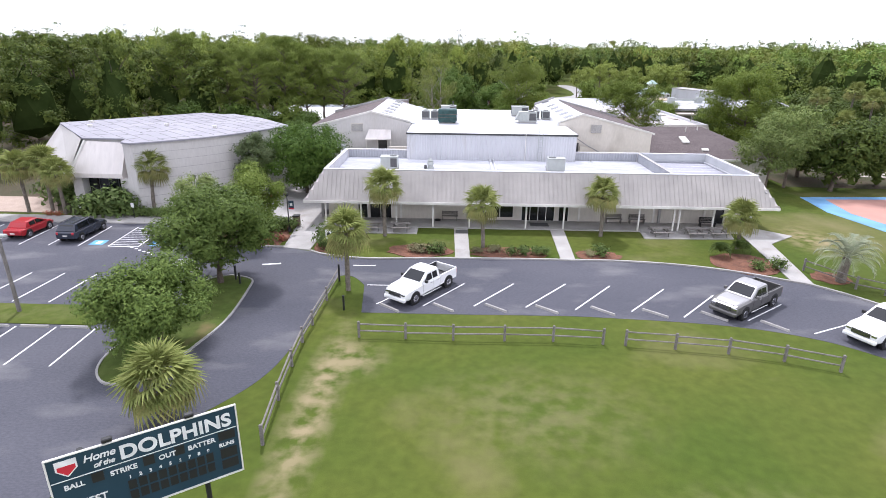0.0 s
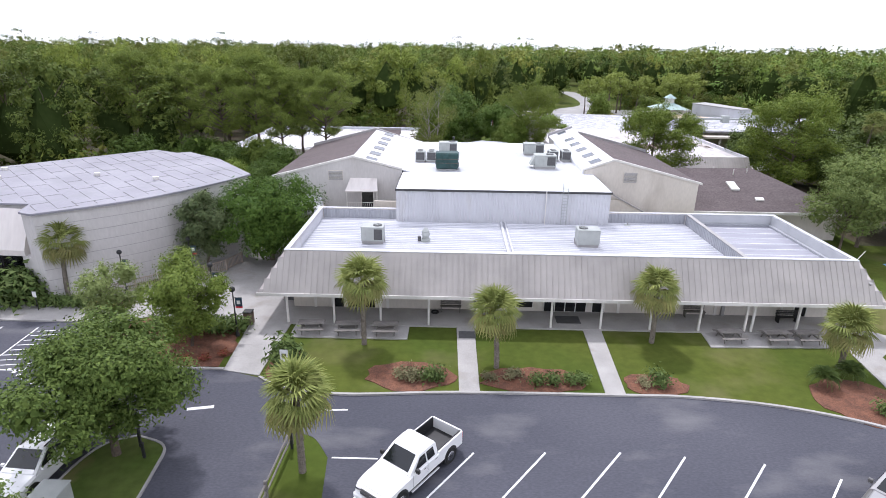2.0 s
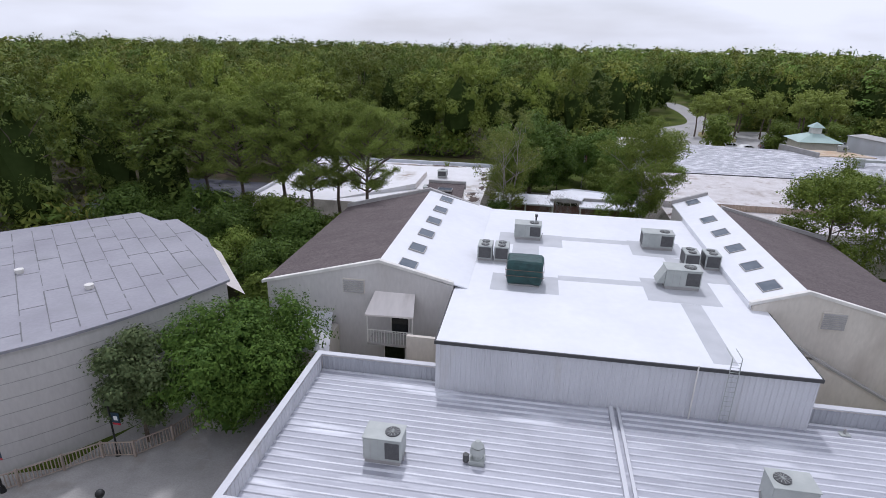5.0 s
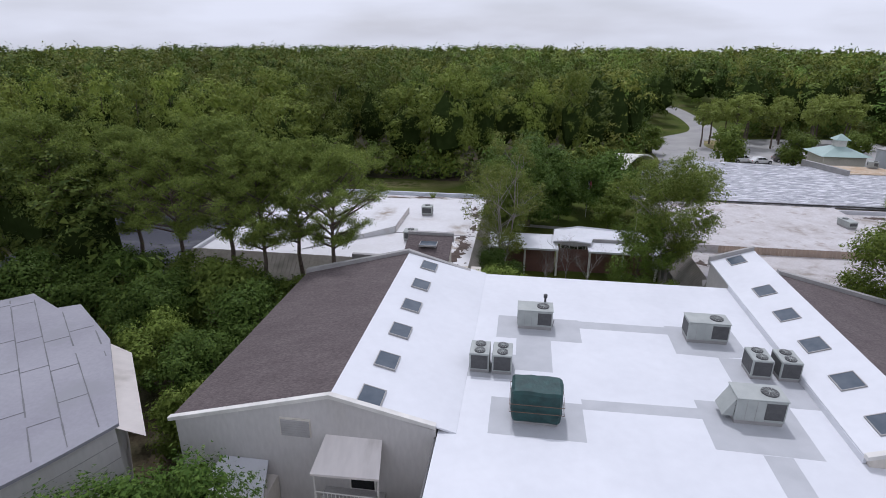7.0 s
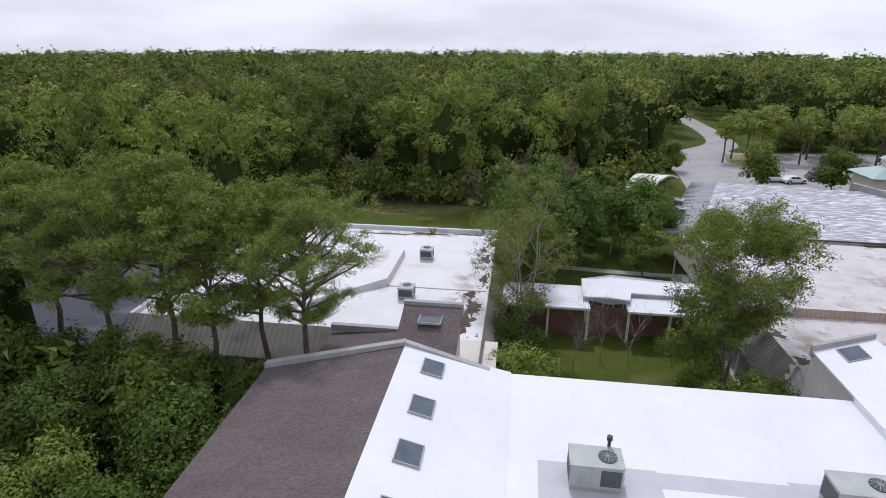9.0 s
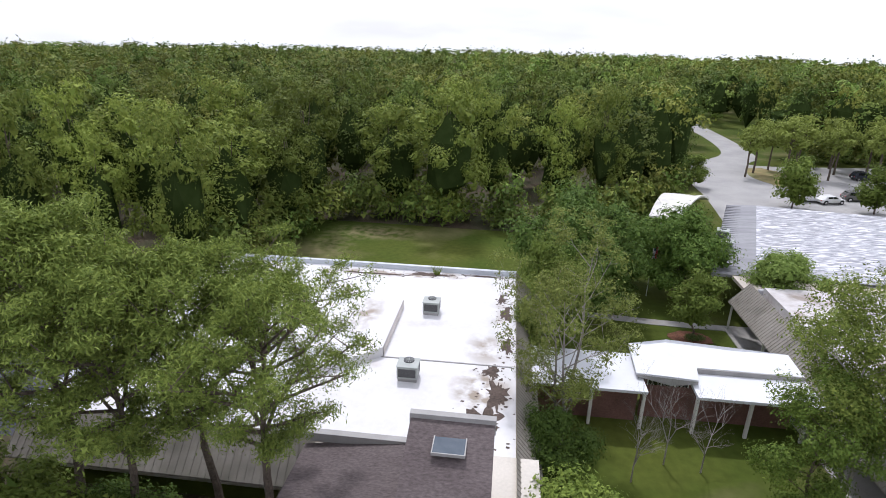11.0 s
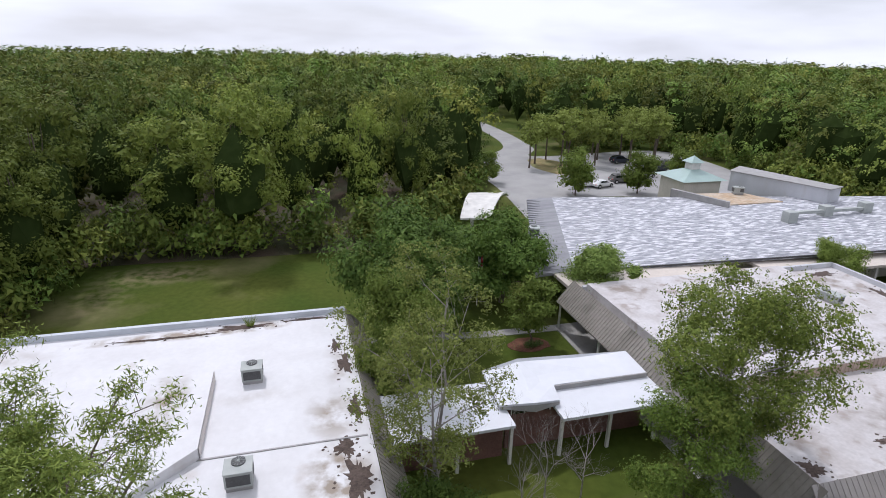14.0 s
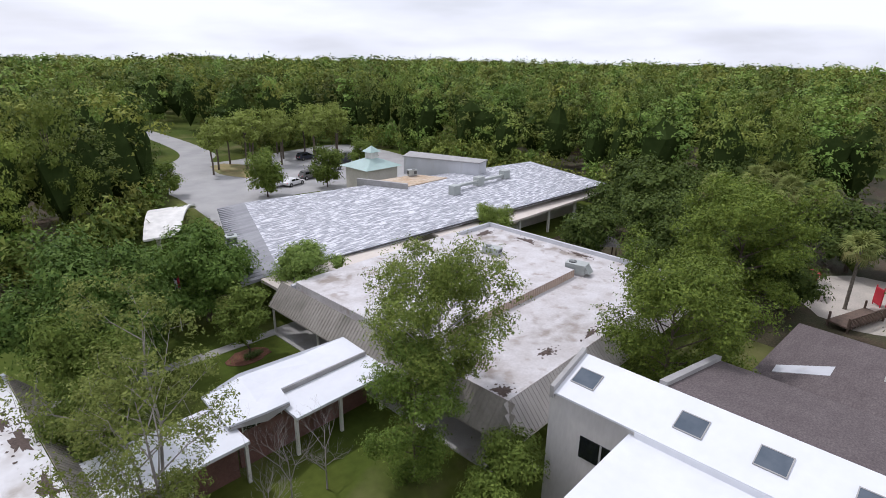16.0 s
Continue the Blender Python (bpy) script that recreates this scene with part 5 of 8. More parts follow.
part("ochre_patch", slab([(44.6, 146.4), (47.5, 139.6), (56.0, 139.0), (54.0, 144.4)], 4.5, [4.75, 4.85, 5.05, 5.0]), OCHRE_STAIN, main, "ochre weathered roof area")
part("roof_kerb", strip([(43.8, 146.8), (46.9, 138.8)], 0.5, 4.3, 5.5), GREY_TRIM, main)
part("parapet_box", slab([(56.0, 149.5), (61.0, 136.8), (64.0, 137.6), (60.0, 152.0)], 4.0, 7.0), CORRUGATED, main, "raised pale parapet box")
part("parapet_cap", slab([(55.8, 149.6), (60.9, 136.5), (64.2, 137.5), (60.1, 152.3)], 7.0, 7.15), GREY_TRIM, main)
for x, y in ((49.6, 131.6), (56.2, 132.6), (62.6, 132.6)):
    z = 4.6 + 0.02 * (x - 49)
    part("exhaust_unit", box(x - 0.7, x + 0.7, y - 0.6, y + 0.6, z, z + 1.5, 0.05), HVAC, main, "grey rooftop exhaust unit")
part("duct", box(50.0, 62.5, 132.2, 132.7, 5.4, 5.75), HVAC, main)
bm = bmesh.new()
rows = []
for k in range(9):
    u = k / 8
    dz = -1.5 * (2 * u - 1) ** 2
    p, q = Vector((11.8, 147.0)).lerp(Vector((17.2, 158.5)), u), Vector((15.6, 145.6)).lerp(Vector((22.5, 156.6)), u)
    rows.append([bm.verts.new((p.x, p.y, 4.3 + dz)), bm.verts.new((q.x, q.y, 4.6 + dz)), bm.verts.new((q.x, q.y, 4.35 + dz)), bm.verts.new((p.x, p.y, 4.05 + dz))])
for a, b in zip(rows, rows[1:]):
    for k in range(4):
        bm.faces.new((a[k], a[(k + 1) % 4], b[(k + 1) % 4], b[k]))
bm.faces.new(rows[0])
bm.faces.new(rows[-1][::-1])
part("entry_canopy", bm, TRIM, main, "cream arched entrance canopy")
part("entry_post", box(14.6, 15.0, 150.6, 151.0, 0, 4.1), TRIM, main)
part("entry_post", box(18.4, 18.8, 154.2, 154.6, 0, 3.9), TRIM, main)

cup = thing("entrance_pavilion", "square pavilion with pale green hipped metal roof and lantern", "pavilion")
part("wall", box(48.6, 55.2, 150.3, 156.2, 0, 5.5), STUCCO, cup)
part("hip_roof", solid([(47.9, 149.6, 5.5), (55.9, 149.6, 5.5), (55.9, 156.9, 5.5), (47.9, 156.9, 5.5), (51.3, 152.6, 6.9), (52.5, 152.6, 6.9), (52.5, 153.8, 6.9), (51.3, 153.8, 6.9)], [(0, 1, 5, 4), (1, 2, 6, 5), (2, 3, 7, 6), (3, 0, 4, 7), (4, 5, 6, 7), (3, 2, 1, 0)]), GREEN_METAL, cup, "pale green hipped metal roof")
part("lantern", box(51.1, 52.7, 152.4, 154.0, 6.6, 7.9), TRIM, cup)
part("lantern_roof", solid([(50.7, 152.0, 7.9), (53.1, 152.0, 7.9), (53.1, 154.4, 7.9), (50.7, 154.4, 7.9), (51.9, 153.2, 8.9)], [(0, 1, 4), (1, 2, 4), (2, 3, 4), (3, 0, 4), (3, 2, 1, 0)]), GREEN_METAL, cup)

# ---------- side building with dark hipped roof ----------
hip = thing("side_building", "low building with a dark brown hipped shingle roof", "building")
part("wall", box(26.4, 41.6, 71.6, 84.6, 0, 3.2), STUCCO, hip)
part("wall", box(25.2, 27.0, 76.0, 85.2, 0, 3.2), STUCCO, hip)
part("hip_roof", solid([(25.7, 70.9, 3.2), (42.3, 70.9, 3.2), (42.9, 85.4, 3.2), (25.2, 86.2, 3.2), (33.6, 78.2, 6.4), (34.8, 78.2, 6.4), (25.2, 78.0, 6.3)], [(0, 1, 5, 4), (1, 2, 5), (2, 3, 6, 4, 5), (0, 4, 6), (0, 6, 3), (3, 2, 1, 0)]), SHINGLE, hip, "dark brown hipped shingle roof")
part("eave_trim", box(25.6, 42.4, 70.8, 70.92, 2.95, 3.22), TRIM, hip)
part("roof_hatch", sheet([(31.0, 74.2, 4.85), (31.9, 74.2, 4.85), (31.7, 75.5, 5.42), (30.8, 75.5, 5.42)], 0.15), TRIM, hip, "white roof hatch")
part("roof_vent", sheet([(33.0, 72.6, 4.12), (33.9, 72.6, 4.12), (33.9, 73.0, 4.3), (33.0, 73.0, 4.3)], 0.15), TRIM, hip)
for x, y in ((32.2, 77.0), (30.6, 78.6), (33.9, 77.4)):
    part("vent_pipe", rod((x, y, 5.6), (x, y, 6.5), 0.06), TRIM, hip)
part("roof_skylight", sheet([(31.57, 84.66, 3.79), (32.83, 84.69, 3.77), (32.62, 81.32, 5.16), (31.07, 81.34, 5.15)], 0.12), CORRUGATED, hip, "pale strip skylight")
opening(hip, 31.6, 32.8, 71.6, 0.1, 2.2, "door")


# ---------- trees ----------
def crown_points(seed, lumps, radius, height, base, leaves, size, flat=0.85, slim=0.6, jit=0.5, lump=1.0, per=12, spread=2.0, inner=0.0):
    """Leaves as small three-cornered blades, gathered in twig clusters over the lumps of a crown; returns vertices (n*3, 3)."""
    r = np.random.RandomState(seed)
    cen, rad = [], []
    mid, half = (base + height) / 2, (height - base) / 2
    for i in range(lumps):
        a = 2 * np.pi * (i * 0.618 + r.uniform(-0.1, 0.1))
        h = -0.96 + 1.86 * (i + 0.5) / lumps
        w = math.sqrt(max(0.0, 1 - abs(h) ** 2.6)) if h > -0.2 else max(0.62, 1 - 0.45 * abs(h + 0.2))
        d = radius * 0.78 * w * r.uniform(0.6, 1.06) if i % 3 else radius * 0.4 * w * r.uniform(0.2, 1.0)
        lr = radius * lump * r.uniform(0.2, 0.44)
        cen.append((np.cos(a) * d, np.sin(a) * d, mid + h * (half - lr * 0.75) + r.uniform(-0.05, 0.05) * height))
        rad.append(lr)
    cen, rad = np.array(cen), np.array(rad)
    n = leaves // per
    pick = r.choice(lumps, n, p=rad ** 2 / np.sum(rad ** 2))
    d = r.normal(size=(n, 3))
    d /= np.linalg.norm(d, axis=1)[:, None]
    d[:, 2] = np.where(d[:, 2] < -0.35, -d[:, 2], d[:, 2])
    rr_ = rad[pick] * r.uniform(0.66, 1.08, n) * np.where(r.rand(n) < 0.12, 1.2, 1.0)
    twig = cen[pick] + d * rr_[:, None] * np.array((1, 1, flat))
    v = blades(r, np.repeat(twig, per, axis=0), np.repeat(d, per, axis=0), size, slim, jit, spread)
    if inner:
        k = int(leaves * inner)
        p = r.choice(lumps, k, p=rad ** 2 / np.sum(rad ** 2))
        e = r.normal(size=(k, 3))
        e /= np.linalg.norm(e, axis=1)[:, None]
        v = np.concatenate([v, blades(r, cen[p] + e * (rad[p] * r.uniform(0.3, 0.62, k))[:, None], e, size * 2.5, 0.7, 0.3, 0.15)])
    return v, cen, rad


def blades(r, twig, d, size, slim, jit, spread):
    """One blade for each row: scattered round its twig, facing roughly outwards and up."""
    m = len(twig)
    off = r.normal(size=(m, 3)) * size * spread * np.array((1, 1, 0.6))
    pos = twig + off
    nrm = d * 0.8 + off / (size * spread) * 0.35 + r.normal(size=(m, 3)) * jit + np.array((0, 0, 0.45))
    nrm /= np.linalg.norm(nrm, axis=1)[:, None]
    t = np.cross(nrm, r.normal(size=(m, 3)))
    t /= np.linalg.norm(t, axis=1)[:, None]
    b = np.cross(nrm, t)
    s = size * r.uniform(0.6, 1.35, m)[:, None]
    k = r.uniform(slim * 1.1, slim * 1.9, m)[:, None]
    return np.stack([pos - t * s, pos + b * s * k - nrm * s * 0.2, pos + t * s], axis=1).reshape(-1, 3)


def blade_mesh(name, verts, mat, k=3, tones=None):
    n = len(verts) // k
    me = bpy.data.meshes.new(name)
    me.vertices.add(len(verts))
    me.vertices.foreach_set("co", np.asarray(verts, dtype=np.float32).ravel())
    me.loops.add(n * k)
    me.loops.foreach_set("vertex_index", np.arange(n * k, dtype=np.int32))
    me.polygons.add(n)
    me.polygons.foreach_set("loop_start", np.arange(0, n * k, k, dtype=np.int32))
    me.polygons.foreach_set("loop_total", np.full(n, k, dtype=np.int32))
    me.materials.append(mat)
    if tones is not None:
        me.attributes.new("tree_tone", "FLOAT", "POINT").data.foreach_set("value", np.asarray(tones, dtype=np.float32))
    me.update()
    me.validate()
    return me


def branch_mesh(name, cen, rad, trunk_r, fork, mat, seed=0, lean=0.0, every=1):
    """A tapered trunk that forks into limbs reaching each lump of the crown."""
    r = random.Random(seed)
    bm = bmesh.new()
    top = max(c[2] for c in cen)
    pts = [Vector((0, 0, -0.3)), Vector((r.uniform(-.1, .1), r.uniform(-.1, .1), fork * 0.5)), Vector((r.uniform(-.2, .2) + lean, r.uniform(-.2, .2), fork)), Vector((r.uniform(-.3, .3) + lean, r.uniform(-.3, .3), fork + (top - fork) * 0.75))]
    rs = [trunk_r * 1.25, trunk_r * 0.95, trunk_r * 0.8, trunk_r * 0.25]
    for i in range(3):
        rod(pts[i], pts[i + 1], rs[i], rs[i + 1], 8, bm)
    for c in cen[::every]:
        c = Vector(c)
        z = max(fork * 0.85, min(c.z - 0.5, fork + (top - fork) * 0.6))
        z = fork + (z - fork) * 0.7
        u = max(0.0, min(1.0, (z - fork) / max(0.1, top - fork)))
        a = pts[2].lerp(pts[3], u)
        mid = a.lerp(c, 0.55) + Vector((r.uniform(-.3, .3), r.uniform(-.3, .3), 0.25))
        rod(a, mid, trunk_r * 0.33, trunk_r * 0.2, 5, bm)
        rod(mid, c, trunk_r * 0.2, trunk_r * 0.06, 5, bm)
    return shared(name, bm, mat)


def tree_kind(seed, lumps, radius, height, base, leaves, size, mat, trunk_r, fork, flat=0.85, bark=BARK, every=1, slim=0.6, lump=1.0):
    v, cen, rad = crown_points(seed, lumps, radius, height, base, int(leaves * 1.45), size * 1.04, flat, slim, 0.4, lump, inner=0.1)
    return (branch_mesh("trunk", cen, rad, trunk_r, fork, bark, seed, every=every), blade_mesh("crown", v, mat))


def plant_tree(kind, x, y, label, scale=1.0, turn=0.0, name="tree", category="tree", group="", stretch=1.0):
    ob = new(name)
    ob.matrix_world = pose(x, y, 0, 0, 0, turn) @ Matrix.Diagonal((scale, scale, scale * stretch, 1))
    for nm, me in zip(("trunk", "crown"), kind):
        c = new(nm, me)
        c.parent = ob
    tagged(ob, label, category, group)
    return ob


def limb_tree(seed, height, radius, base, mat, bark, trunk_r, leaves, size, stems=1, limbs=16, rise=0.35, flat=0.7, scatter=3.2, slim=0.6, bare=0.0, jit=0.5, peak=0.45):
    """A tree grown limb by limb: a leader, limbs from its foot to its top, each forking twice; the leaves sit in loose clumps
    round the twigs' ends, so that sky and ground show through. peak: the height in the crown at which it is widest."""
    r = random.Random(seed)
    bm = bmesh.new()
    tips = []
    for st in range(stems):
        lean = Vector((r.uniform(-0.16, 0.16), r.uniform(-0.16, 0.16), 0)) if stems > 1 else Vector((r.uniform(-0.03, 0.03), r.uniform(-0.03, 0.03), 0))
        top = height * (1.0 if st == 0 else r.uniform(0.72, 0.9))
        spine = [Vector((r.uniform(-0.25, 0.25) * (u > 0), r.uniform(-0.25, 0.25) * (u > 0), 0)) + lean * top * u + Vector((0, 0, -0.3 + (top * 0.96 + 0.3) * u)) for u in (0, 0.2, 0.4, 0.6, 0.8, 1.0)]
        for k in range(5):
            rod(spine[k], spine[k + 1], trunk_r * (1 - 0.17 * k), trunk_r * (0.83 - 0.17 * k), 7, bm)
        for k in range(limbs):
            u = (k + r.uniform(0.1, 0.9)) / limbs
            z = base + (top - base) * u * 0.97
            g = max(0.0, min(4.999, (z + 0.3) / (top * 0.96 + 0.3) * 5))
            p = spine[int(g)].lerp(spine[int(g) + 1], g - int(g))
            w = 1 - abs((u - peak) / (peak if u < peak else 1 - peak)) ** 2.2 * 0.72
            a = k * 2.4 + r.uniform(-0.5, 0.5)
            long = radius * w * r.uniform(0.6, 1.08) * (0.8 if stems > 1 else 1.0)
            d = Vector((math.cos(a), math.sin(a), rise + 0.5 * u + r.uniform(-0.15, 0.2))).normalized()
            m = p + d * long * 0.5
            q = m + (d + Vector((r.uniform(-0.3, 0.3), r.uniform(-0.3, 0.3), r.uniform(-0.1, 0.35)))).normalized() * long * 0.5
            thick = trunk_r * (0.42 - 0.22 * u)
            rod(p, m, thick, thick * 0.66, 5, bm)
            rod(m, q, thick * 0.66, thick * 0.3, 4, bm)
            tips += [(q, d), (m.lerp(q, 0.55), d)]
            for o in (0.45, 0.62, 0.8, 0.95):
                e = p.lerp(m, o * 2) if o < 0.5 else m.lerp(q, (o - 0.5) * 2)
                sd = (d * 0.4 + Vector((r.uniform(-1, 1), r.uniform(-1, 1), r.uniform(-0.15, 0.7)))).normalized()
                f = e + sd * long * r.uniform(0.22, 0.42)
                rod(e, f, thick * 0.35, thick * 0.12, 4, bm)
                tips.append((f, sd))
                h = e.lerp(f, 0.6) + Vector((r.uniform(-1, 1), r.uniform(-1, 1), r.uniform(0, 0.8))) * long * 0.16
                rod(e.lerp(f, 0.5), h, thick * 0.2, thick * 0.08, 4, bm)
                tips.append((h, sd))
    tips = [t for t in tips if r.random() >= bare]
    rs = np.random.RandomState(seed)
    c, d = np.array([tuple(t[0]) for t in tips]), np.array([tuple(t[1]) for t in tips])
    per = 9
    n = max(1, leaves // (per * len(tips)))
    w = rs.normal(size=(len(c) * n, 3))
    twig = np.repeat(c, n, axis=0) + w * size * scatter * np.array((1, 1, flat))
    v = blades(rs, np.repeat(twig, per, axis=0), np.repeat(w * 0.5 + np.repeat(d, n, axis=0) * 0.4, per, axis=0), size, slim, jit, 1.7)
    return (shared("trunk", bm, bark), blade_mesh("crown", v, mat))


# woods: crowns joined into a few bodies of foliage
def in_poly(px, py, poly):
    ok = False
    for i in range(len(poly)):
        (x1, y1), (x2, y2) = poly[i], poly[(i + 1) % len(poly)]
        if (y1 > py) != (y2 > py) and px < (x2 - x1) * (py - y1) / (y2 - y1) + x1:
            ok = not ok
    return ok


CLEAR = [
    [(-34.5, 90), (8, 90), (8, 112), (14, 128), (10, 146), (-6, 145.5), (-32, 145), (-36, 120)],
    [(-80, -60), (60, -60), (90, 48), (84, 70), (79, 84), (76, 100), (78, 120), (80, 140), (82, 166), (86, 190), (80, 206), (54, 204), (56, 236), (56, 300), (44, 300), (43, 238), (38, 214), (26, 200), (21, 170), (19, 152), (10, 146), (-36, 100), (-28, 84), (-52, 78), (-58, 60), (-80, 54)],
    [(-62, 94), (-34, 94), (-34, 120), (-62, 120)],
]
rw = random.Random(21)
edge_kinds = [tree_kind(500 + k, 30, rw.uniform(4.2, 5.4), rw.uniform(15.0, 17.5), 0.6, 4400, 0.155, EDGE_WOODS, 0.22, 5.0, 0.9, every=3, lump=0.95) for k in range(5)]
dark_kinds = [tree_kind(540 + k, 34, rw.uniform(3.8, 5.2), rw.uniform(15.5, 18.0), 1.6, 4400, 0.15, DARK_WOODS, 0.24, 6.5, 0.7, every=2, lump=0.8) for k in range(5)]
templates = {}
for lod, (lv, sz, lumps) in {1: (1500, 0.24, 20), 2: (516, 0.4, 15), 3: (156, 0.7, 11), 4: (66, 1.15, 8)}.items():
    templates[lod] = [crown_points(300 + 10 * lod + k, lumps + rw.randrange(-3, 4), rw.uniform(3.8, 5.6), rw.uniform(14.5, 17.5), (0, 0.6, 1.6, 4.0, 7.0)[lod], lv, sz, 0.92, 0.7, 0.3, 1.05, 12 if lod < 3 else 6, 1.6)[0] for k in range(9)]
woods, tones = {1: [], 2: [], 3: [], 4: []}, {1: [], 2: [], 3: [], 4: []}
cores = []
VIEW = Vector((-4.0, 72.0))
for gx in np.arange(-620, 760, 8.4):
    for gy in np.arange(30, 800, 8.4):
        x, y = gx + rw.uniform(-3.4, 3.4), gy + rw.uniform(-3.4, 3.4)
        if any(in_poly(x, y, p) for p in CLEAR):
            continue
        if x < -1.12 * (y + 2) - 8 or (y < 84 + 0.06 * x and x > 0.85 * (y + 2) + 8):
            continue
        d = math.hypot(x - VIEW.x, y - VIEW.y)
        if d > 600 or (d > 250 and rw.random() < (0.12 if d < 420 else 0.5)):
            continue
        a, s = rw.uniform(0, 6.28), rw.uniform(0.74, 1.28)
        # the woods stand tallest beside the school and grow lower far off
        h = float(np.interp(d, (60, 120, 200, 350, 600), (1.2, 1.26, 1.22, 1.12, 1.02))) * rw.uniform(0.8, 1.16)
        h = min(h, 1.26)
        if d > 420:
            s = s * 1.6
        drop, tone = land_fall(x, y), rw.random() * (0.62 if x < -28 else 1.0)
        cores.append((x, y, s, h, drop))
        lod = 0 if d < 88 else (1 if d < 150 else (2 if d < 260 else (3 if d < 420 else 4)))
        if lod == 0:
            dark = x < -16 and y < 104
            plant_tree((dark_kinds if dark else edge_kinds)[rw.randrange(5)], x, y, "tall dark-green pine and oak growth beside the school" if dark else "tall leafy broadleaf tree at the edge of the woods", s, math.degrees(a), "woodland_tree", "tree", "woodland edge trees", h / s)
            continue
        t = templates[lod][rw.randrange(9)]
        ca, sa = math.cos(a) * s, math.sin(a) * s
        v = np.empty_like(t)
        v[:, 0], v[:, 1], v[:, 2] = t[:, 0] * ca - t[:, 1] * sa + x, t[:, 0] * sa + t[:, 1] * ca + y, t[:, 2] * h + drop
        woods[lod].append(v)
        tones[lod].append(np.full(len(v), tone))
for lod, nm in ((1, "middle_woods"), (2, "far_woods"), (3, "distant_woods"), (4, "horizon_woods")):
    ob = new(nm, blade_mesh(nm, np.concatenate(woods[lod]), WOODS, tones=np.concatenate(tones[lod])))
    tagged(ob, "dense green mixed woodland canopy", "woods", kind="stuff")
# dark blobs inside the crowns, the shade of the gaps put into their colour
bm = bmesh.new()
bmesh.ops.create_icosphere(bm, subdivisions=1, radius=1.0)
ico_v = np.array([v.co[:] for v in bm.verts])
ico_f = np.array([[v.index for v in f.verts] for f in bm.faces])
bm.free()
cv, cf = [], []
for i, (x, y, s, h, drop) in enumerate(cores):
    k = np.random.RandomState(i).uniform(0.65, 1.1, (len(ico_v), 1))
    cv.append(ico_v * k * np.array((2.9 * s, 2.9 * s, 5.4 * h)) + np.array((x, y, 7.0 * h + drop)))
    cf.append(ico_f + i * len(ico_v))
me = bpy.data.meshes.new("woods_shade_fill")
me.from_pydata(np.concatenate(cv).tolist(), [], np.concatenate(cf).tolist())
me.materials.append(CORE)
tagged(new("woods_shade_fill", me), "dark blobs standing for the shade among the woodland crowns", "woods", kind="stuff")

# low growth along the edges of the woods
def understory():
    t = [crown_points(700 + k, 9, 1.7, 3.2, 0.0, 240, 0.24, 0.9)[0] for k in range(4)]
    out, shade = [], []
    for line in ([(-36, 146), (-20, 147.5), (-5, 147), (7, 150), (15, 158), (20, 172), (25, 198)], [(-36.5, 121), (-36, 134), (-34, 146)], [(77, 100), (79, 120), (82, 145), (83, 166)], [(-30, 82), (-36, 88), (-50, 80)], [(56, 206), (82, 207), (86, 190)], [(82, 150), (86, 170), (87, 190)]):
        for a, b in zip(line, line[1:]):
            for k in range(int(math.dist(a, b) / 0.9)):
                u = rw.random()
                x, y = a[0] + (b[0] - a[0]) * u + rw.uniform(-2.0, 2.0), a[1] + (b[1] - a[1]) * u + rw.uniform(-1.5, 2.0)
                q, sc, an = t[rw.randrange(4)], rw.uniform(0.7, 1.75), rw.uniform(0, 6.28)
                v = q * np.array((sc, sc, sc * rw.uniform(0.8, 1.4)))
                shade.append(np.full(len(v), rw.random()))
                out.append(np.stack([v[:, 0] * math.cos(an) - v[:, 1] * math.sin(an) + x, v[:, 0] * math.sin(an) + v[:, 1] * math.cos(an) + y, v[:, 2]], axis=1))
    return np.concatenate(out), np.concatenate(shade)
low_growth, low_tones = understory()
tagged(new("woods_undergrowth", blade_mesh("woods_undergrowth", low_growth, WOODS, tones=low_tones)), "bushy undergrowth along the edge of the woods", "undergrowth", kind="stuff")


# ---------- single trees ----------
def leaves_of(name, a, b):
    return leaf_material(name, a, b, 0.88, 1.14)


oak = tree_kind(11, 34, 4.2, 7.4, 0.7, 21000, 0.095, OAK, 0.2, 1.8)
oak_b = tree_kind(12, 30, 3.3, 5.5, 0.3, 15000, 0.09, OAK, 0.17, 1.4)
round_tree = tree_kind(13, 40, 4.9, 8.6, 0.1, 27000, 0.1, leaves_of("glossy_dark_leaves", (0.04, 0.085, 0.014), (0.115, 0.185, 0.032)), 0.2, 1.8)
magnolia = tree_kind(14, 22, 2.4, 7.7, 1.6, 10000, 0.105, leaves_of("magnolia_leaves", (0.075, 0.11, 0.045), (0.155, 0.19, 0.08)), 0.12, 2.0)
light_tree = tree_kind(15, 24, 3.0, 6.7, 0.5, 12000, 0.085, LIME, 0.1, 1.3)
airy_tree = tree_kind(16, 18, 2.5, 5.6, 0.9, 3600, 0.095, leaves_of("pale_airy_leaves", (0.16, 0.21, 0.065), (0.26, 0.31, 0.11)), 0.09, 1.1)
big_oak = tree_kind(17, 40, 5.9, 12.4, 0.6, 19000, 0.155, leaves_of("deep_green_leaves", (0.055, 0.105, 0.02), (0.14, 0.205, 0.042)), 0.32, 2.6)
dense_oak = tree_kind(18, 34, 5.0, 9.6, 0.5, 15000, 0.14, leaves_of("dense_green_leaves", (0.06, 0.115, 0.02), (0.155, 0.23, 0.044)), 0.26, 2.0)
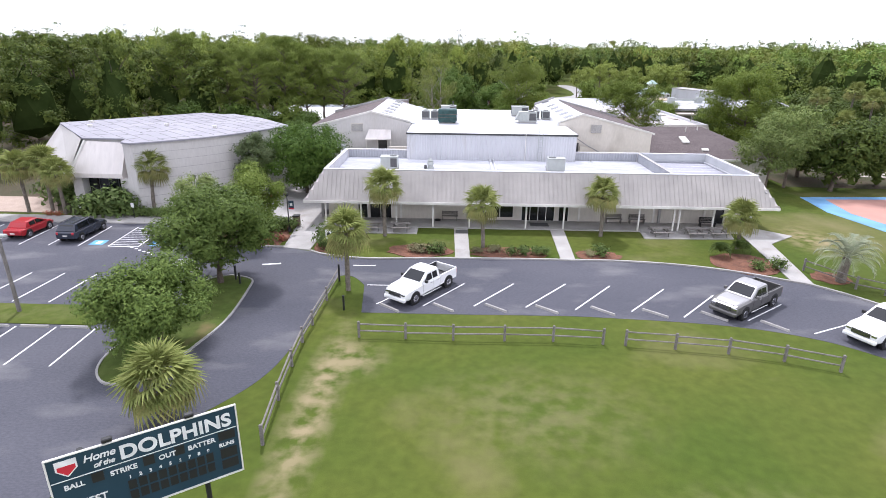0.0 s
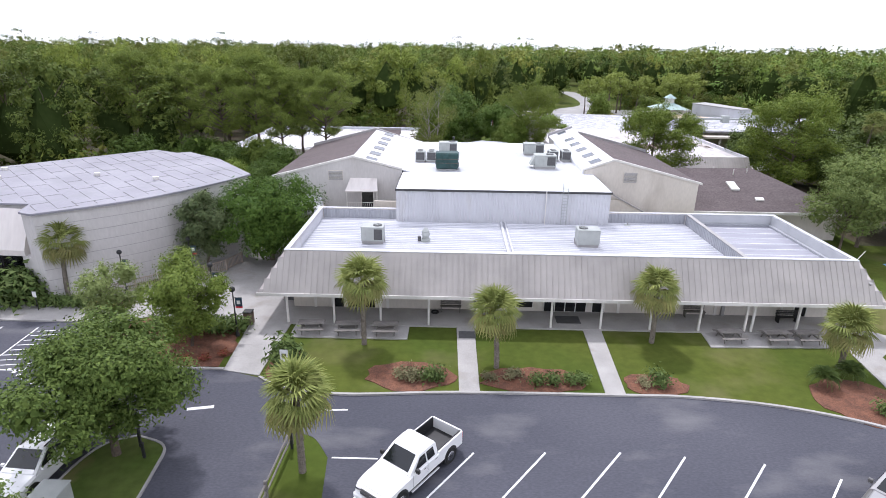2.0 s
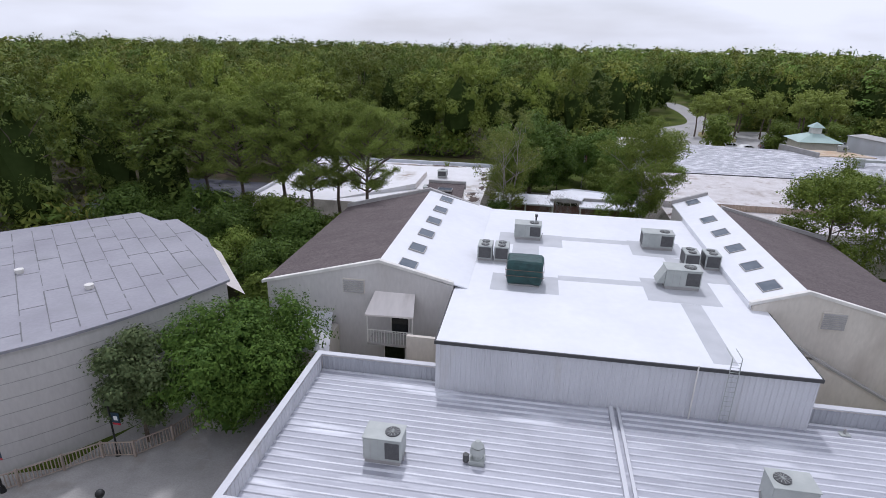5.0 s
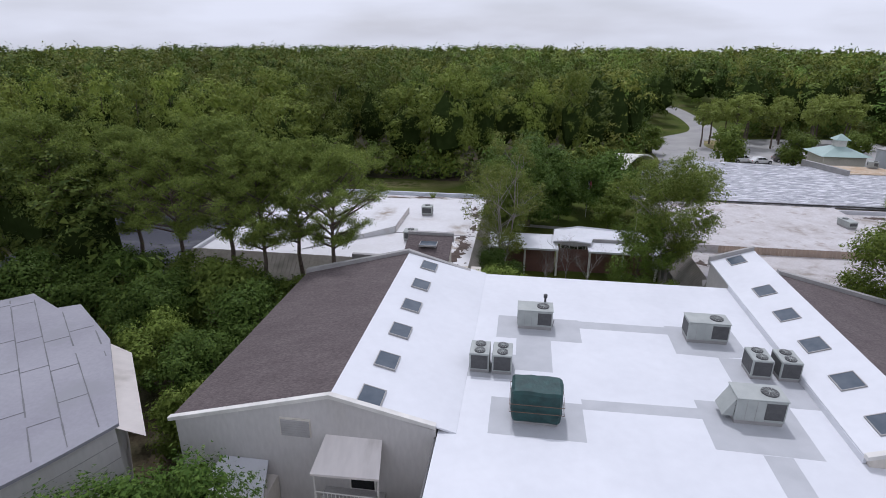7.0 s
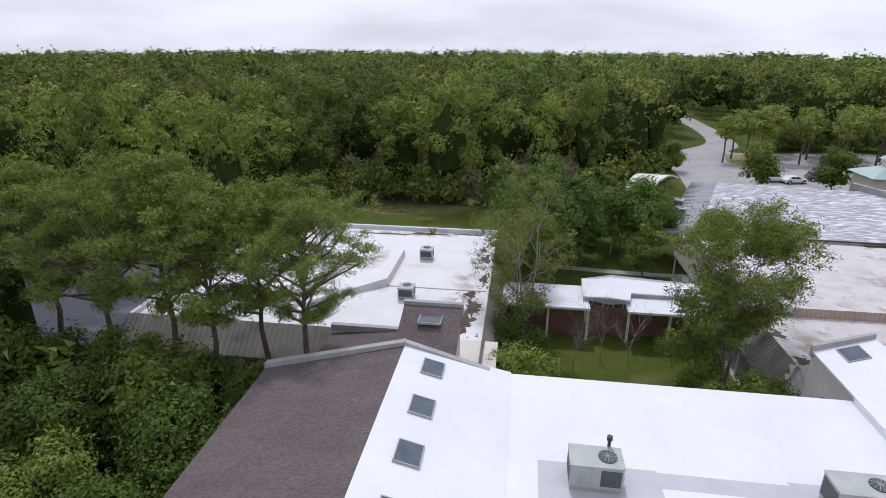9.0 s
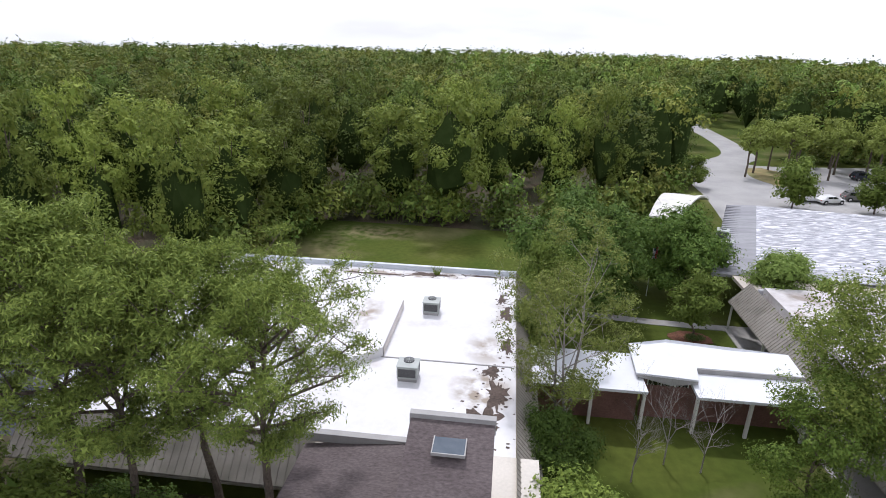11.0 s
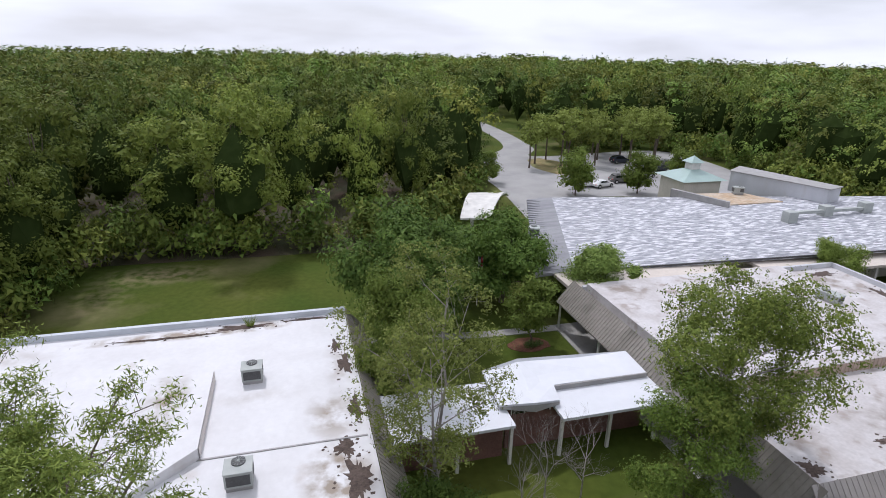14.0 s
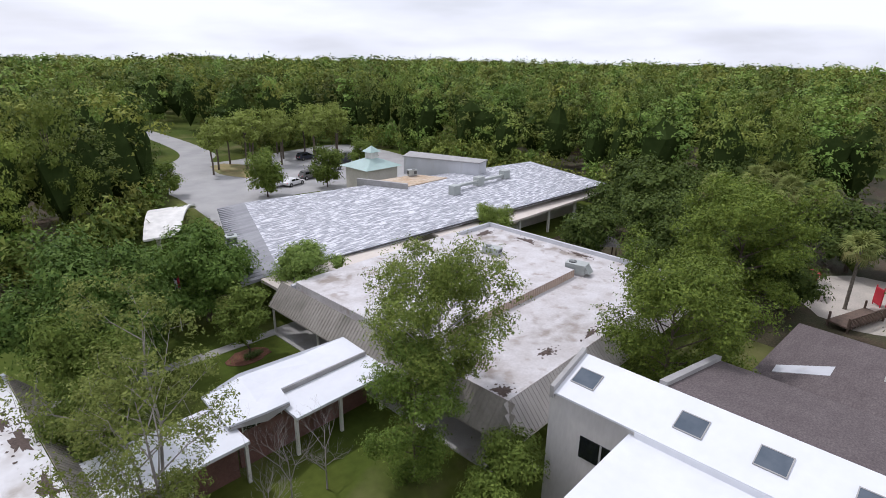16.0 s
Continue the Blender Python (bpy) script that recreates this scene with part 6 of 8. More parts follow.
far_oak = tree_kind(28, 26, 4.8, 9.4, 0.5, 3800, 0.23, leaves_of("leafy_green", (0.042, 0.07, 0.016), (0.115, 0.15, 0.032)), 0.26, 2.2)
open_tree = tree_kind(19, 30, 4.8, 10.4, 2.6, 9000, 0.11, leaves_of("olive_leaves", (0.1, 0.145, 0.04), (0.2, 0.245, 0.075)), 0.17, 2.8)
court_tree = limb_tree(20, 12.2, 6.0, 1.8, leaves_of("thin_green_leaves", (0.12, 0.15, 0.035), (0.22, 0.25, 0.06)), GREY_BARK, 0.12, 22000, 0.075, stems=3, limbs=11, rise=0.6, flat=0.8, scatter=4.0, bare=0.35, peak=0.6)
vine_tree = limb_tree(31, 8.6, 3.0, 0.3, leaves_of("vine_leaves", (0.07, 0.12, 0.02), (0.17, 0.23, 0.042)), BARK, 0.11, 30000, 0.08, limbs=16, rise=0.3, flat=1.0, scatter=4.6)
spread_tree = limb_tree(32, 10.0, 5.9, 1.2, leaves_of("spreading_yellow_green_leaves", (0.08, 0.125, 0.02), (0.2, 0.25, 0.042)), BARK, 0.2, 58000, 0.11, limbs=24, rise=0.3, flat=0.75, scatter=4.8, peak=0.5)
column_tree = tree_kind(22, 18, 2.1, 6.6, 1.0, 3800, 0.13, LIME, 0.09, 1.4)
weeping = tree_kind(23, 26, 3.0, 7.2, 1.2, 9000, 0.125, leaves_of("willow_leaves", (0.13, 0.2, 0.04), (0.24, 0.32, 0.075)), 0.12, 2.0, slim=0.4)
pine = limb_tree(24, 15.2, 6.0, 7.0, PINE, BARK, 0.3, 64000, 0.105, limbs=34, rise=0.45, flat=0.6, scatter=2.3, slim=0.26, jit=0.9, peak=0.36)
pine_b = limb_tree(25, 16.4, 4.9, 7.0, PINE, BARK, 0.27, 40000, 0.13, limbs=30, rise=0.4, flat=0.6, scatter=2.1, slim=0.28, jit=0.9, peak=0.45)
canopy_tree = limb_tree(30, 12.0, 7.4, 4.2, leaves_of("olive_canopy_leaves", (0.085, 0.125, 0.022), (0.21, 0.25, 0.05)), GREY_BARK, 0.16, 56000, 0.085, stems=2, limbs=14, rise=0.5, flat=0.8, scatter=4.8, peak=0.6)
lot_pine = tree_kind(26, 16, 3.2, 11.5, 5.0, 1100, 0.24, leaves_of("pale_lot_leaves", (0.15, 0.19, 0.04), (0.28, 0.33, 0.075)), 0.2, 5.2, 0.7)
small_tree = tree_kind(27, 20, 2.3, 5.5, 0.4, 5000, 0.098, LIME, 0.09, 1.1)
road_tree = tree_kind(33, 24, 3.0, 6.7, 0.5, 3000, 0.17, LIME, 0.1, 1.3)
yard_tree = tree_kind(29, 24, 3.2, 6.4, 0.3, 8400, 0.095, leaves_of("yard_leaves", (0.04, 0.075, 0.013), (0.1, 0.15, 0.028)), 0.12, 1.3)

plant_tree(oak, -16.2, 35.6, "spreading live oak on a grass island by the drive", 1.0, 20, "oak_tree")
plant_tree(oak_b, -15.9, 26.3, "low rounded live oak on the grass island", 1.0, 80, "oak_tree")
plant_tree(round_tree, -16.6, 62.4, "broad round dark-green tree on the plaza", 1.0, 10, "round_tree")
plant_tree(magnolia, -21.3, 59.3, "upright magnolia against the curved wall", 1.0, 0, "magnolia_tree")
plant_tree(light_tree, -17.2, 46.3, "light green young tree in a mulch bed", 1.0, 40, "young_tree")
plant_tree(airy_tree, -23.0, 47.6, "thin airy pale-green tree in a bed", 1.0, 40, "young_tree")
for x, y, k, sc, turn in ((-17.3, 91.4, 0, 0.95, 35), (-20.9, 93.0, 1, 0.93, 110), (-23.6, 90.6, 1, 0.95, 200), (-27.0, 91.0, 1, 1.04, 300), (-31.5, 91.5, 0, 0.97, 150), (-37.0, 92.5, 1, 0.97, 260), (-42.0, 90.0, 1, 1.05, 20)):
    plant_tree((pine, pine_b)[k], x, y, "broad spreading pine with a low fork beside the classroom block" if k == 0 else "tall open pine beside the classroom block", sc, turn, "pine_tree", "tree", "pines by the classroom block")
for i, (x, y, s, k) in enumerate([(-20.2, 89.0, 1.0, 0), (-20.6, 82.8, 1.5, 1), (-24.5, 85.0, 1.55, 0), (-21.8, 76.5, 1.35, 1), (-29.0, 83.0, 1.5, 1), (-26.0, 79.5, 1.2, 0), (-33.0, 86.0, 1.6, 1), (-20.0, 72.6, 1.05, 0), (-30.0, 89.0, 1.3, 0), (-39.5, 84.0, 1.7, 1), (-24.5, 89.5, 1.1, 1)]):
    plant_tree((small_tree, yard_tree)[k], x, y, "leafy small tree between auditorium and classrooms", s if k == 0 else s * 0.8, 50 * i, "small_tree", "tree", "small trees in the side yard")
plant_tree(court_tree, -3.0, 102.4, "thin-leaved grey-limbed tree rising over the covered walkway", 1.1, 30, "courtyard_tree")
plant_tree(light_tree, -3.4, 110.6, "bright leafy tree behind the covered walkway", 1.15, 70, "young_tree", stretch=1.45)
plant_tree(big_oak, -0.6, 121.5, "large dark oak beside the rear lawn", 1.0, 70, "oak_tree")
plant_tree(dense_oak, 10.3, 127.0, "dense round oak by the main building", 1.0, 140, "oak_tree")
plant_tree(column_tree, 9.7, 118.3, "upright young tree in a mulch circle", 1.0, 0, "young_tree")
plant_tree(weeping, 18.3, 122.2, "soft rounded light-green tree between roofs", 1.25, 0, "willow_tree", stretch=0.85)
plant_tree(canopy_tree, 12.2, 99.2, "open-crowned olive-green tree in the courtyard", 1.0, 25, "courtyard_tree")
plant_tree(vine_tree, 9.4, 98.0, "upright vine-covered tree in the courtyard", 1.0, 90, "young_tree")
plant_tree(yard_tree, -3.6, 99.0, "leafy low tree beside the classroom wall", 0.8, 20, "young_tree")
plant_tree(yard_tree, 3.6, 124.6, "shaded leafy tree by the walk", 0.9, 120, "young_tree")
plant_tree(yard_tree, 5.6, 131.0, "shaded leafy tree by the walk", 1.0, 220, "young_tree")
plant_tree(small_tree, 11.3, 92.4, "small leafy tree beside the wing wall", 1.0, 30, "young_tree")
plant_tree(small_tree, -3.0, 92.5, "small leafy tree behind the gymnasium", 1.1, 130, "young_tree")
plant_tree(small_tree, 8.6, 91.2, "small leafy tree behind the gymnasium", 0.9, 200, "young_tree")
plant_tree(spread_tree, 27.4, 90.4, "broad yellow-green tree between two roofs", 1.0, 15, "broadleaf_tree")
plant_tree(spread_tree, 47.5, 92.0, "broad leafy tree by the playground", 1.15, 215, "broadleaf_tree")
plant_tree(light_tree, 44.3, 120.4, "small rounded tree at the roof corner", 1.0, 80, "small_tree")
for i, (x, y, s) in enumerate([(42.7, 69.5, 1.0), (47.6, 68.0, 0.95), (38.5, 66.0, 0.8), (55.0, 70.5, 0.95), (62.0, 72.0, 1.0), (48.0, 76.0, 0.95), (70.0, 70.0, 1.05)]):
    plant_tree(far_oak if i % 2 else open_tree, x, y, "spreading tree beside the sports court", s, 70 * i, "court_tree", "tree", "trees by the sports court")
for i, (x, y, s) in enumerate([(52, 99, 0.85), (58, 106, 0.9), (50, 110, 0.75), (66, 104, 0.95), (74, 108, 1.0), (62, 113, 0.8), (72, 98, 1.0), (74, 92, 1.05), (46, 101, 0.7), (75, 116, 1.05), (55, 93, 0.8), (69, 111, 1.05), (79, 104, 1.2), (62, 93, 0.9), (70, 86, 0.95), (73, 80, 1.0), (66, 75, 0.9), (52, 88.5, 0.75), (57, 97, 0.85)]):
    plant_tree(far_oak, x, y, "leafy tree round the playground", s, 40 * i, "playground_tree", "tree", "trees round the playground")
for i, (x, y) in enumerate([(39.5, 188.0), (42.5, 192.0), (46.3, 187.0), (50.0, 191.0), (55.0, 188.0), (59.0, 194.0), (63.0, 187.0), (66.0, 192.0), (53.0, 198.0), (61.0, 200.0), (70.0, 188.0), (74.0, 194.0), (47.0, 196.0), (68.0, 199.0)]):
    plant_tree(lot_pine, x, y, "slim light-green tree in the rear car park", 0.9 + 0.06 * (i % 4), 53 * i, "car_park_tree", "tree", "rear car park trees")
for x, y, s in ((38.3, 165.0, 1.25), (50.2, 164.2, 1.15), (26.2, 177.0, 0.9)):
    plant_tree(road_tree, x, y, "bright rounded tree by the rear road", s, x * 9, "rounded_tree", "tree", "bright trees by the rear road")
plant_tree(road_tree, 64.5, 172.0, "pale rounded tree beside the rear car park", 1.0, 60, "rounded_tree")

# a bare tree: forked grey limbs without leaves
def bare_limbs(seed, height):
    r = random.Random(seed)
    bm = bmesh.new()
    def grow(p, d, length, rad, depth):
        q = p + d * length
        rod(p, q, rad, rad * 0.65, 5 if depth < 2 else 4, bm)
        if depth < 7:
            for _ in range(3 if depth < 3 else 2):
                nd = (d + Vector((r.uniform(-1, 1), r.uniform(-1, 1), r.uniform(-0.25, 0.6))) * 0.75).normalized()
                grow(q, nd, length * r.uniform(0.62, 0.85), rad * 0.6, depth + 1)
    grow(Vector((0, 0, -0.2)), Vector((0, 0, 1)), height * 0.22, 0.06, 0)
    return bm
for x, y, h, sd in ((3.3, 101.4, 8.4, 3), (5.4, 101.0, 7.0, 4), (1.0, 99.6, 6.0, 5)):
    ob = finish(bare_limbs(sd, h), "bare_tree", GREY_BARK)
    ob.matrix_world = pose(x, y, 0)
    tagged(ob, "bare grey leafless small tree in the courtyard", "tree", "bare courtyard trees")


# ---------- palms ----------
def fan_frond(name, mat, blades=13, length=1.0, droop=0.35):
    """A fan leaf on a stalk: narrow blades spreading from the stalk's end, tips hanging."""
    bm = bmesh.new()
    rod((0, 0, 0), (0.75, 0, 0.08), 0.02, 0.014, 4, bm)
    for i in range(blades):
        a = radians(-78 + 156 * i / (blades - 1))
        l = length * (0.75 + 0.25 * math.cos(a))
        d, s = Vector((math.cos(a), math.sin(a), 0)), Vector((-math.sin(a), math.cos(a), 0))
        o = Vector((0.72, 0, 0.08))
        m = o + d * l * 0.55 + Vector((0, 0, 0.06))
        e = o + d * l + Vector((0, 0, -droop * (0.6 + 0.4 * abs(math.sin(a)))))
        v = [bm.verts.new(c) for c in (o, m - s * 0.06 + Vector((0, 0, 0.02)), e, m + s * 0.06 + Vector((0, 0, 0.02)), m - Vector((0, 0, 0.02)))]
        bm.faces.new((v[0], v[1], v[4]))
        bm.faces.new((v[0], v[4], v[3]))
        bm.faces.new((v[1], v[2], v[4]))
        bm.faces.new((v[4], v[2], v[3]))
    return shared(name, bm, mat)


def feather_frond(name, mat, length=2.4):
    """An arching feather leaf: a curved midrib with paired narrow leaflets."""
    bm = bmesh.new()
    prev = Vector((0, 0, 0))
    n = 22
    for i in range(1, n + 1):
        t = i / n
        p = Vector((length * math.sin(t * 1.5) / 1.2, 0, 0.9 * t - 1.5 * t * t))
        rod(prev, p, 0.018, 0.016, 4, bm)
        if i > 3:
            l = 0.55 * math.sin(math.pi * (0.15 + 0.8 * t))
            for s in (-1, 1):
                e = p + Vector((0.25 * l, s * l * 0.85, 0.25 * l))
                k = Vector((0.035, 0, 0))
                bm.faces.new([bm.verts.new(c) for c in (p - k, p + k, e)])
        prev = p
    return shared(name, bm, mat)


fan = fan_frond("frond", PALM)
fan_old = fan_frond("frond", leaf_material("yellowing_fronds", (0.217, 0.232, 0.078), (0.300, 0.270, 0.105)), droop=0.75)


def palm_trunk(height, r0, r1, lean):
    bm = bmesh.new()
    n = 7
    for i in range(n):
        a, b = i / n, (i + 1) / n
        rod((lean * a * a, 0, height * a - (0.2 if i == 0 else 0)), (lean * b * b, 0, height * b), r0 + (r1 - r0) * a + 0.025, r0 + (r1 - r0) * b, 10, bm)
    return bm


def palm(x, y, height, size=1.0, turn=0.0, lean=0.0, seed=0, label="sabal palm with a round head of fan fronds", group="sabal palms", fronds=44):
    r = random.Random(seed)
    ob = thing("palm_tree", label, "palm tree", group, (x, y, 0), turn)
    size *= 1.06
    part("trunk", palm_trunk(height, 0.17, 0.14, lean), PALM_BARK, ob)
    for i in range(fronds):
        el = 80 - 122 * (i / fronds) + r.uniform(-8, 8)
        az = i * 137.5 + r.uniform(-10, 10)
        old = i > fronds * 0.72
        m = Matrix.Translation((lean, 0, height - 0.1 + 0.25 * (1 - i / fronds))) @ Matrix.Rotation(radians(az), 4, "Z") @ Matrix.Rotation(radians(-el), 4, "Y") @ Matrix.Rotation(radians(r.uniform(-25, 25)), 4, "X") @ Matrix.Scale(size * r.uniform(0.85, 1.1), 4)
        piece("frond", fan_old if old else fan, m, ob)
    return ob


for i, (x, y, h, s, ln) in enumerate([(-12.3, 19.4, 2.2, 1.15, 0.1), (-6.7, 34.8, 4.3, 1.1, 0.0), (-5.6, 47.1, 4.5, 1.12, 0.1), (3.3, 44.5, 3.6, 1.05, 0.5), (14.4, 48.2, 3.9, 1.05, 0.2), (25.7, 45.4, 2.8, 1.0, 0.25), (-30.1, 53.2, 4.6, 1.1, -0.4), (-38.6, 52.0, 4.3, 1.0, 0.3), (-40.6, 53.0, 5.0, 1.1, 0.1), (-42.8, 52.6, 4.6, 1.05, -0.2)]):
    palm(x, y, h, s, 40 * i, ln, i)
for i, (x, y, h) in enumerate([(57.6, 84.0, 6.5), (68.0, 93.0, 9.0), (72.5, 90.5, 8.5), (76.0, 97.0, 9.5), (63.5, 101.0, 9.0), (67.0, 97.0, 10.0)]):
    palm(x, y, h, 1.15, 77 * i, 0.4, 40 + i, "tall sabal palm beside the playground", "playground palms", 28)
palm(18.6, 153.0, 3.0, 1.0, 0, 0.1, 70, "short palm beside the entrance canopy", "entrance palms", 28)
pindo = thing("pindo_palm", "grey-green pindo palm with arching feather fronds", "palm tree", at=(30.1, 38.2, 0))
part("trunk", palm_trunk(2.0, 0.34, 0.28, 0.1), PALM_BARK, pindo)
feather = feather_frond("frond", leaf_material("grey_green_fronds", (0.217, 0.264, 0.171), (0.330, 0.340, 0.255)))
for i in range(34):
    m = Matrix.Translation((0.1, 0, 2.0)) @ Matrix.Rotation(radians(i * 137.5), 4, "Z") @ Matrix.Rotation(radians(-62 + 80 * (i / 34)), 4, "Y") @ Matrix.Scale(1.05, 4)
    piece("frond", feather, m, pindo)

# sago clumps and shrubs
def shrub_kind(seed, r, h, leaves, size, mat):
    return blade_mesh("shrub", crown_points(seed, 9, r, h, 0.0, leaves, size, 0.9)[0], mat)
shrubs = [shrub_kind(60, 0.7, 0.85, 420, 0.11, SHRUB), shrub_kind(61, 0.75, 1.0, 420, 0.12, SHRUB)]
dull = shrub_kind(62, 0.8, 0.8, 420, 0.11, leaf_material("dull_shrub", (0.155, 0.147, 0.078), (0.240, 0.225, 0.120)))
flowers = shrub_kind(63, 0.6, 0.6, 300, 0.1, leaf_material("orange_flower_leaves", (0.300, 0.155, 0.046), (0.240, 0.195, 0.045)))
red_fl = shrub_kind(64, 0.5, 0.5, 260, 0.09, leaf_material("red_flower_leaves", (0.300, 0.046, 0.062), (0.210, 0.150, 0.045)))
def bush(me, x, y, s=1.0, label="clipped green shrub in a mulch bed", sx=1.0):
    ob = new("shrub", me)
    ob.matrix_world = pose(x, y, 0.03, 0, 0, x * 31) @ Matrix.Diagonal((s * sx, s, s, 1))
    tagged(ob, label, "shrub", "shrubs")
for x, y, s in ((-10.4, 44.6, 1.7), (-10.0, 43.4, 1.2), (-9.4, 44.4, 1.1), (-1.0, 43.0, 0.9), (-0.4, 42.9, 0.8), (5.6, 42.7, 0.8), (6.6, 42.7, 0.85), (7.6, 42.8, 0.8), (8.4, 42.9, 0.75), (13.1, 42.9, 1.0), (26.6, 40.6, 1.0), (25.0, 40.4, 0.8), (9.4, 117.7, 0.7), (10.2, 117.8, 0.6)):
    bush(shrubs[int(abs(x) * 3) % 2], x, y, s)
for x, y, s in ((-2.6, 43.1, 0.9), (-2.0, 42.8, 0.8), (4.4, 43.4, 0.75), (2.9, 43.0, 0.6), (12.2, 42.7, 0.6)):
    bush(dull, x, y, s, "dry brownish low shrub in a mulch bed")
for k in range(9):
    bush(shrubs[k % 2], -20.0 + 0.65 * k, 48.3 + 0.1 * (k % 3), 1.25, "low green hedge shrub beside the plaza")
    bush(shrubs[(k + 1) % 2], -31.6 + 0.5 * k, 51.9, 0.95, "low dark hedge along the auditorium wall")
for x, y, s in ((-36.3, 51.9, 2.2), (-34.9, 52.0, 2.6), (-33.6, 52.2, 3.0), (-32.8, 52.4, 2.8), (-32.2, 53.0, 2.2), (-41.0, 56.0, 2.6), (-43.0, 58.0, 2.8)):
    bush(shrubs[0], x, y, s, "tall dark evergreen shrub at the auditorium entrance")
for x in (-26.6, -25.7, -24.8):
    bush(flowers, x, 51.7, 1.0, "orange flowering shrub beside the walk")
for x, y in ((-40.0, 51.6), (-39.0, 51.5), (-15.6, 44.6), (-16.8, 44.4), (-18.2, 44.4), (-14.6, 45.2)):
    bush(red_fl, x, y, 0.8, "small red flowering shrub")
sago = feather_frond("frond", SHRUB, 1.3)
for x, y in ((23.2, 43.2), (25.2, 43.9)):
    sg = thing("sago_palm", "dark rounded sago palm in a mulch bed", "sago palm", "sago palms", (x, y, 0.2))
    for i in range(40):
        piece("frond", sago, Matrix.Translation((0, 0, 0.3)) @ Matrix.Rotation(radians(i * 137.5), 4, "Z") @ Matrix.Rotation(radians(-80 + 75 * (i / 40)), 4, "Y") @ Matrix.Scale(0.75, 4), sg)
tuft = thing("roof_weed", "yellow-green grass tuft growing on the roof", "weed", at=(-13.2, 118.9, BZ))
blade = shared("blade", solid([(-0.03, 0, 0), (0.03, 0, 0), (0.15, 0.05, 1.0)], [(0, 1, 2)]), LIME)
for i in range(34):
    piece("blade", blade, Matrix.Rotation(radians(i * 137.5), 4, "Z") @ Matrix.Translation((0.04 * (i % 6), 0, 0)) @ Matrix.Rotation(radians(14 * (i % 4)), 4, "Y"), tuft)


# ---------- rooftop plant ----------
def fan_guard(parent, x, y, z, r):
    g = part("fan", rod((x, y, z), (x, y, z + 0.05), r, r, 18), HVAC_DARK, parent, "round dark fan guard")
    bm = bmesh.new()
    for k in range(6):
        a = math.pi * k / 6
        part("guard_wire", rod((x - r * math.cos(a), y - r * math.sin(a), z + 0.07 + 0.003 * k), (x + r * math.cos(a), y + r * math.sin(a), z + 0.07 + 0.003 * k), 0.012, sides=4), HVAC, g)


def package_unit(x, y, z, w, d, h, turn=0.0, label="grey packaged rooftop air-conditioning unit", fans=1, hood=False):
    ob = thing("rooftop_unit", label, "air conditioner", "rooftop units", (x, y, z), turn)
    part("base_rail", box(-w / 2 + 0.05, w / 2 - 0.05, -d / 2 + 0.05, d / 2 - 0.05, 0, 0.2), GREY_TRIM, ob)
    part("cabinet", box(-w / 2, w / 2, -d / 2, d / 2, 0.2, h, 0.03), HVAC, ob, "galvanised steel cabinet")
    part("top_panel", box(-w / 2 - 0.03, w / 2 + 0.03, -d / 2 - 0.03, d / 2 + 0.03, h, h + 0.05, 0.015), HVAC, ob)
    fan_guard(ob, w * 0.22, 0, h + 0.05, min(d, w) * 0.3)
    part("coil", box(-w / 2 - 0.012, -w / 2 + 0.02, -d / 2 + 0.1, d / 2 - 0.1, 0.35, h - 0.12), HVAC_DARK, ob)
    part("coil", box(w * 0.08, w / 2 - 0.08, -d / 2 - 0.012, -d / 2 + 0.02, 0.35, h - 0.12), HVAC_DARK, ob)
    for k in range(3):
        part("panel_seam", box(-w / 2 + w * (k + 1) / 5, -w / 2 + w * (k + 1) / 5 + 0.015, -d / 2 - 0.008, -d / 2 + 0.02, 0.25, h - 0.05), GREY_TRIM, ob)
    if hood:
        part("intake_hood", solid([(-w / 2 - 0.5, -d / 2 + 0.1, 0.35), (-w / 2, -d / 2 + 0.1, 0.35), (-w / 2, -d / 2 + 0.1, h - 0.05), (-w / 2 - 0.5, d / 2 - 0.1, 0.35), (-w / 2, d / 2 - 0.1, 0.35), (-w / 2, d / 2 - 0.1, h - 0.05)], [(0, 1, 2), (3, 5, 4), (0, 2, 5, 3), (0, 3, 4, 1)]), HVAC, ob)
    part("pipe", rod((w / 2 + 0.03, -0.2, 0.05), (w / 2 + 0.12, -0.2, 0.55), 0.03), GREY_TRIM, ob)
    return ob


def condenser(x, y, z, turn=0.0):
    ob = thing("condenser", "square grey condenser with round top fans", "air conditioner", "roof condensers", (x, y, z), turn)
    part("base_rail", box(-0.5, 0.5, -0.65, 0.65, 0, 0.15), GREY_TRIM, ob)
    part("cabinet", box(-0.52, 0.52, -0.7, 0.7, 0.15, 1.15, 0.03), HVAC, ob)
    part("coil", box(-0.535, -0.5, -0.6, 0.6, 0.25, 1.05), HVAC_DARK, ob)
    part("coil", box(-0.44, 0.44, -0.715, -0.68, 0.25, 1.05), HVAC_DARK, ob)
    fan_guard(ob, 0, 0.34, 1.15, 0.29)
    fan_guard(ob, 0, -0.34, 1.15, 0.29)


package_unit(-6.05, 55.8, FR + 0.06, 1.75, 1.15, 1.35, 0)
package_unit(11.1, 55.9, FR + 0.06, 1.75, 1.15, 1.4, 180)
package_unit(-0.35, 79.2, GZ + 0.01, 2.1, 1.25, 1.25, 0)
package_unit(9.6, 79.0, GZ + 0.01, 2.3, 1.25, 1.3, 0)
package_unit(9.8, 71.6, GZ + 0.01, 2.2, 1.3, 1.35, 0, hood=True)
for x, y in ((-3.3, 74.1), (-2.1, 74.1), (11.3, 75.6), (12.7, 75.6)):
    condenser(x, y, GZ + 0.01)
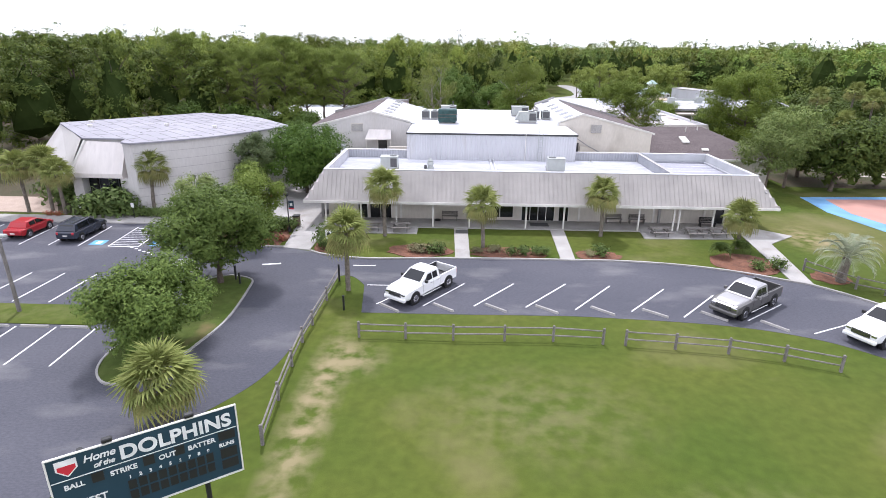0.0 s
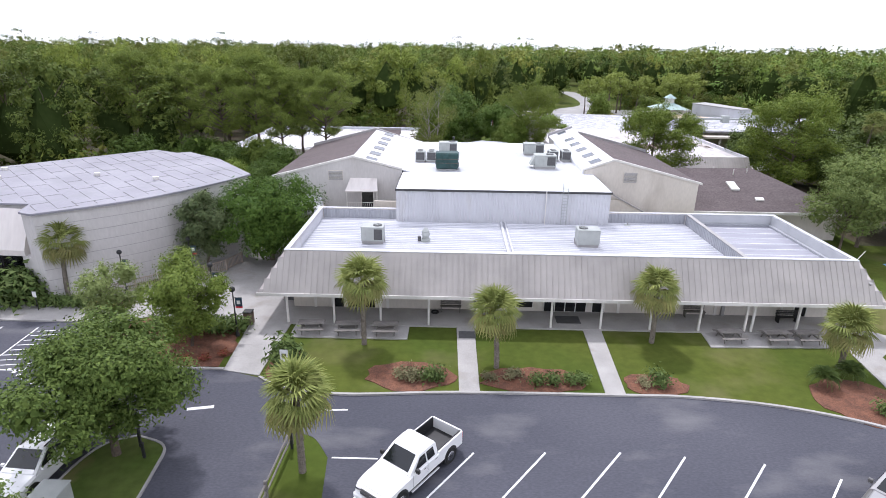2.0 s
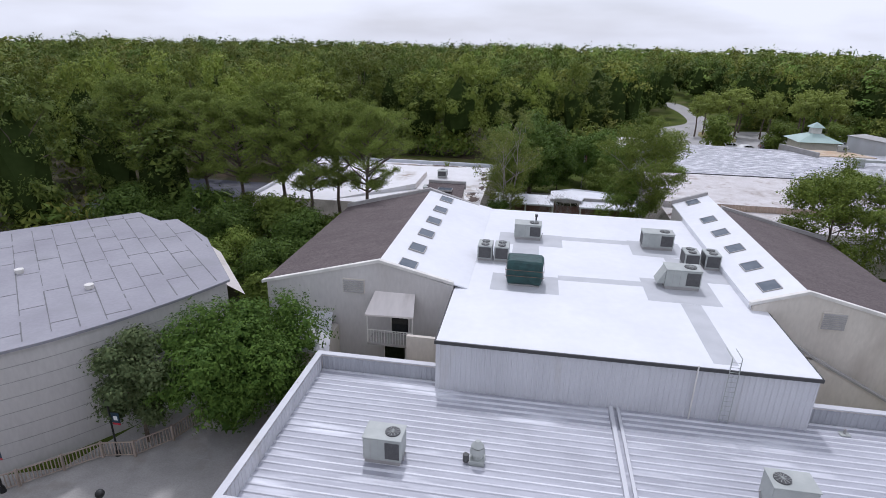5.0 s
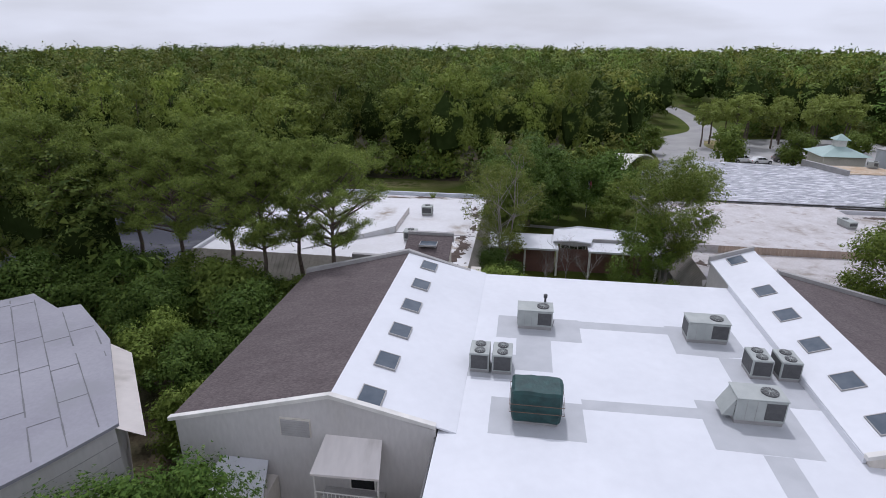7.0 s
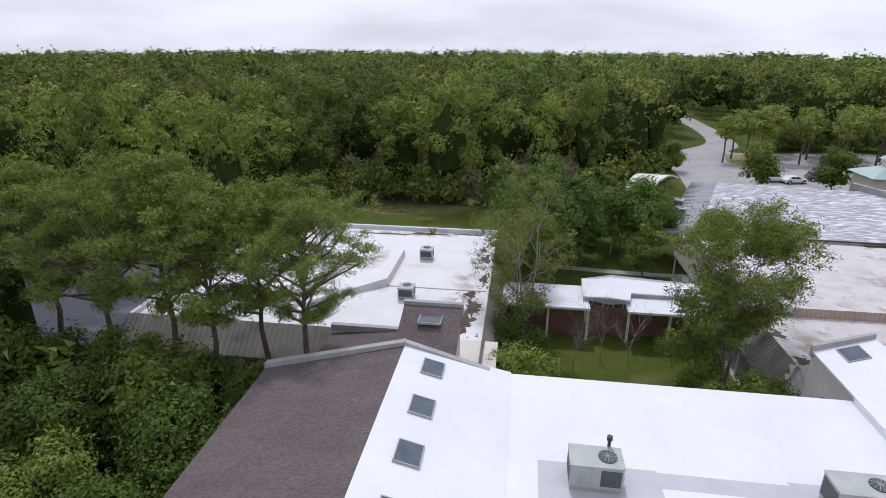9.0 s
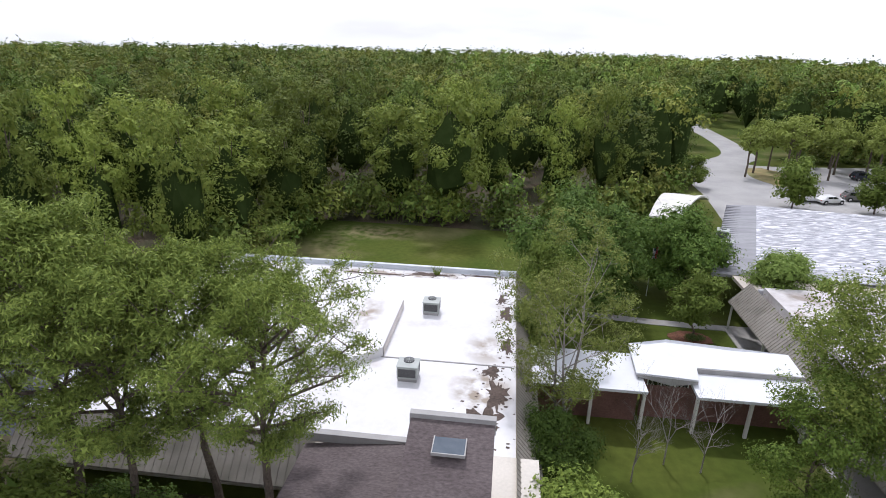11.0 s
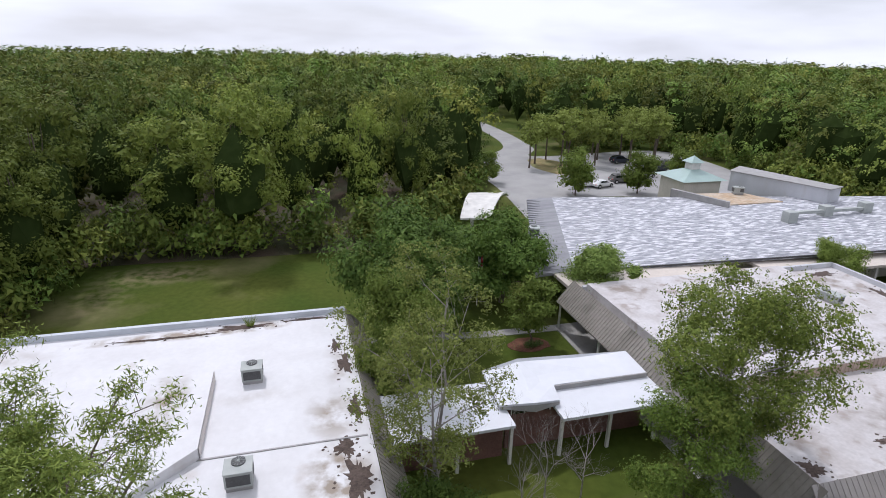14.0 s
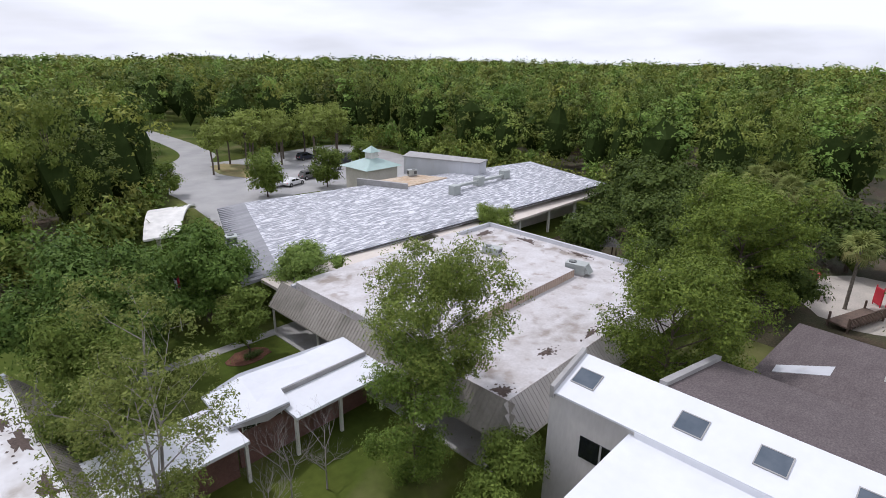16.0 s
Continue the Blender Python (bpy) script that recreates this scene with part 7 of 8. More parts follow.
package_unit(-12.65, 111.4, BZ, 1.1, 1.25, 1.05, 90, "pale square rooftop air-conditioning unit on the classroom roof")
package_unit(-12.85, 102.2, BZ, 1.15, 1.3, 1.05, 90, "pale square rooftop air-conditioning unit on the classroom roof")
package_unit(36.9, 103.6, BZ, 2.0, 1.3, 1.1, 100, hood=True)
package_unit(33.6, 111.6, BZ + 0.75, 1.9, 1.0, 0.75, 100)
package_unit(16.8, 134.5, 4.0, 1.2, 1.2, 1.2, 70)
package_unit(16.4, 131.8, 3.95, 1.2, 1.2, 0.9, 70)
package_unit(52.8, 144.0, 5.0, 1.4, 1.0, 1.0, -20)
ob = thing("flue_pipe", "short black flue pipe on the white roof", "flue", at=(0.25, 79.9, GZ))
part("pipe", rod((0, 0, 0), (0, 0, 1.6), 0.07), DARK_TRIM, ob)
part("cap", rod((0, 0, 1.6), (0, 0, 1.8), 0.12), DARK_TRIM, ob)
cov = thing("covered_unit", "rooftop unit wrapped in dark green tarpaulin", "air conditioner", at=(-0.35, 70.2, GZ))
bm = box(-1.15, 1.15, -0.8, 0.8, 0.12, 1.75, 0.12)
bmesh.ops.subdivide_edges(bm, edges=bm.edges[:], cuts=5, use_grid_fill=True)
for v in bm.verts:
    f = noise.noise(v.co * 1.7) * 0.11
    v.co.x += f * (1 if v.co.x > 0 else -1) * (1.4 - 0.4 * v.co.z)
    v.co.y += noise.noise(v.co * 2.1 + Vector((5, 0, 0))) * 0.1
part("tarpaulin", bm, GREEN_TARP, cov, "creased dark green tarpaulin")
for z in (0.75, 1.15):
    part("strap", strip([(-1.24, -0.9), (1.24, -0.9), (1.24, 0.9), (-1.24, 0.9)], 0.03, z, z + 0.03, closed=True), WOOD_BROWN, cov, "thin brown tie strap")
part("base_rail", box(-1.0, 1.0, -0.7, 0.7, 0, 0.14), GREY_TRIM, cov)
tv_ = thing("turbine_vent", "galvanised round roof vent on a square curb", "roof vent", at=(-1.85, 56.3, FR))
part("curb", box(-0.35, 0.35, -0.35, 0.35, 0, 0.25, 0.02), HVAC, tv_)
part("neck", rod((0, 0, 0.25), (0, 0, 0.55), 0.26), HVAC, tv_)
part("cap", rod((0, 0, 0.55), (0, 0, 0.85), 0.36, 0.3, 14), HVAC, tv_)
part("dome", rod((0, 0, 0.9), (0, 0, 1.15), 0.3, 0.1, 14), HVAC, tv_)
part("motor", rod((-0.5, -0.2, 0.12), (-0.5, -0.2, 0.5), 0.14), HVAC_DARK, tv_)
for x, y in ((15.2, 53.0), (17.4, 52.8), (16.0, 61.6)):
    ob = thing("roof_pipe_boot", "small pipe boot on the silver roof", "roof vent", "roof pipes", (x, y, FR))
    part("flange", box(-0.25, 0.25, -0.2, 0.2, 0.0, 0.07, 0.02), HVAC, ob)
    part("pipe", rod((0, 0, 0.07), (0, 0, 0.3), 0.06), GREY_TRIM, ob)


# ---------- split-rail fences ----------
def fence(points, label):
    ob = thing("split_rail_fence", label, "fence", "split-rail fences")
    r = random.Random(len(points))
    for p in points:
        part("post", box(p[0] - 0.07, p[0] + 0.07, p[1] - 0.07, p[1] + 0.07, -0.2, 1.05, 0.02), WOOD_GREY, ob)
    for p, q in zip(points, points[1:]):
        for z in (0.42, 0.88):
            part("rail", rod((p[0], p[1], z + r.uniform(-.04, .04)), (q[0], q[1], z + r.uniform(-.04, .04)), 0.055, 0.045, 6), WOOD_GREY, ob)
    return ob
fence([(-4.8, 28.0), (-2.0, 27.95), (0.85, 27.9), (3.9, 27.95), (6.8, 28.0), (9.7, 27.8)], "weathered grey split-rail fence on the field")
fence([(11.0, 27.7), (13.8, 27.4), (16.7, 27.0), (19.5, 26.3), (22.0, 25.3)], "weathered grey split-rail fence on the field")
fence([(24.3, 23.6), (25.6, 21.0), (26.3, 17.8)], "weathered grey split-rail fence on the field")
fence([(-7.75, 36.8), (-7.85, 33.0), (-7.95, 29.4), (-8.0, 27.2), (-7.9, 24.6), (-7.7, 21.5), (-7.4, 18.2)], "long weathered split-rail fence along the drive")
fence([(28.6, 40.4), (30.4, 36.9), (31.8, 35.8), (33.2, 32.0)], "low weathered rail fence beside the drive")


# ---------- scoreboard ----------
NAVY = material("navy_panel", (0.018, 0.048, 0.075), 0.45, second=(0.015, 0.04, 0.064), scale=0.8)
WHITE_VINYL = material("white_vinyl", (0.8, 0.8, 0.8), 0.5, scale=3)
sb = thing("scoreboard", "navy blue baseball scoreboard with white lettering on steel posts", "scoreboard", at=(-11.35, 11.55, 0), turn=33.8)
SW, SZ0, SZ1 = 5.5, 1.9, 4.62
part("panel", box(0, SW, -0.05, 0.06, SZ0, SZ1, 0.01), NAVY, sb)
bm = box(-0.05, SW + 0.05, -0.075, 0.0, SZ1, SZ1 + 0.04)
box(-0.05, SW + 0.05, -0.075, 0.0, SZ0 - 0.06, SZ0, bm=bm)
box(-0.05, 0.0, -0.075, 0.0, SZ0, SZ1, bm=bm)
box(SW, SW + 0.05, -0.075, 0.0, SZ0, SZ1, bm=bm)
part("frame", bm, TRIM, sb)
part("divider", box(0.02, SW - 0.02, -0.06, -0.04, SZ1 - 0.86, SZ1 - 0.83), WHITE_VINYL, sb)
for x in (0.9, 4.3):
    part("post", rod((x, 0.15, -0.3), (x, 0.15, SZ1), 0.09), BLACK, sb)


def lettering(body, x, z, size, parent, mat, spacing=1.0, shear=0.0, bold=0.006):
    cu = bpy.data.curves.new("lettering", "FONT")
    cu.body, cu.size, cu.extrude, cu.shear, cu.space_character, cu.offset = body, size, 0.008, shear, spacing, bold
    tmp = new("lettering", cu)
    dg = bpy.context.evaluated_depsgraph_get()
    me = bpy.data.meshes.new_from_object(tmp.evaluated_get(dg))
    bpy.data.objects.remove(tmp)
    me.materials.clear()
    me.materials.append(mat)
    ob = new("lettering", me)
    ob.parent = parent
    ob.matrix_basis = Matrix.Translation((x, -0.062, z)) @ Matrix.Rotation(radians(90), 4, "X")
    return ob
lettering("DOLPHINS", 1.9, SZ1 - 0.70, 0.70, sb, WHITE_VINYL, 1.03, 0.0, 0.022)
lettering("Home", 0.92, SZ1 - 0.42, 0.36, sb, WHITE_VINYL, 0.95, 0.25)
lettering("of the", 1.16, SZ1 - 0.7, 0.26, sb, WHITE_VINYL, 0.95, 0.25)
for tx, x, z, s in (("STRIKE", 1.55, SZ1 - 1.2, 0.25), ("OUT", 2.95, SZ1 - 1.2, 0.25), ("BATTER", 3.85, SZ1 - 1.2, 0.25), ("BALL", 0.3, SZ1 - 1.2, 0.25), ("RUNS", 4.83, SZ1 - 1.5, 0.2), ("GUEST", 0.35, SZ1 - 1.95, 0.34)):
    lettering(tx, x, z, s, sb, WHITE_VINYL)
for k in range(9):
    lettering(str(k + 1), 2.02 + 0.3 * k, SZ1 - 1.52, 0.17, sb, WHITE_VINYL)
    for row in (0, 1):
        part("digit_window", box(1.97 + 0.3 * k, 2.21 + 0.3 * k, -0.065, -0.045, SZ1 - 1.95 - 0.42 * row, SZ1 - 1.6 - 0.42 * row), BLACK, sb)
for x0, x1, z0, z1 in ((1.05, 1.38, -1.25, -0.9), (2.5, 2.83, -1.25, -0.9), (3.45, 3.75, -1.25, -0.9), (4.85, 5.4, -1.25, -0.9), (4.85, 5.4, -2.0, -1.6), (4.85, 5.4, -2.45, -2.08)):
    part("digit_window", box(x0, x1, -0.065, -0.045, SZ1 + z0, SZ1 + z1), BLACK, sb)
part("emblem", slab([(0.2, 0), (0.78, 0), (0.78, 0.34), (0.49, 0.62), (0.2, 0.34)], 0, 0.012), WHITE_VINYL, sb, "white and red shield emblem").matrix_basis = Matrix.Translation((0, -0.052, SZ1 - 0.12)) @ Matrix.Rotation(radians(-90), 4, "X") @ Matrix.Diagonal((1, 1, -1, 1))
part("emblem_field", slab([(0.25, 0.2), (0.73, 0.2), (0.73, 0.33), (0.49, 0.56), (0.25, 0.33)], 0, 0.02), RED_PLASTIC, sb).matrix_basis = Matrix.Translation((0, -0.052, SZ1 - 0.12)) @ Matrix.Rotation(radians(-90), 4, "X") @ Matrix.Diagonal((1, 1, -1, 1))
for x in (1.5, 3.9):
    part("lamp", box(x, x + 0.3, -0.1, 0.1, SZ1 + 0.06, SZ1 + 0.2, 0.03), BLACK, sb)


# ---------- vehicles ----------
def loft(sections, bm=None):
    """Skins a body through cross sections, each a list of points of equal count (open at the bottom, closed here)."""
    bm = bm or bmesh.new()
    rows = [[bm.verts.new(p) for p in s] for s in sections]
    n = len(rows[0])
    for a, b in zip(rows, rows[1:]):
        for i in range(n):
            j = (i + 1) % n
            bm.faces.new((a[i], a[j], b[j], b[i]))
    bm.faces.new(rows[0][::-1])
    bm.faces.new(rows[-1])
    return bm


def ring(x, w, z0, z1, top=None, tuck=0.06):
    """A car cross section at x: half width w at the waist, narrowing to half width top at z1."""
    t = w if top is None else top
    zm = z0 + (z1 - z0) * 0.55
    half = [(x, w - tuck, z0), (x, w, z0 + 0.12), (x, w, zm), (x, (w + t) / 2 + 0.01, z1 - 0.07), (x, t - 0.08, z1)]
    return half + [(p[0], -p[1], p[2]) for p in half[::-1]]


def cab_ring(x, w, zw, t, zr, z0=None):
    """A cabin cross section at x: straight glass line from the waist (half width w at zw) to the roof (half width t at zr)."""
    half = [(x, w - 0.02, zw - 0.1 if z0 is None else z0), (x, w, zw), (x, t, zr - 0.06), (x, t - 0.12, zr)]
    return half + [(p[0], -p[1], p[2]) for p in half[::-1]]


def wheel(parent, x, y, r, side):
    w = part("wheel", rod((x, y - 0.12, r), (x, y + 0.12, r), r, r, 20), TYRE, parent)
    part("rim", rod((x, y + 0.10 * side, r), (x, y + 0.13 * side, r), r * 0.66, r * 0.6, 16), CHROME, w)
    part("hub", rod((x, y + 0.12 * side, r), (x, y + 0.145 * side, r), r * 0.2, r * 0.16, 10), BLACK, w)


def glass_quad(parent, pts, name="window"):
    c = Vector((0, 0, 0))
    for p in pts:
        c += Vector(p) / len(pts)
    bm = bmesh.new()
    n = (Vector(pts[1]) - Vector(pts[0])).cross(Vector(pts[2]) - Vector(pts[0])).normalized()
    if n.dot(c - Vector((0, 0, 0.9))) < 0:
        n = -n
    lo = [bm.verts.new(Vector(p) + n * 0.004) for p in pts]
    hi = [bm.verts.new(Vector(p) + n * 0.014) for p in pts]
    bm.faces.new(hi)
    for i in range(len(pts)):
        bm.faces.new((lo[i], lo[(i + 1) % len(pts)], hi[(i + 1) % len(pts)], hi[i]))
    part(name, bm, GLASS, parent)


CAR_SILVER = material("silver_car_paint", (0.38, 0.375, 0.375), 0.3, metal=0.5, second=(0.36, 0.355, 0.355), scale=1, spec=0.6)


def pickup(x, y, turn, paint, label, upper=None):
    """A crew-cab pickup truck with an open bed, nose to +x."""
    ob = thing("pickup_truck", label, "truck", "pickup trucks", (x, y, 0.012), turn)
    c0, top = -0.85, upper or paint
    part("body", loft([ring(c0 - 0.04, 0.98, 0.45, 1.2, 0.98), ring(0.9, 0.99, 0.42, 1.21, 0.98), ring(1.2, 0.99, 0.42, 1.21, 0.97), ring(2.2, 0.98, 0.45, 1.16, 0.94), ring(2.62, 0.95, 0.5, 1.08, 0.88), ring(2.84, 0.86, 0.55, 0.96, 0.78)]), paint, ob)
    part("cab", loft([cab_ring(c0, 0.95, 1.21, 0.8, 1.8, 1.15), cab_ring(c0 + 0.1, 0.95, 1.21, 0.8, 1.88, 1.15), cab_ring(-0.3, 0.95, 1.21, 0.8, 1.91, 1.15), cab_ring(0.35, 0.95, 1.21, 0.79, 1.86, 1.15), cab_ring(1.2, 0.95, 1.2, 0.92, 1.28, 1.15)]), top, ob)
    part("bonnet", loft([[(1.22, -0.86, 1.16), (1.22, -0.78, 1.26), (1.22, 0.78, 1.26), (1.22, 0.86, 1.16)], [(2.2, -0.82, 1.1), (2.2, -0.72, 1.21), (2.2, 0.72, 1.21), (2.2, 0.82, 1.1)], [(2.66, -0.76, 1.02), (2.66, -0.66, 1.09), (2.66, 0.66, 1.09), (2.66, 0.76, 1.02)]]), top, ob)
    part("bed_floor", box(-2.8, c0 - 0.1, -0.84, 0.84, 0.62, 0.7), BLACK, ob, "black bed liner")
    part("bed_front", box(c0 - 0.16, c0 - 0.06, -0.84, 0.84, 0.7, 1.27), BLACK, ob)
    for s in (-1, 1):
        part("bed_side", box(-2.86, c0 - 0.05, s * 0.94 - 0.045, s * 0.94 + 0.045, 0.5, 1.28, 0.03), paint, ob)
        part("bed_liner", box(-2.8, c0 - 0.1, s * 0.865 - 0.028, s * 0.865 + 0.028, 0.66, 1.292, 0.01), BLACK, ob)
        part("mirror", box(0.72, 0.88, s * 1.09 - 0.1, s * 1.09 + 0.1, 1.24, 1.46, 0.03), BLACK if upper is None else paint, ob)
        part("headlight", box(2.62, 2.86, s * 0.7 - 0.15, s * 0.7 + 0.15, 0.82, 0.99, 0.03), CHROME, ob, "clear headlight")
        part("tail_light", box(-2.91, -2.84, s * 0.9 - 0.06, s * 0.9 + 0.06, 0.85, 1.2, 0.01), RED_PLASTIC, ob)
        glass_quad(ob, [(c0 + 0.22, s * 0.934, 1.28), (-0.1, s * 0.934, 1.28), (-0.1, s * 0.826, 1.71), (c0 + 0.26, s * 0.826, 1.71)])
        glass_quad(ob, [(0.0, s * 0.934, 1.28), (0.86, s * 0.93, 1.28), (0.36, s * 0.822, 1.7), (0.0, s * 0.826, 1.71)])
        for sx in (-0.05, 1.0):
            part("door_seam", box(sx - 0.008, sx + 0.008, s * 0.991 - 0.004, s * 0.991 + 0.004, 0.55, 1.2), BLACK, ob)
        for sx in (0.1, -0.75):
            part("door_handle", box(sx, sx + 0.16, s * 0.995 - 0.012, s * 0.995 + 0.02, 1.03, 1.07, 0.005), CHROME, ob)
        part("side_step", box(-0.9, 1.15, s * 1.0 - 0.06, s * 1.0 + 0.06, 0.34, 0.41, 0.02), CHROME, ob, "bright tubular side step")
        for wx in (-1.85, 1.85):
            part("wheel_arch", rod((wx, s * 0.80, 0.46), (wx, s * 0.998, 0.46), 0.5, 0.5, 20), BLACK, ob)
            wheel(ob, wx, s * 0.90, 0.41, s)
    glass_quad(ob, [(1.12, -0.76, 1.335), (1.12, 0.76, 1.335), (0.43, 0.65, 1.806), (0.43, -0.65, 1.806)], "windscreen")
    glass_quad(ob, [(c0 - 0.004, -0.7, 1.34), (c0 - 0.004, 0.7, 1.34), (c0 - 0.002, 0.66, 1.72), (c0 - 0.002, -0.66, 1.72)], "rear_window")
    part("tailgate", box(-2.9, -2.8, -0.89, 0.89, 0.6, 1.28, 0.02), paint, ob)
    part("underbody", box(-2.75, 2.4, -0.6, 0.6, 0.38, 0.62), BLACK, ob)
    part("front_bumper", box(2.72, 2.98, -0.92, 0.92, 0.42, 0.68, 0.06), paint, ob)
    part("rear_bumper", box(-3.02, -2.88, -0.9, 0.9, 0.5, 0.68, 0.04), CHROME, ob)
    grille = part("grille", box(2.8, 2.9, -0.52, 0.52, 0.72, 1.0, 0.02), BLACK, ob)
    for z in (0.79, 0.87, 0.95):
        part("grille_bar", box(2.895, 2.915, -0.5, 0.5, z - 0.012, z + 0.012), CHROME, grille)
    return ob


def car(x, y, turn, paint, label, suv=True, length=4.7):
    """A closed car, nose to +x."""
    ob = thing("car", label, "car", "parked cars", (x, y, 0.012), turn)
    L, H = length / 2, 1.68 if suv else 1.45
    zb = 1.02 if suv else 0.92
    part("body", loft([ring(-L, 0.8, 0.45, zb - 0.1, 0.76), ring(-L + 0.15, 0.9, 0.35, zb, 0.86), ring(0.9, 0.92, 0.3, zb, 0.88), ring(L - 0.5, 0.88, 0.35, zb - 0.1, 0.82), ring(L, 0.72, 0.42, zb - 0.28, 0.66)]), paint, ob)
    rear = -L + 0.25 if suv else -L + 0.7
    part("cabin", loft([cab_ring(rear - 0.1, 0.86, zb, 0.84, zb + 0.06), cab_ring(rear + 0.3, 0.86, zb, 0.73, H - 0.04), cab_ring(0.1, 0.86, zb, 0.73, H), cab_ring(1.15, 0.87, zb - 0.02, 0.85, zb + 0.04)]), paint, ob)
    for s in (-1, 1):
        glass_quad(ob, [(rear + 0.45, s * 0.83, zb + 0.08), (-0.3, s * 0.84, zb + 0.08), (-0.3, s * 0.74, H - 0.13), (rear + 0.5, s * 0.74, H - 0.15)])
        glass_quad(ob, [(-0.2, s * 0.84, zb + 0.08), (0.85, s * 0.85, zb + 0.06), (0.15, s * 0.74, H - 0.12), (-0.2, s * 0.74, H - 0.13)])
        part("tail_light", box(-L - 0.01, -L + 0.1, s * 0.68 - 0.1, s * 0.68 + 0.1, zb - 0.25, zb - 0.05, 0.02), RED_PLASTIC, ob)
        part("headlight", box(L - 0.16, L - 0.02, s * 0.6 - 0.14, s * 0.6 + 0.14, zb - 0.36, zb - 0.24, 0.02), CHROME, ob)
        part("mirror", box(0.75, 0.88, s * 0.98 - 0.08, s * 0.98 + 0.08, zb + 0.04, zb + 0.18, 0.02), paint, ob)
        for wx in (-L + 0.85, L - 0.9):
            part("wheel_arch", rod((wx, s * 0.74, 0.38), (wx, s * 0.925, 0.38), 0.41, 0.41, 18), BLACK, ob)
            wheel(ob, wx, s * 0.84, 0.34, s)
        if suv:
            part("roof_rail", box(rear + 0.4, 0.1, s * 0.6 - 0.02, s * 0.6 + 0.02, H + 0.01, H + 0.06), BLACK, ob)
    glass_quad(ob, [(1.05, -0.74, zb + 0.08), (1.05, 0.74, zb + 0.08), (0.22, 0.6, H - 0.06), (0.22, -0.6, H - 0.06)], "windscreen")
    glass_quad(ob, [(rear - 0.02, -0.68, zb + 0.12), (rear - 0.02, 0.68, zb + 0.12), (rear + 0.25, 0.58, H - 0.12), (rear + 0.25, -0.58, H - 0.12)], "rear_window")
    part("number_plate", box(-L - 0.02, -L + 0.02, -0.2, 0.2, zb - 0.4, zb - 0.28), TRIM, ob)
    return ob


pickup(-1.45, 34.75, 234.3, CAR_WHITE, "white crew-cab pickup parked in an angled bay")
pickup(20.55, 33.25, 216.6, CAR_GREY, "grey pickup truck with silver bonnet, parked", CAR_SILVER)
pickup(27.4, 29.6, 207.0, CAR_WHITE, "white pickup parked at the end of the row")
car(-32.8, 45.8, 90, CAR_DARK, "dark blue sport utility vehicle parked nose-in", True, 4.9)
car(-37.9, 46.1, 90, CAR_RED, "red hatchback parked nose-in", False, 4.3)
car(-19.0, 34.2, 266, CAR_WHITE, "white car parked behind the oak", True, 4.7)
for i, (x, y, a, p, n) in enumerate([(43.2, 170.6, 10, CAR_WHITE, "white"), (46.4, 169.8, 15, CAR_WHITE, "white"), (52.0, 172.5, 0, CAR_GREY, "grey"), (26.0, 180.2, 80, CAR_DARK, "dark"), (62.5, 190.0, 5, CAR_DARK, "dark"), (66.5, 181.0, 0, CAR_DARK, "dark"), (59.5, 176.0, 5, CAR_WHITE, "white"), (70.5, 184.0, 0, CAR_GREY, "grey")]):
    car(x, y, a, p, "%s car parked behind the main building" % n, i % 2 == 0)


# ---------- street furniture ----------
def lamp_post(x, y, h=3.4, banner=True, turn=0.0):
    ob = thing("lamp_post", "black lamp post with globe head and small banner", "lamp post", "plaza lamp posts", (x, y, 0.05), turn)
    part("base", rod((0, 0, 0), (0, 0, 0.35), 0.16, 0.1, 10), BLACK, ob)
    part("pole", rod((0, 0, 0.35), (0, 0, h), 0.055, 0.045, 8), BLACK, ob)
    bm = bmesh.new()
    bmesh.ops.create_uvsphere(bm, u_segments=12, v_segments=8, radius=0.2, matrix=Matrix.Translation((0, 0, h + 0.15)))
    part("globe", bm, BLACK, ob)
    if banner:
        part("arm", rod((0, 0, h - 0.45), (0.6, 0, h - 0.45), 0.015), BLACK, ob)
        bn = part("banner", box(0.1, 0.58, -0.01, 0.01, h - 1.25, h - 0.48), NAVY, ob, "navy banner with a red border")
        part("banner_stripe", box(0.1, 0.58, -0.014, 0.014, h - 1.25, h - 1.12), RED_PLASTIC, bn)
        part("banner_emblem", box(0.22, 0.46, -0.016, 0.016, h - 0.95, h - 0.68), WHITE_VINYL, bn)
for x, y in ((-17.9, 52.1), (-14.6, 47.8), (-26.1, 54.4), (-22.2, 57.9)):
    lamp_post(x, y)
pole = thing("light_pole", "weathered wooden light pole in a grass strip", "light pole", at=(-27.2, 30.3, 0))
part("pole", rod((0, 0, -0.2), (-0.1, 0, 5.2), 0.13, 0.1, 10), WOOD_GREY, pole)
part("lamp_head", box(-0.35, 0.45, -0.15, 0.15, 5.1, 5.3, 0.05), HVAC, pole)
def sign(x, y, h, w, hh, label, mat=WHITE_VINYL, turn=0.0):
    ob = thing("sign", label, "sign", "signs", (x, y, 0), turn)
    part("post", rod((0, 0, -0.1), (0, 0, h), 0.035), BLACK, ob)
    f = part("face", box(-w / 2, w / 2, -0.06, -0.035, h - hh, h + 0.02, 0.01), mat, ob)
    return ob, f
s1, f1 = sign(-9.8, 42.9, 1.9, 0.5, 0.8, "white notice sign on a black post")
part("print_bar", box(-0.14, 0.14, -0.068, -0.055, 1.35, 1.65), BLACK, f1)
s2, f2 = sign(-31.0, 51.0, 1.6, 0.3, 0.45, "small parking sign on a post")
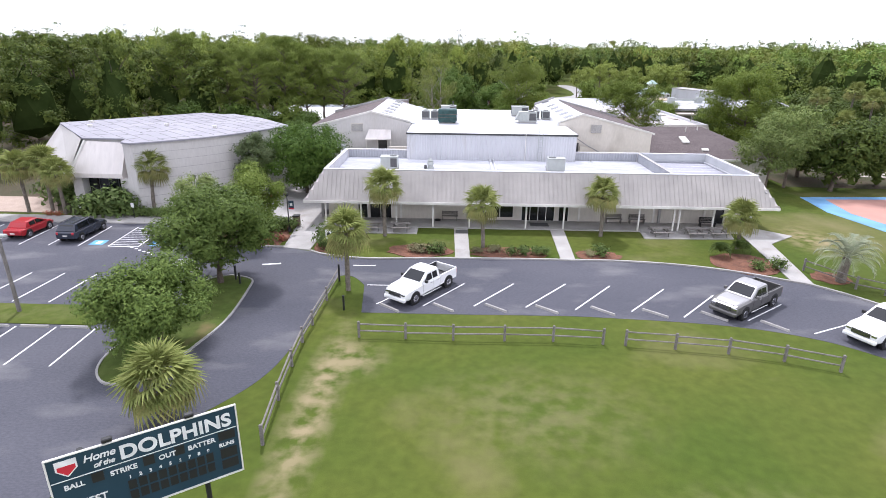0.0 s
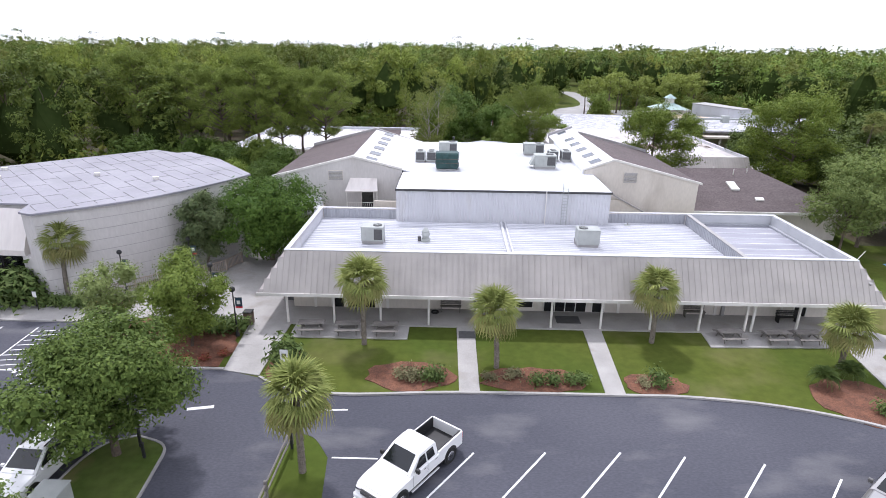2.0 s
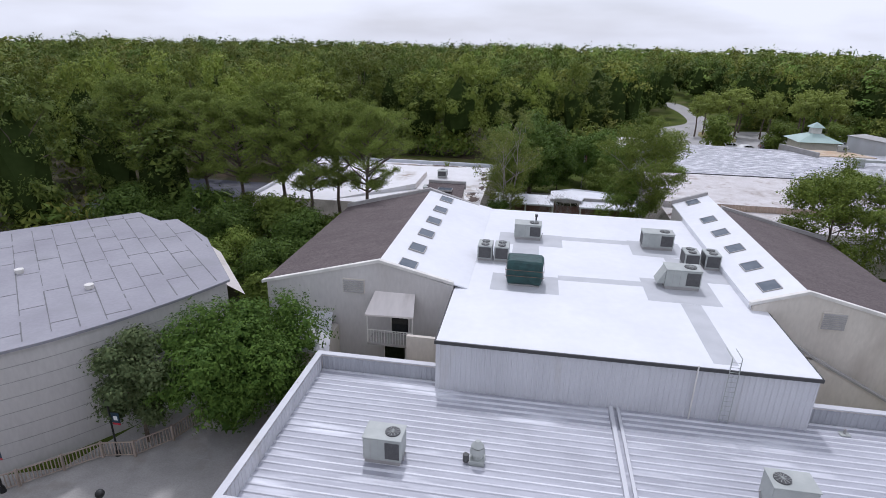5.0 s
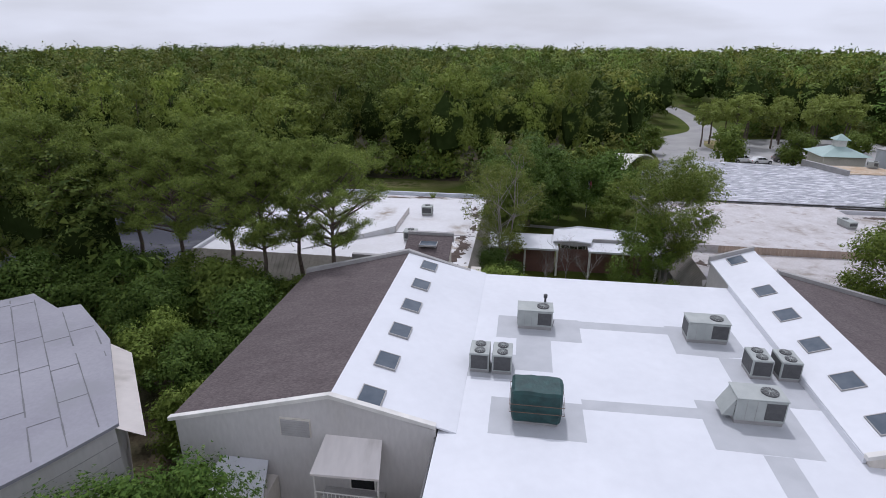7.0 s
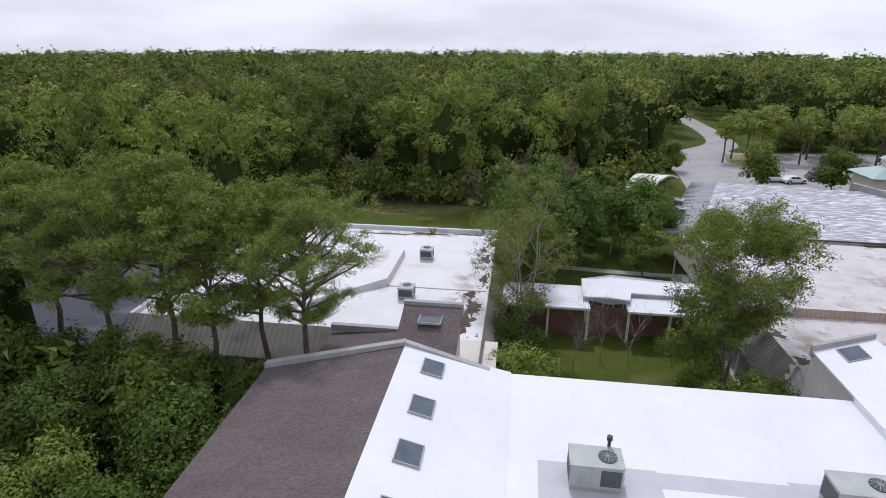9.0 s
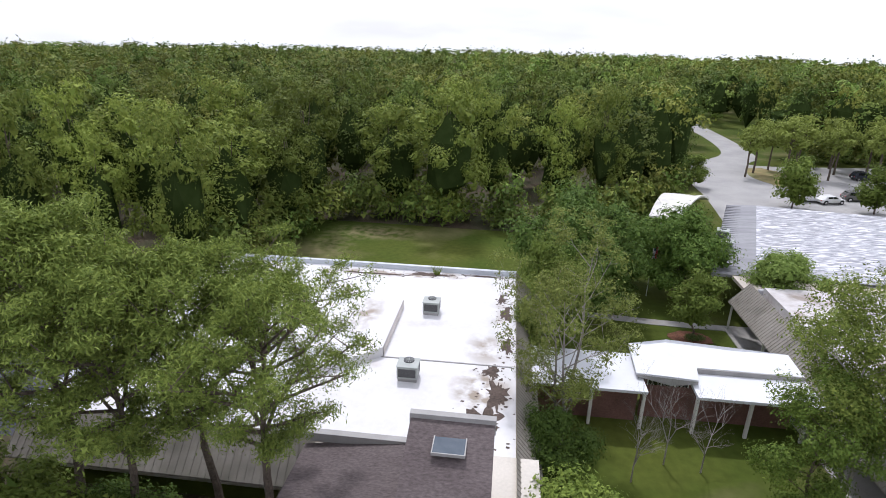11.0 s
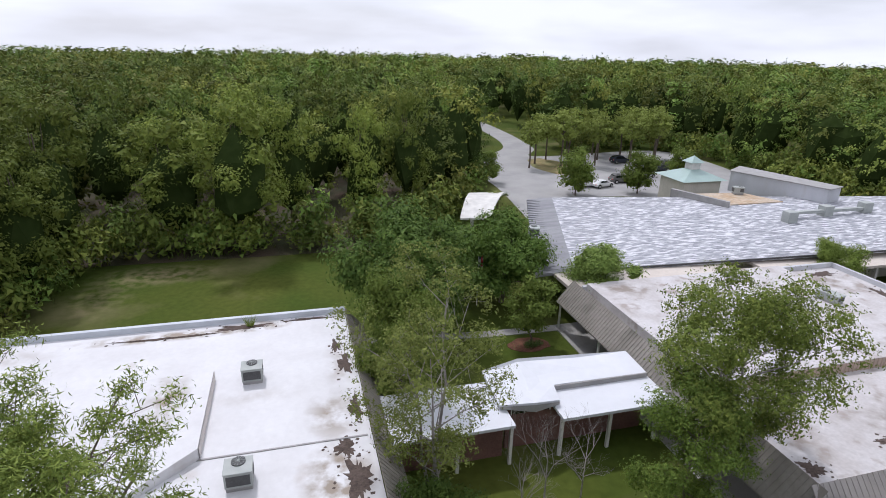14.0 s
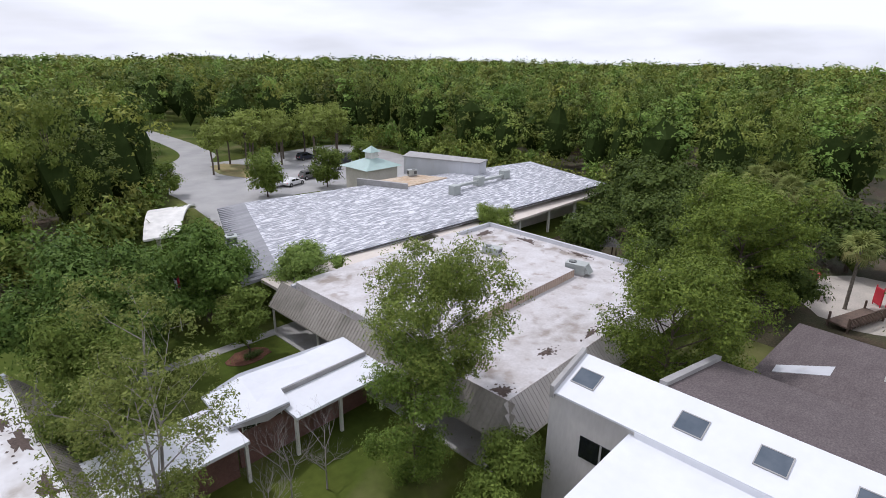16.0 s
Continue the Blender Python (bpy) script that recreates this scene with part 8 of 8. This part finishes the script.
for x, y, h in ((-15.3, 36.2, 1.1), (-14.7, 35.4, 0.9), (-7.65, 36.4, 1.3), (-6.4, 31.6, 1.0)):
    ob = thing("bollard", "short dark post beside the drive", "post", "dark posts", (x, y, 0))
    part("post", box(-0.06, 0.06, -0.06, 0.06, -0.1, h, 0.01), BLACK, ob)
    part("cap", box(-0.08, 0.08, -0.08, 0.08, h, h + 0.05, 0.01), BLACK, ob)
ub = thing("utility_box", "pale green utility cabinet on the grass island", "utility cabinet", at=(-16.9, 32.0, 0.07))
part("cabinet", box(-0.6, 0.6, -0.55, 0.55, 0, 1.1, 0.05), HVAC, ub)
part("lid", box(-0.63, 0.63, -0.58, 0.58, 1.1, 1.16, 0.02), HVAC, ub)


def picnic_table(x, y, turn=0.0):
    ob = thing("picnic_table", "weathered grey wooden picnic table with benches", "picnic table", "picnic tables", (x, y, 0.075), turn)
    for k in range(5):
        part("top_plank", box(-0.9, 0.9, -0.36 + 0.148 * k, -0.235 + 0.148 * k, 0.70, 0.74, 0.005), WOOD_GREY, ob)
    for s in (-1, 1):
        for k in range(2):
            part("bench_plank", box(-0.9, 0.9, s * 0.66 - 0.13 + 0.135 * k, s * 0.66 - 0.005 + 0.135 * k, 0.42, 0.46, 0.005), WOOD_GREY, ob)
        part("cross_beam", box(s * 0.62 - 0.03, s * 0.62 + 0.03, -0.78, 0.78, 0.34, 0.42), WOOD_GREY, ob)
        for t in (-1, 1):
            part("leg", rod((s * 0.62, t * 0.6, 0), (s * 0.62, t * 0.22, 0.7), 0.045, sides=4), WOOD_GREY, ob)
for x, y in ((-9.6, 48.7), (-7.0, 48.7), (-4.3, 48.7), (20.0, 48.7), (23.2, 48.7), (25.4, 48.75)):
    picnic_table(x, y, 2 * (x % 3))
def bench(x, y, z, turn=0.0, mat=WOOD_GREY, label="dark slatted bench against the porch wall"):
    ob = thing("bench", label, "bench", "porch benches", (x, y, z), turn)
    for k in range(3):
        part("seat_slat", box(-0.8, 0.8, -0.2 + 0.14 * k, -0.08 + 0.14 * k, 0.43, 0.46), mat, ob)
        part("back_slat", box(-0.8, 0.8, 0.21, 0.24, 0.52 + 0.13 * k, 0.62 + 0.13 * k), mat, ob)
    for s in (-0.7, 0.7):
        part("leg", box(s - 0.03, s + 0.03, -0.2, 0.24, 0, 0.43), mat, ob)
        part("back_post", box(s - 0.03, s + 0.03, 0.19, 0.21, 0.43, 0.95), mat, ob)
for x in (0.3, 2.9, 16.6, 18.9):
    bench(x, 52.2, 0.1)
bench(25.6, 51.6, 0.1, 0, BLACK, "black metal bench on the porch")
bench(-21.5, 73.0, 0.0, 120, WOOD_GREY, "grey wooden garden bench under trees")
for x, y, a, b in ((1.5, 48.6, 0.6, 0.5), (9.1, 51.2, 0.9, 0.6), (-12.5, 54.5, 0.6, 0.8)):
    ob = thing("doormat", "dark rubber doormat on concrete", "doormat", "doormats", (x, y, 0.1 if y > 49.75 and x > -12 else 0.07))
    part("mat", box(-a, a, -b, b, 0.0, 0.02, 0.005), HVAC_DARK, ob)
hose = thing("hose_reel", "coiled dark garden hose by the porch wall", "hose", at=(-0.9, 51.9, 0.1))
bm = bmesh.new()
for k in range(3):
    pts = [(0.28 * math.cos(i * 0.5), 0.22 * math.sin(i * 0.5), 0.04 + 0.05 * k) for i in range(14)]
    for a, b in zip(pts, pts[1:]):
        rod(a, b, 0.025, sides=5, bm=bm)
part("coil", bm, BLACK, hose)
bin_ = thing("litter_bin", "square tan litter bin on the plaza", "litter bin", at=(-14.4, 49.6, 0.06))
part("body", box(-0.3, 0.3, -0.3, 0.3, 0, 0.95, 0.04), WOOD_BROWN, bin_)
part("lid", box(-0.33, 0.33, -0.33, 0.33, 0.95, 1.05, 0.03), BLACK, bin_)

# ramp railing along the curved wall
TAN_RAIL = material("tan_painted_wood", (0.4, 0.33, 0.28), 0.7, scale=2, fine=0.08)
rail = thing("ramp_railing", "tan wooden ramp railing along the curved wall", "railing")
RL = [(-27.0, 53.6), (-25.6, 54.9), (-24.2, 56.3), (-22.9, 57.6), (-21.2, 58.0), (-19.9, 59.6), (-19.2, 61.6)]
for p in RL:
    part("post", box(p[0] - 0.06, p[0] + 0.06, p[1] - 0.06, p[1] + 0.06, 0.05, 1.15), TAN_RAIL, rail)
baluster = shared("baluster", box(-0.02, 0.02, -0.02, 0.02, 0.15, 1.0), TAN_RAIL)
for p, q in zip(RL, RL[1:]):
    part("top_rail", rod((p[0], p[1], 1.05), (q[0], q[1], 1.05), 0.045, sides=6), TAN_RAIL, rail)
    part("bottom_rail", rod((p[0], p[1], 0.2), (q[0], q[1], 0.2), 0.035, sides=6), TAN_RAIL, rail)
    n = int(math.dist(p, q) / 0.16)
    for k in range(1, n):
        piece("baluster", baluster, Matrix.Translation((p[0] + (q[0] - p[0]) * k / n, p[1] + (q[1] - p[1]) * k / n, 0.05)), rail)

flag = thing("flagpole", "white flagpole with a drooping striped flag", "flagpole", at=(7.6, 126.8, 0))
part("pole", rod((0, 0, 0), (0, 0, 6.6), 0.05, 0.03), TRIM, flag)
part("ball", rod((0, 0, 6.6), (0, 0, 6.72), 0.07), CHROME, flag)
bm = bmesh.new()
prev = None
for i in range(9):
    x, y = 0.05 + 0.05 * i, 0.06 * math.sin(i * 1.4)
    v = (bm.verts.new((x, y, 5.6 - 0.05 * i)), bm.verts.new((x, y, 4.3 - 0.04 * i)))
    if prev:
        bm.faces.new((prev[0], v[0], v[1], prev[1]))
    prev = v
fl = part("flag", bm, WHITE_VINYL, flag, "hanging red, white and blue flag")
part("canton", box(0.05, 0.2, -0.1, 0.1, 5.0, 5.55), NAVY, fl)
for k in range(3):
    part("stripe", box(0.22 + 0.08 * k, 0.26 + 0.08 * k, -0.1, 0.1, 4.2, 5.4), RED_PLASTIC, fl)

# playground and court things
for i, (x, y) in enumerate(((59.2, 79.6), (60.2, 80.6), (61.0, 81.8))):
    ob = thing("climbing_frame", "red climbing panel standing in sand", "play equipment", "red play panels", (x, y, 0), 45)
    part("panel", box(-0.6, 0.6, -0.08, 0.08, 0.2, 2.0, 0.06), RED_PLASTIC, ob)
    for s in (-0.5, 0.5):
        part("post", rod((s, 0, 0), (s, 0, 2.2), 0.06), RED_PLASTIC, ob)
deck = thing("play_deck", "weathered wooden play deck with slatted rail", "deck", at=(54.5, 82.6, 0), turn=-20)
part("platform", box(-3.2, 3.2, -1.0, 1.0, 0.5, 0.65), WOOD_BROWN, deck)
for k in range(26):
    part("slat", box(-3.2 + 0.25 * k, -3.1 + 0.25 * k, -1.05, -1.0, 0.4, 1.5), WOOD_BROWN, deck)
part("rail", box(-3.25, 3.25, -1.1, -0.98, 1.5, 1.6), WOOD_BROWN, deck)
for s in (-3, 3):
    for t in (-0.9, 0.9):
        part("post", box(s - 0.08, s + 0.08, t - 0.08, t + 0.08, 0, 1.5), WOOD_BROWN, deck)
tower = thing("play_tower", "blue and red play tower on posts", "play equipment", at=(58.5, 88.0, 0))
for x in (-0.8, 0.8):
    for y in (-0.8, 0.8):
        part("post", rod((x, y, 0), (x, y, 2.6), 0.07), BLUE_PAINT, tower)
part("floor", box(-0.9, 0.9, -0.9, 0.9, 1.2, 1.3), RED_PLASTIC, tower)
part("roof", solid([(-1.1, -1.1, 2.5), (1.1, -1.1, 2.5), (1.1, 1.1, 2.5), (-1.1, 1.1, 2.5), (0, 0, 3.3)], [(0, 1, 4), (1, 2, 4), (2, 3, 4), (3, 0, 4), (3, 2, 1, 0)]), RED_PLASTIC, tower)
for i, (x, y) in enumerate(((60.0, 101.5), (63.5, 99.5), (52.5, 108.5))):
    ob = thing("play_shelter", "small wooden play shelter with pyramid roof", "shelter", "play shelters", (x, y, 0), 20 * i)
    for a in (-1, 1):
        for b in (-1, 1):
            part("post", box(a - 0.07, a + 0.07, b - 0.07, b + 0.07, 0, 2.3), WOOD_BROWN, ob)
    part("roof", solid([(-1.5, -1.5, 2.3), (1.5, -1.5, 2.3), (1.5, 1.5, 2.3), (-1.5, 1.5, 2.3), (0, 0, 3.3)], [(0, 1, 4), (1, 2, 4), (2, 3, 4), (3, 0, 4), (3, 2, 1, 0)]), WOOD_GREY, ob)
shed = thing("storage_shed", "small shed with a pale sloping roof", "shed", at=(46.4, 98.5, 0), turn=10)
part("wall", box(-1.6, 1.6, -1.3, 1.3, 0, 2.3), WOOD_BROWN, shed)
part("roof", sheet([(-1.9, -1.6, 2.4), (1.9, -1.6, 2.4), (1.9, 1.6, 2.9), (-1.9, 1.6, 2.9)], 0.1), TRIM, shed)
for i, (x, y) in enumerate(((121.0, 150.0), (137.0, 146.0))):
    ob = thing("house", "brown-roofed house half hidden in the woods", "house", "far houses", (x, y, 0), 15 * i)
    part("wall", box(-7, 7, -5, 5, 0, 5), WOOD_BROWN, ob)
    part("roof", solid([(-7.6, -5.6, 5), (7.6, -5.6, 5), (7.6, 5.6, 5), (-7.6, 5.6, 5), (-4, 0, 9), (4, 0, 9)], [(0, 1, 5, 4), (1, 2, 5), (2, 3, 4, 5), (3, 0, 4), (3, 2, 1, 0)]), SHINGLE, ob)
hoop = thing("basketball_hoop", "grey basketball goal on a curved pole", "basketball hoop", at=(52.0, 62.8, 0))
bm = rod((0, 0, 0), (0.2, -0.3, 1.6), 0.14, 0.13)
rod((0.2, -0.3, 1.6), (0.7, -1.0, 2.9), 0.13, 0.1, bm=bm)
part("pole", bm, HVAC, hoop)
part("backboard", box(0.1, 1.7, -1.15, -1.08, 2.8, 3.8), WHITE_VINYL, hoop)
part("hoop_ring", rod((0.9, -1.5, 3.05), (0.9, -1.5, 3.08), 0.23), RED_PLASTIC, hoop)


# dotted guide marks across the car park
dots = thing("guide_dots", "row of white painted dots on the asphalt", "road marking")
for k in range(7):
    u = k / 6
    part("dot", slab(oval(-27.2 + 3.0 * u, 43.0 - 1.8 * u, 0.13, 0.13, seed=k), 0.0125, 0.017), PAINT, dots)
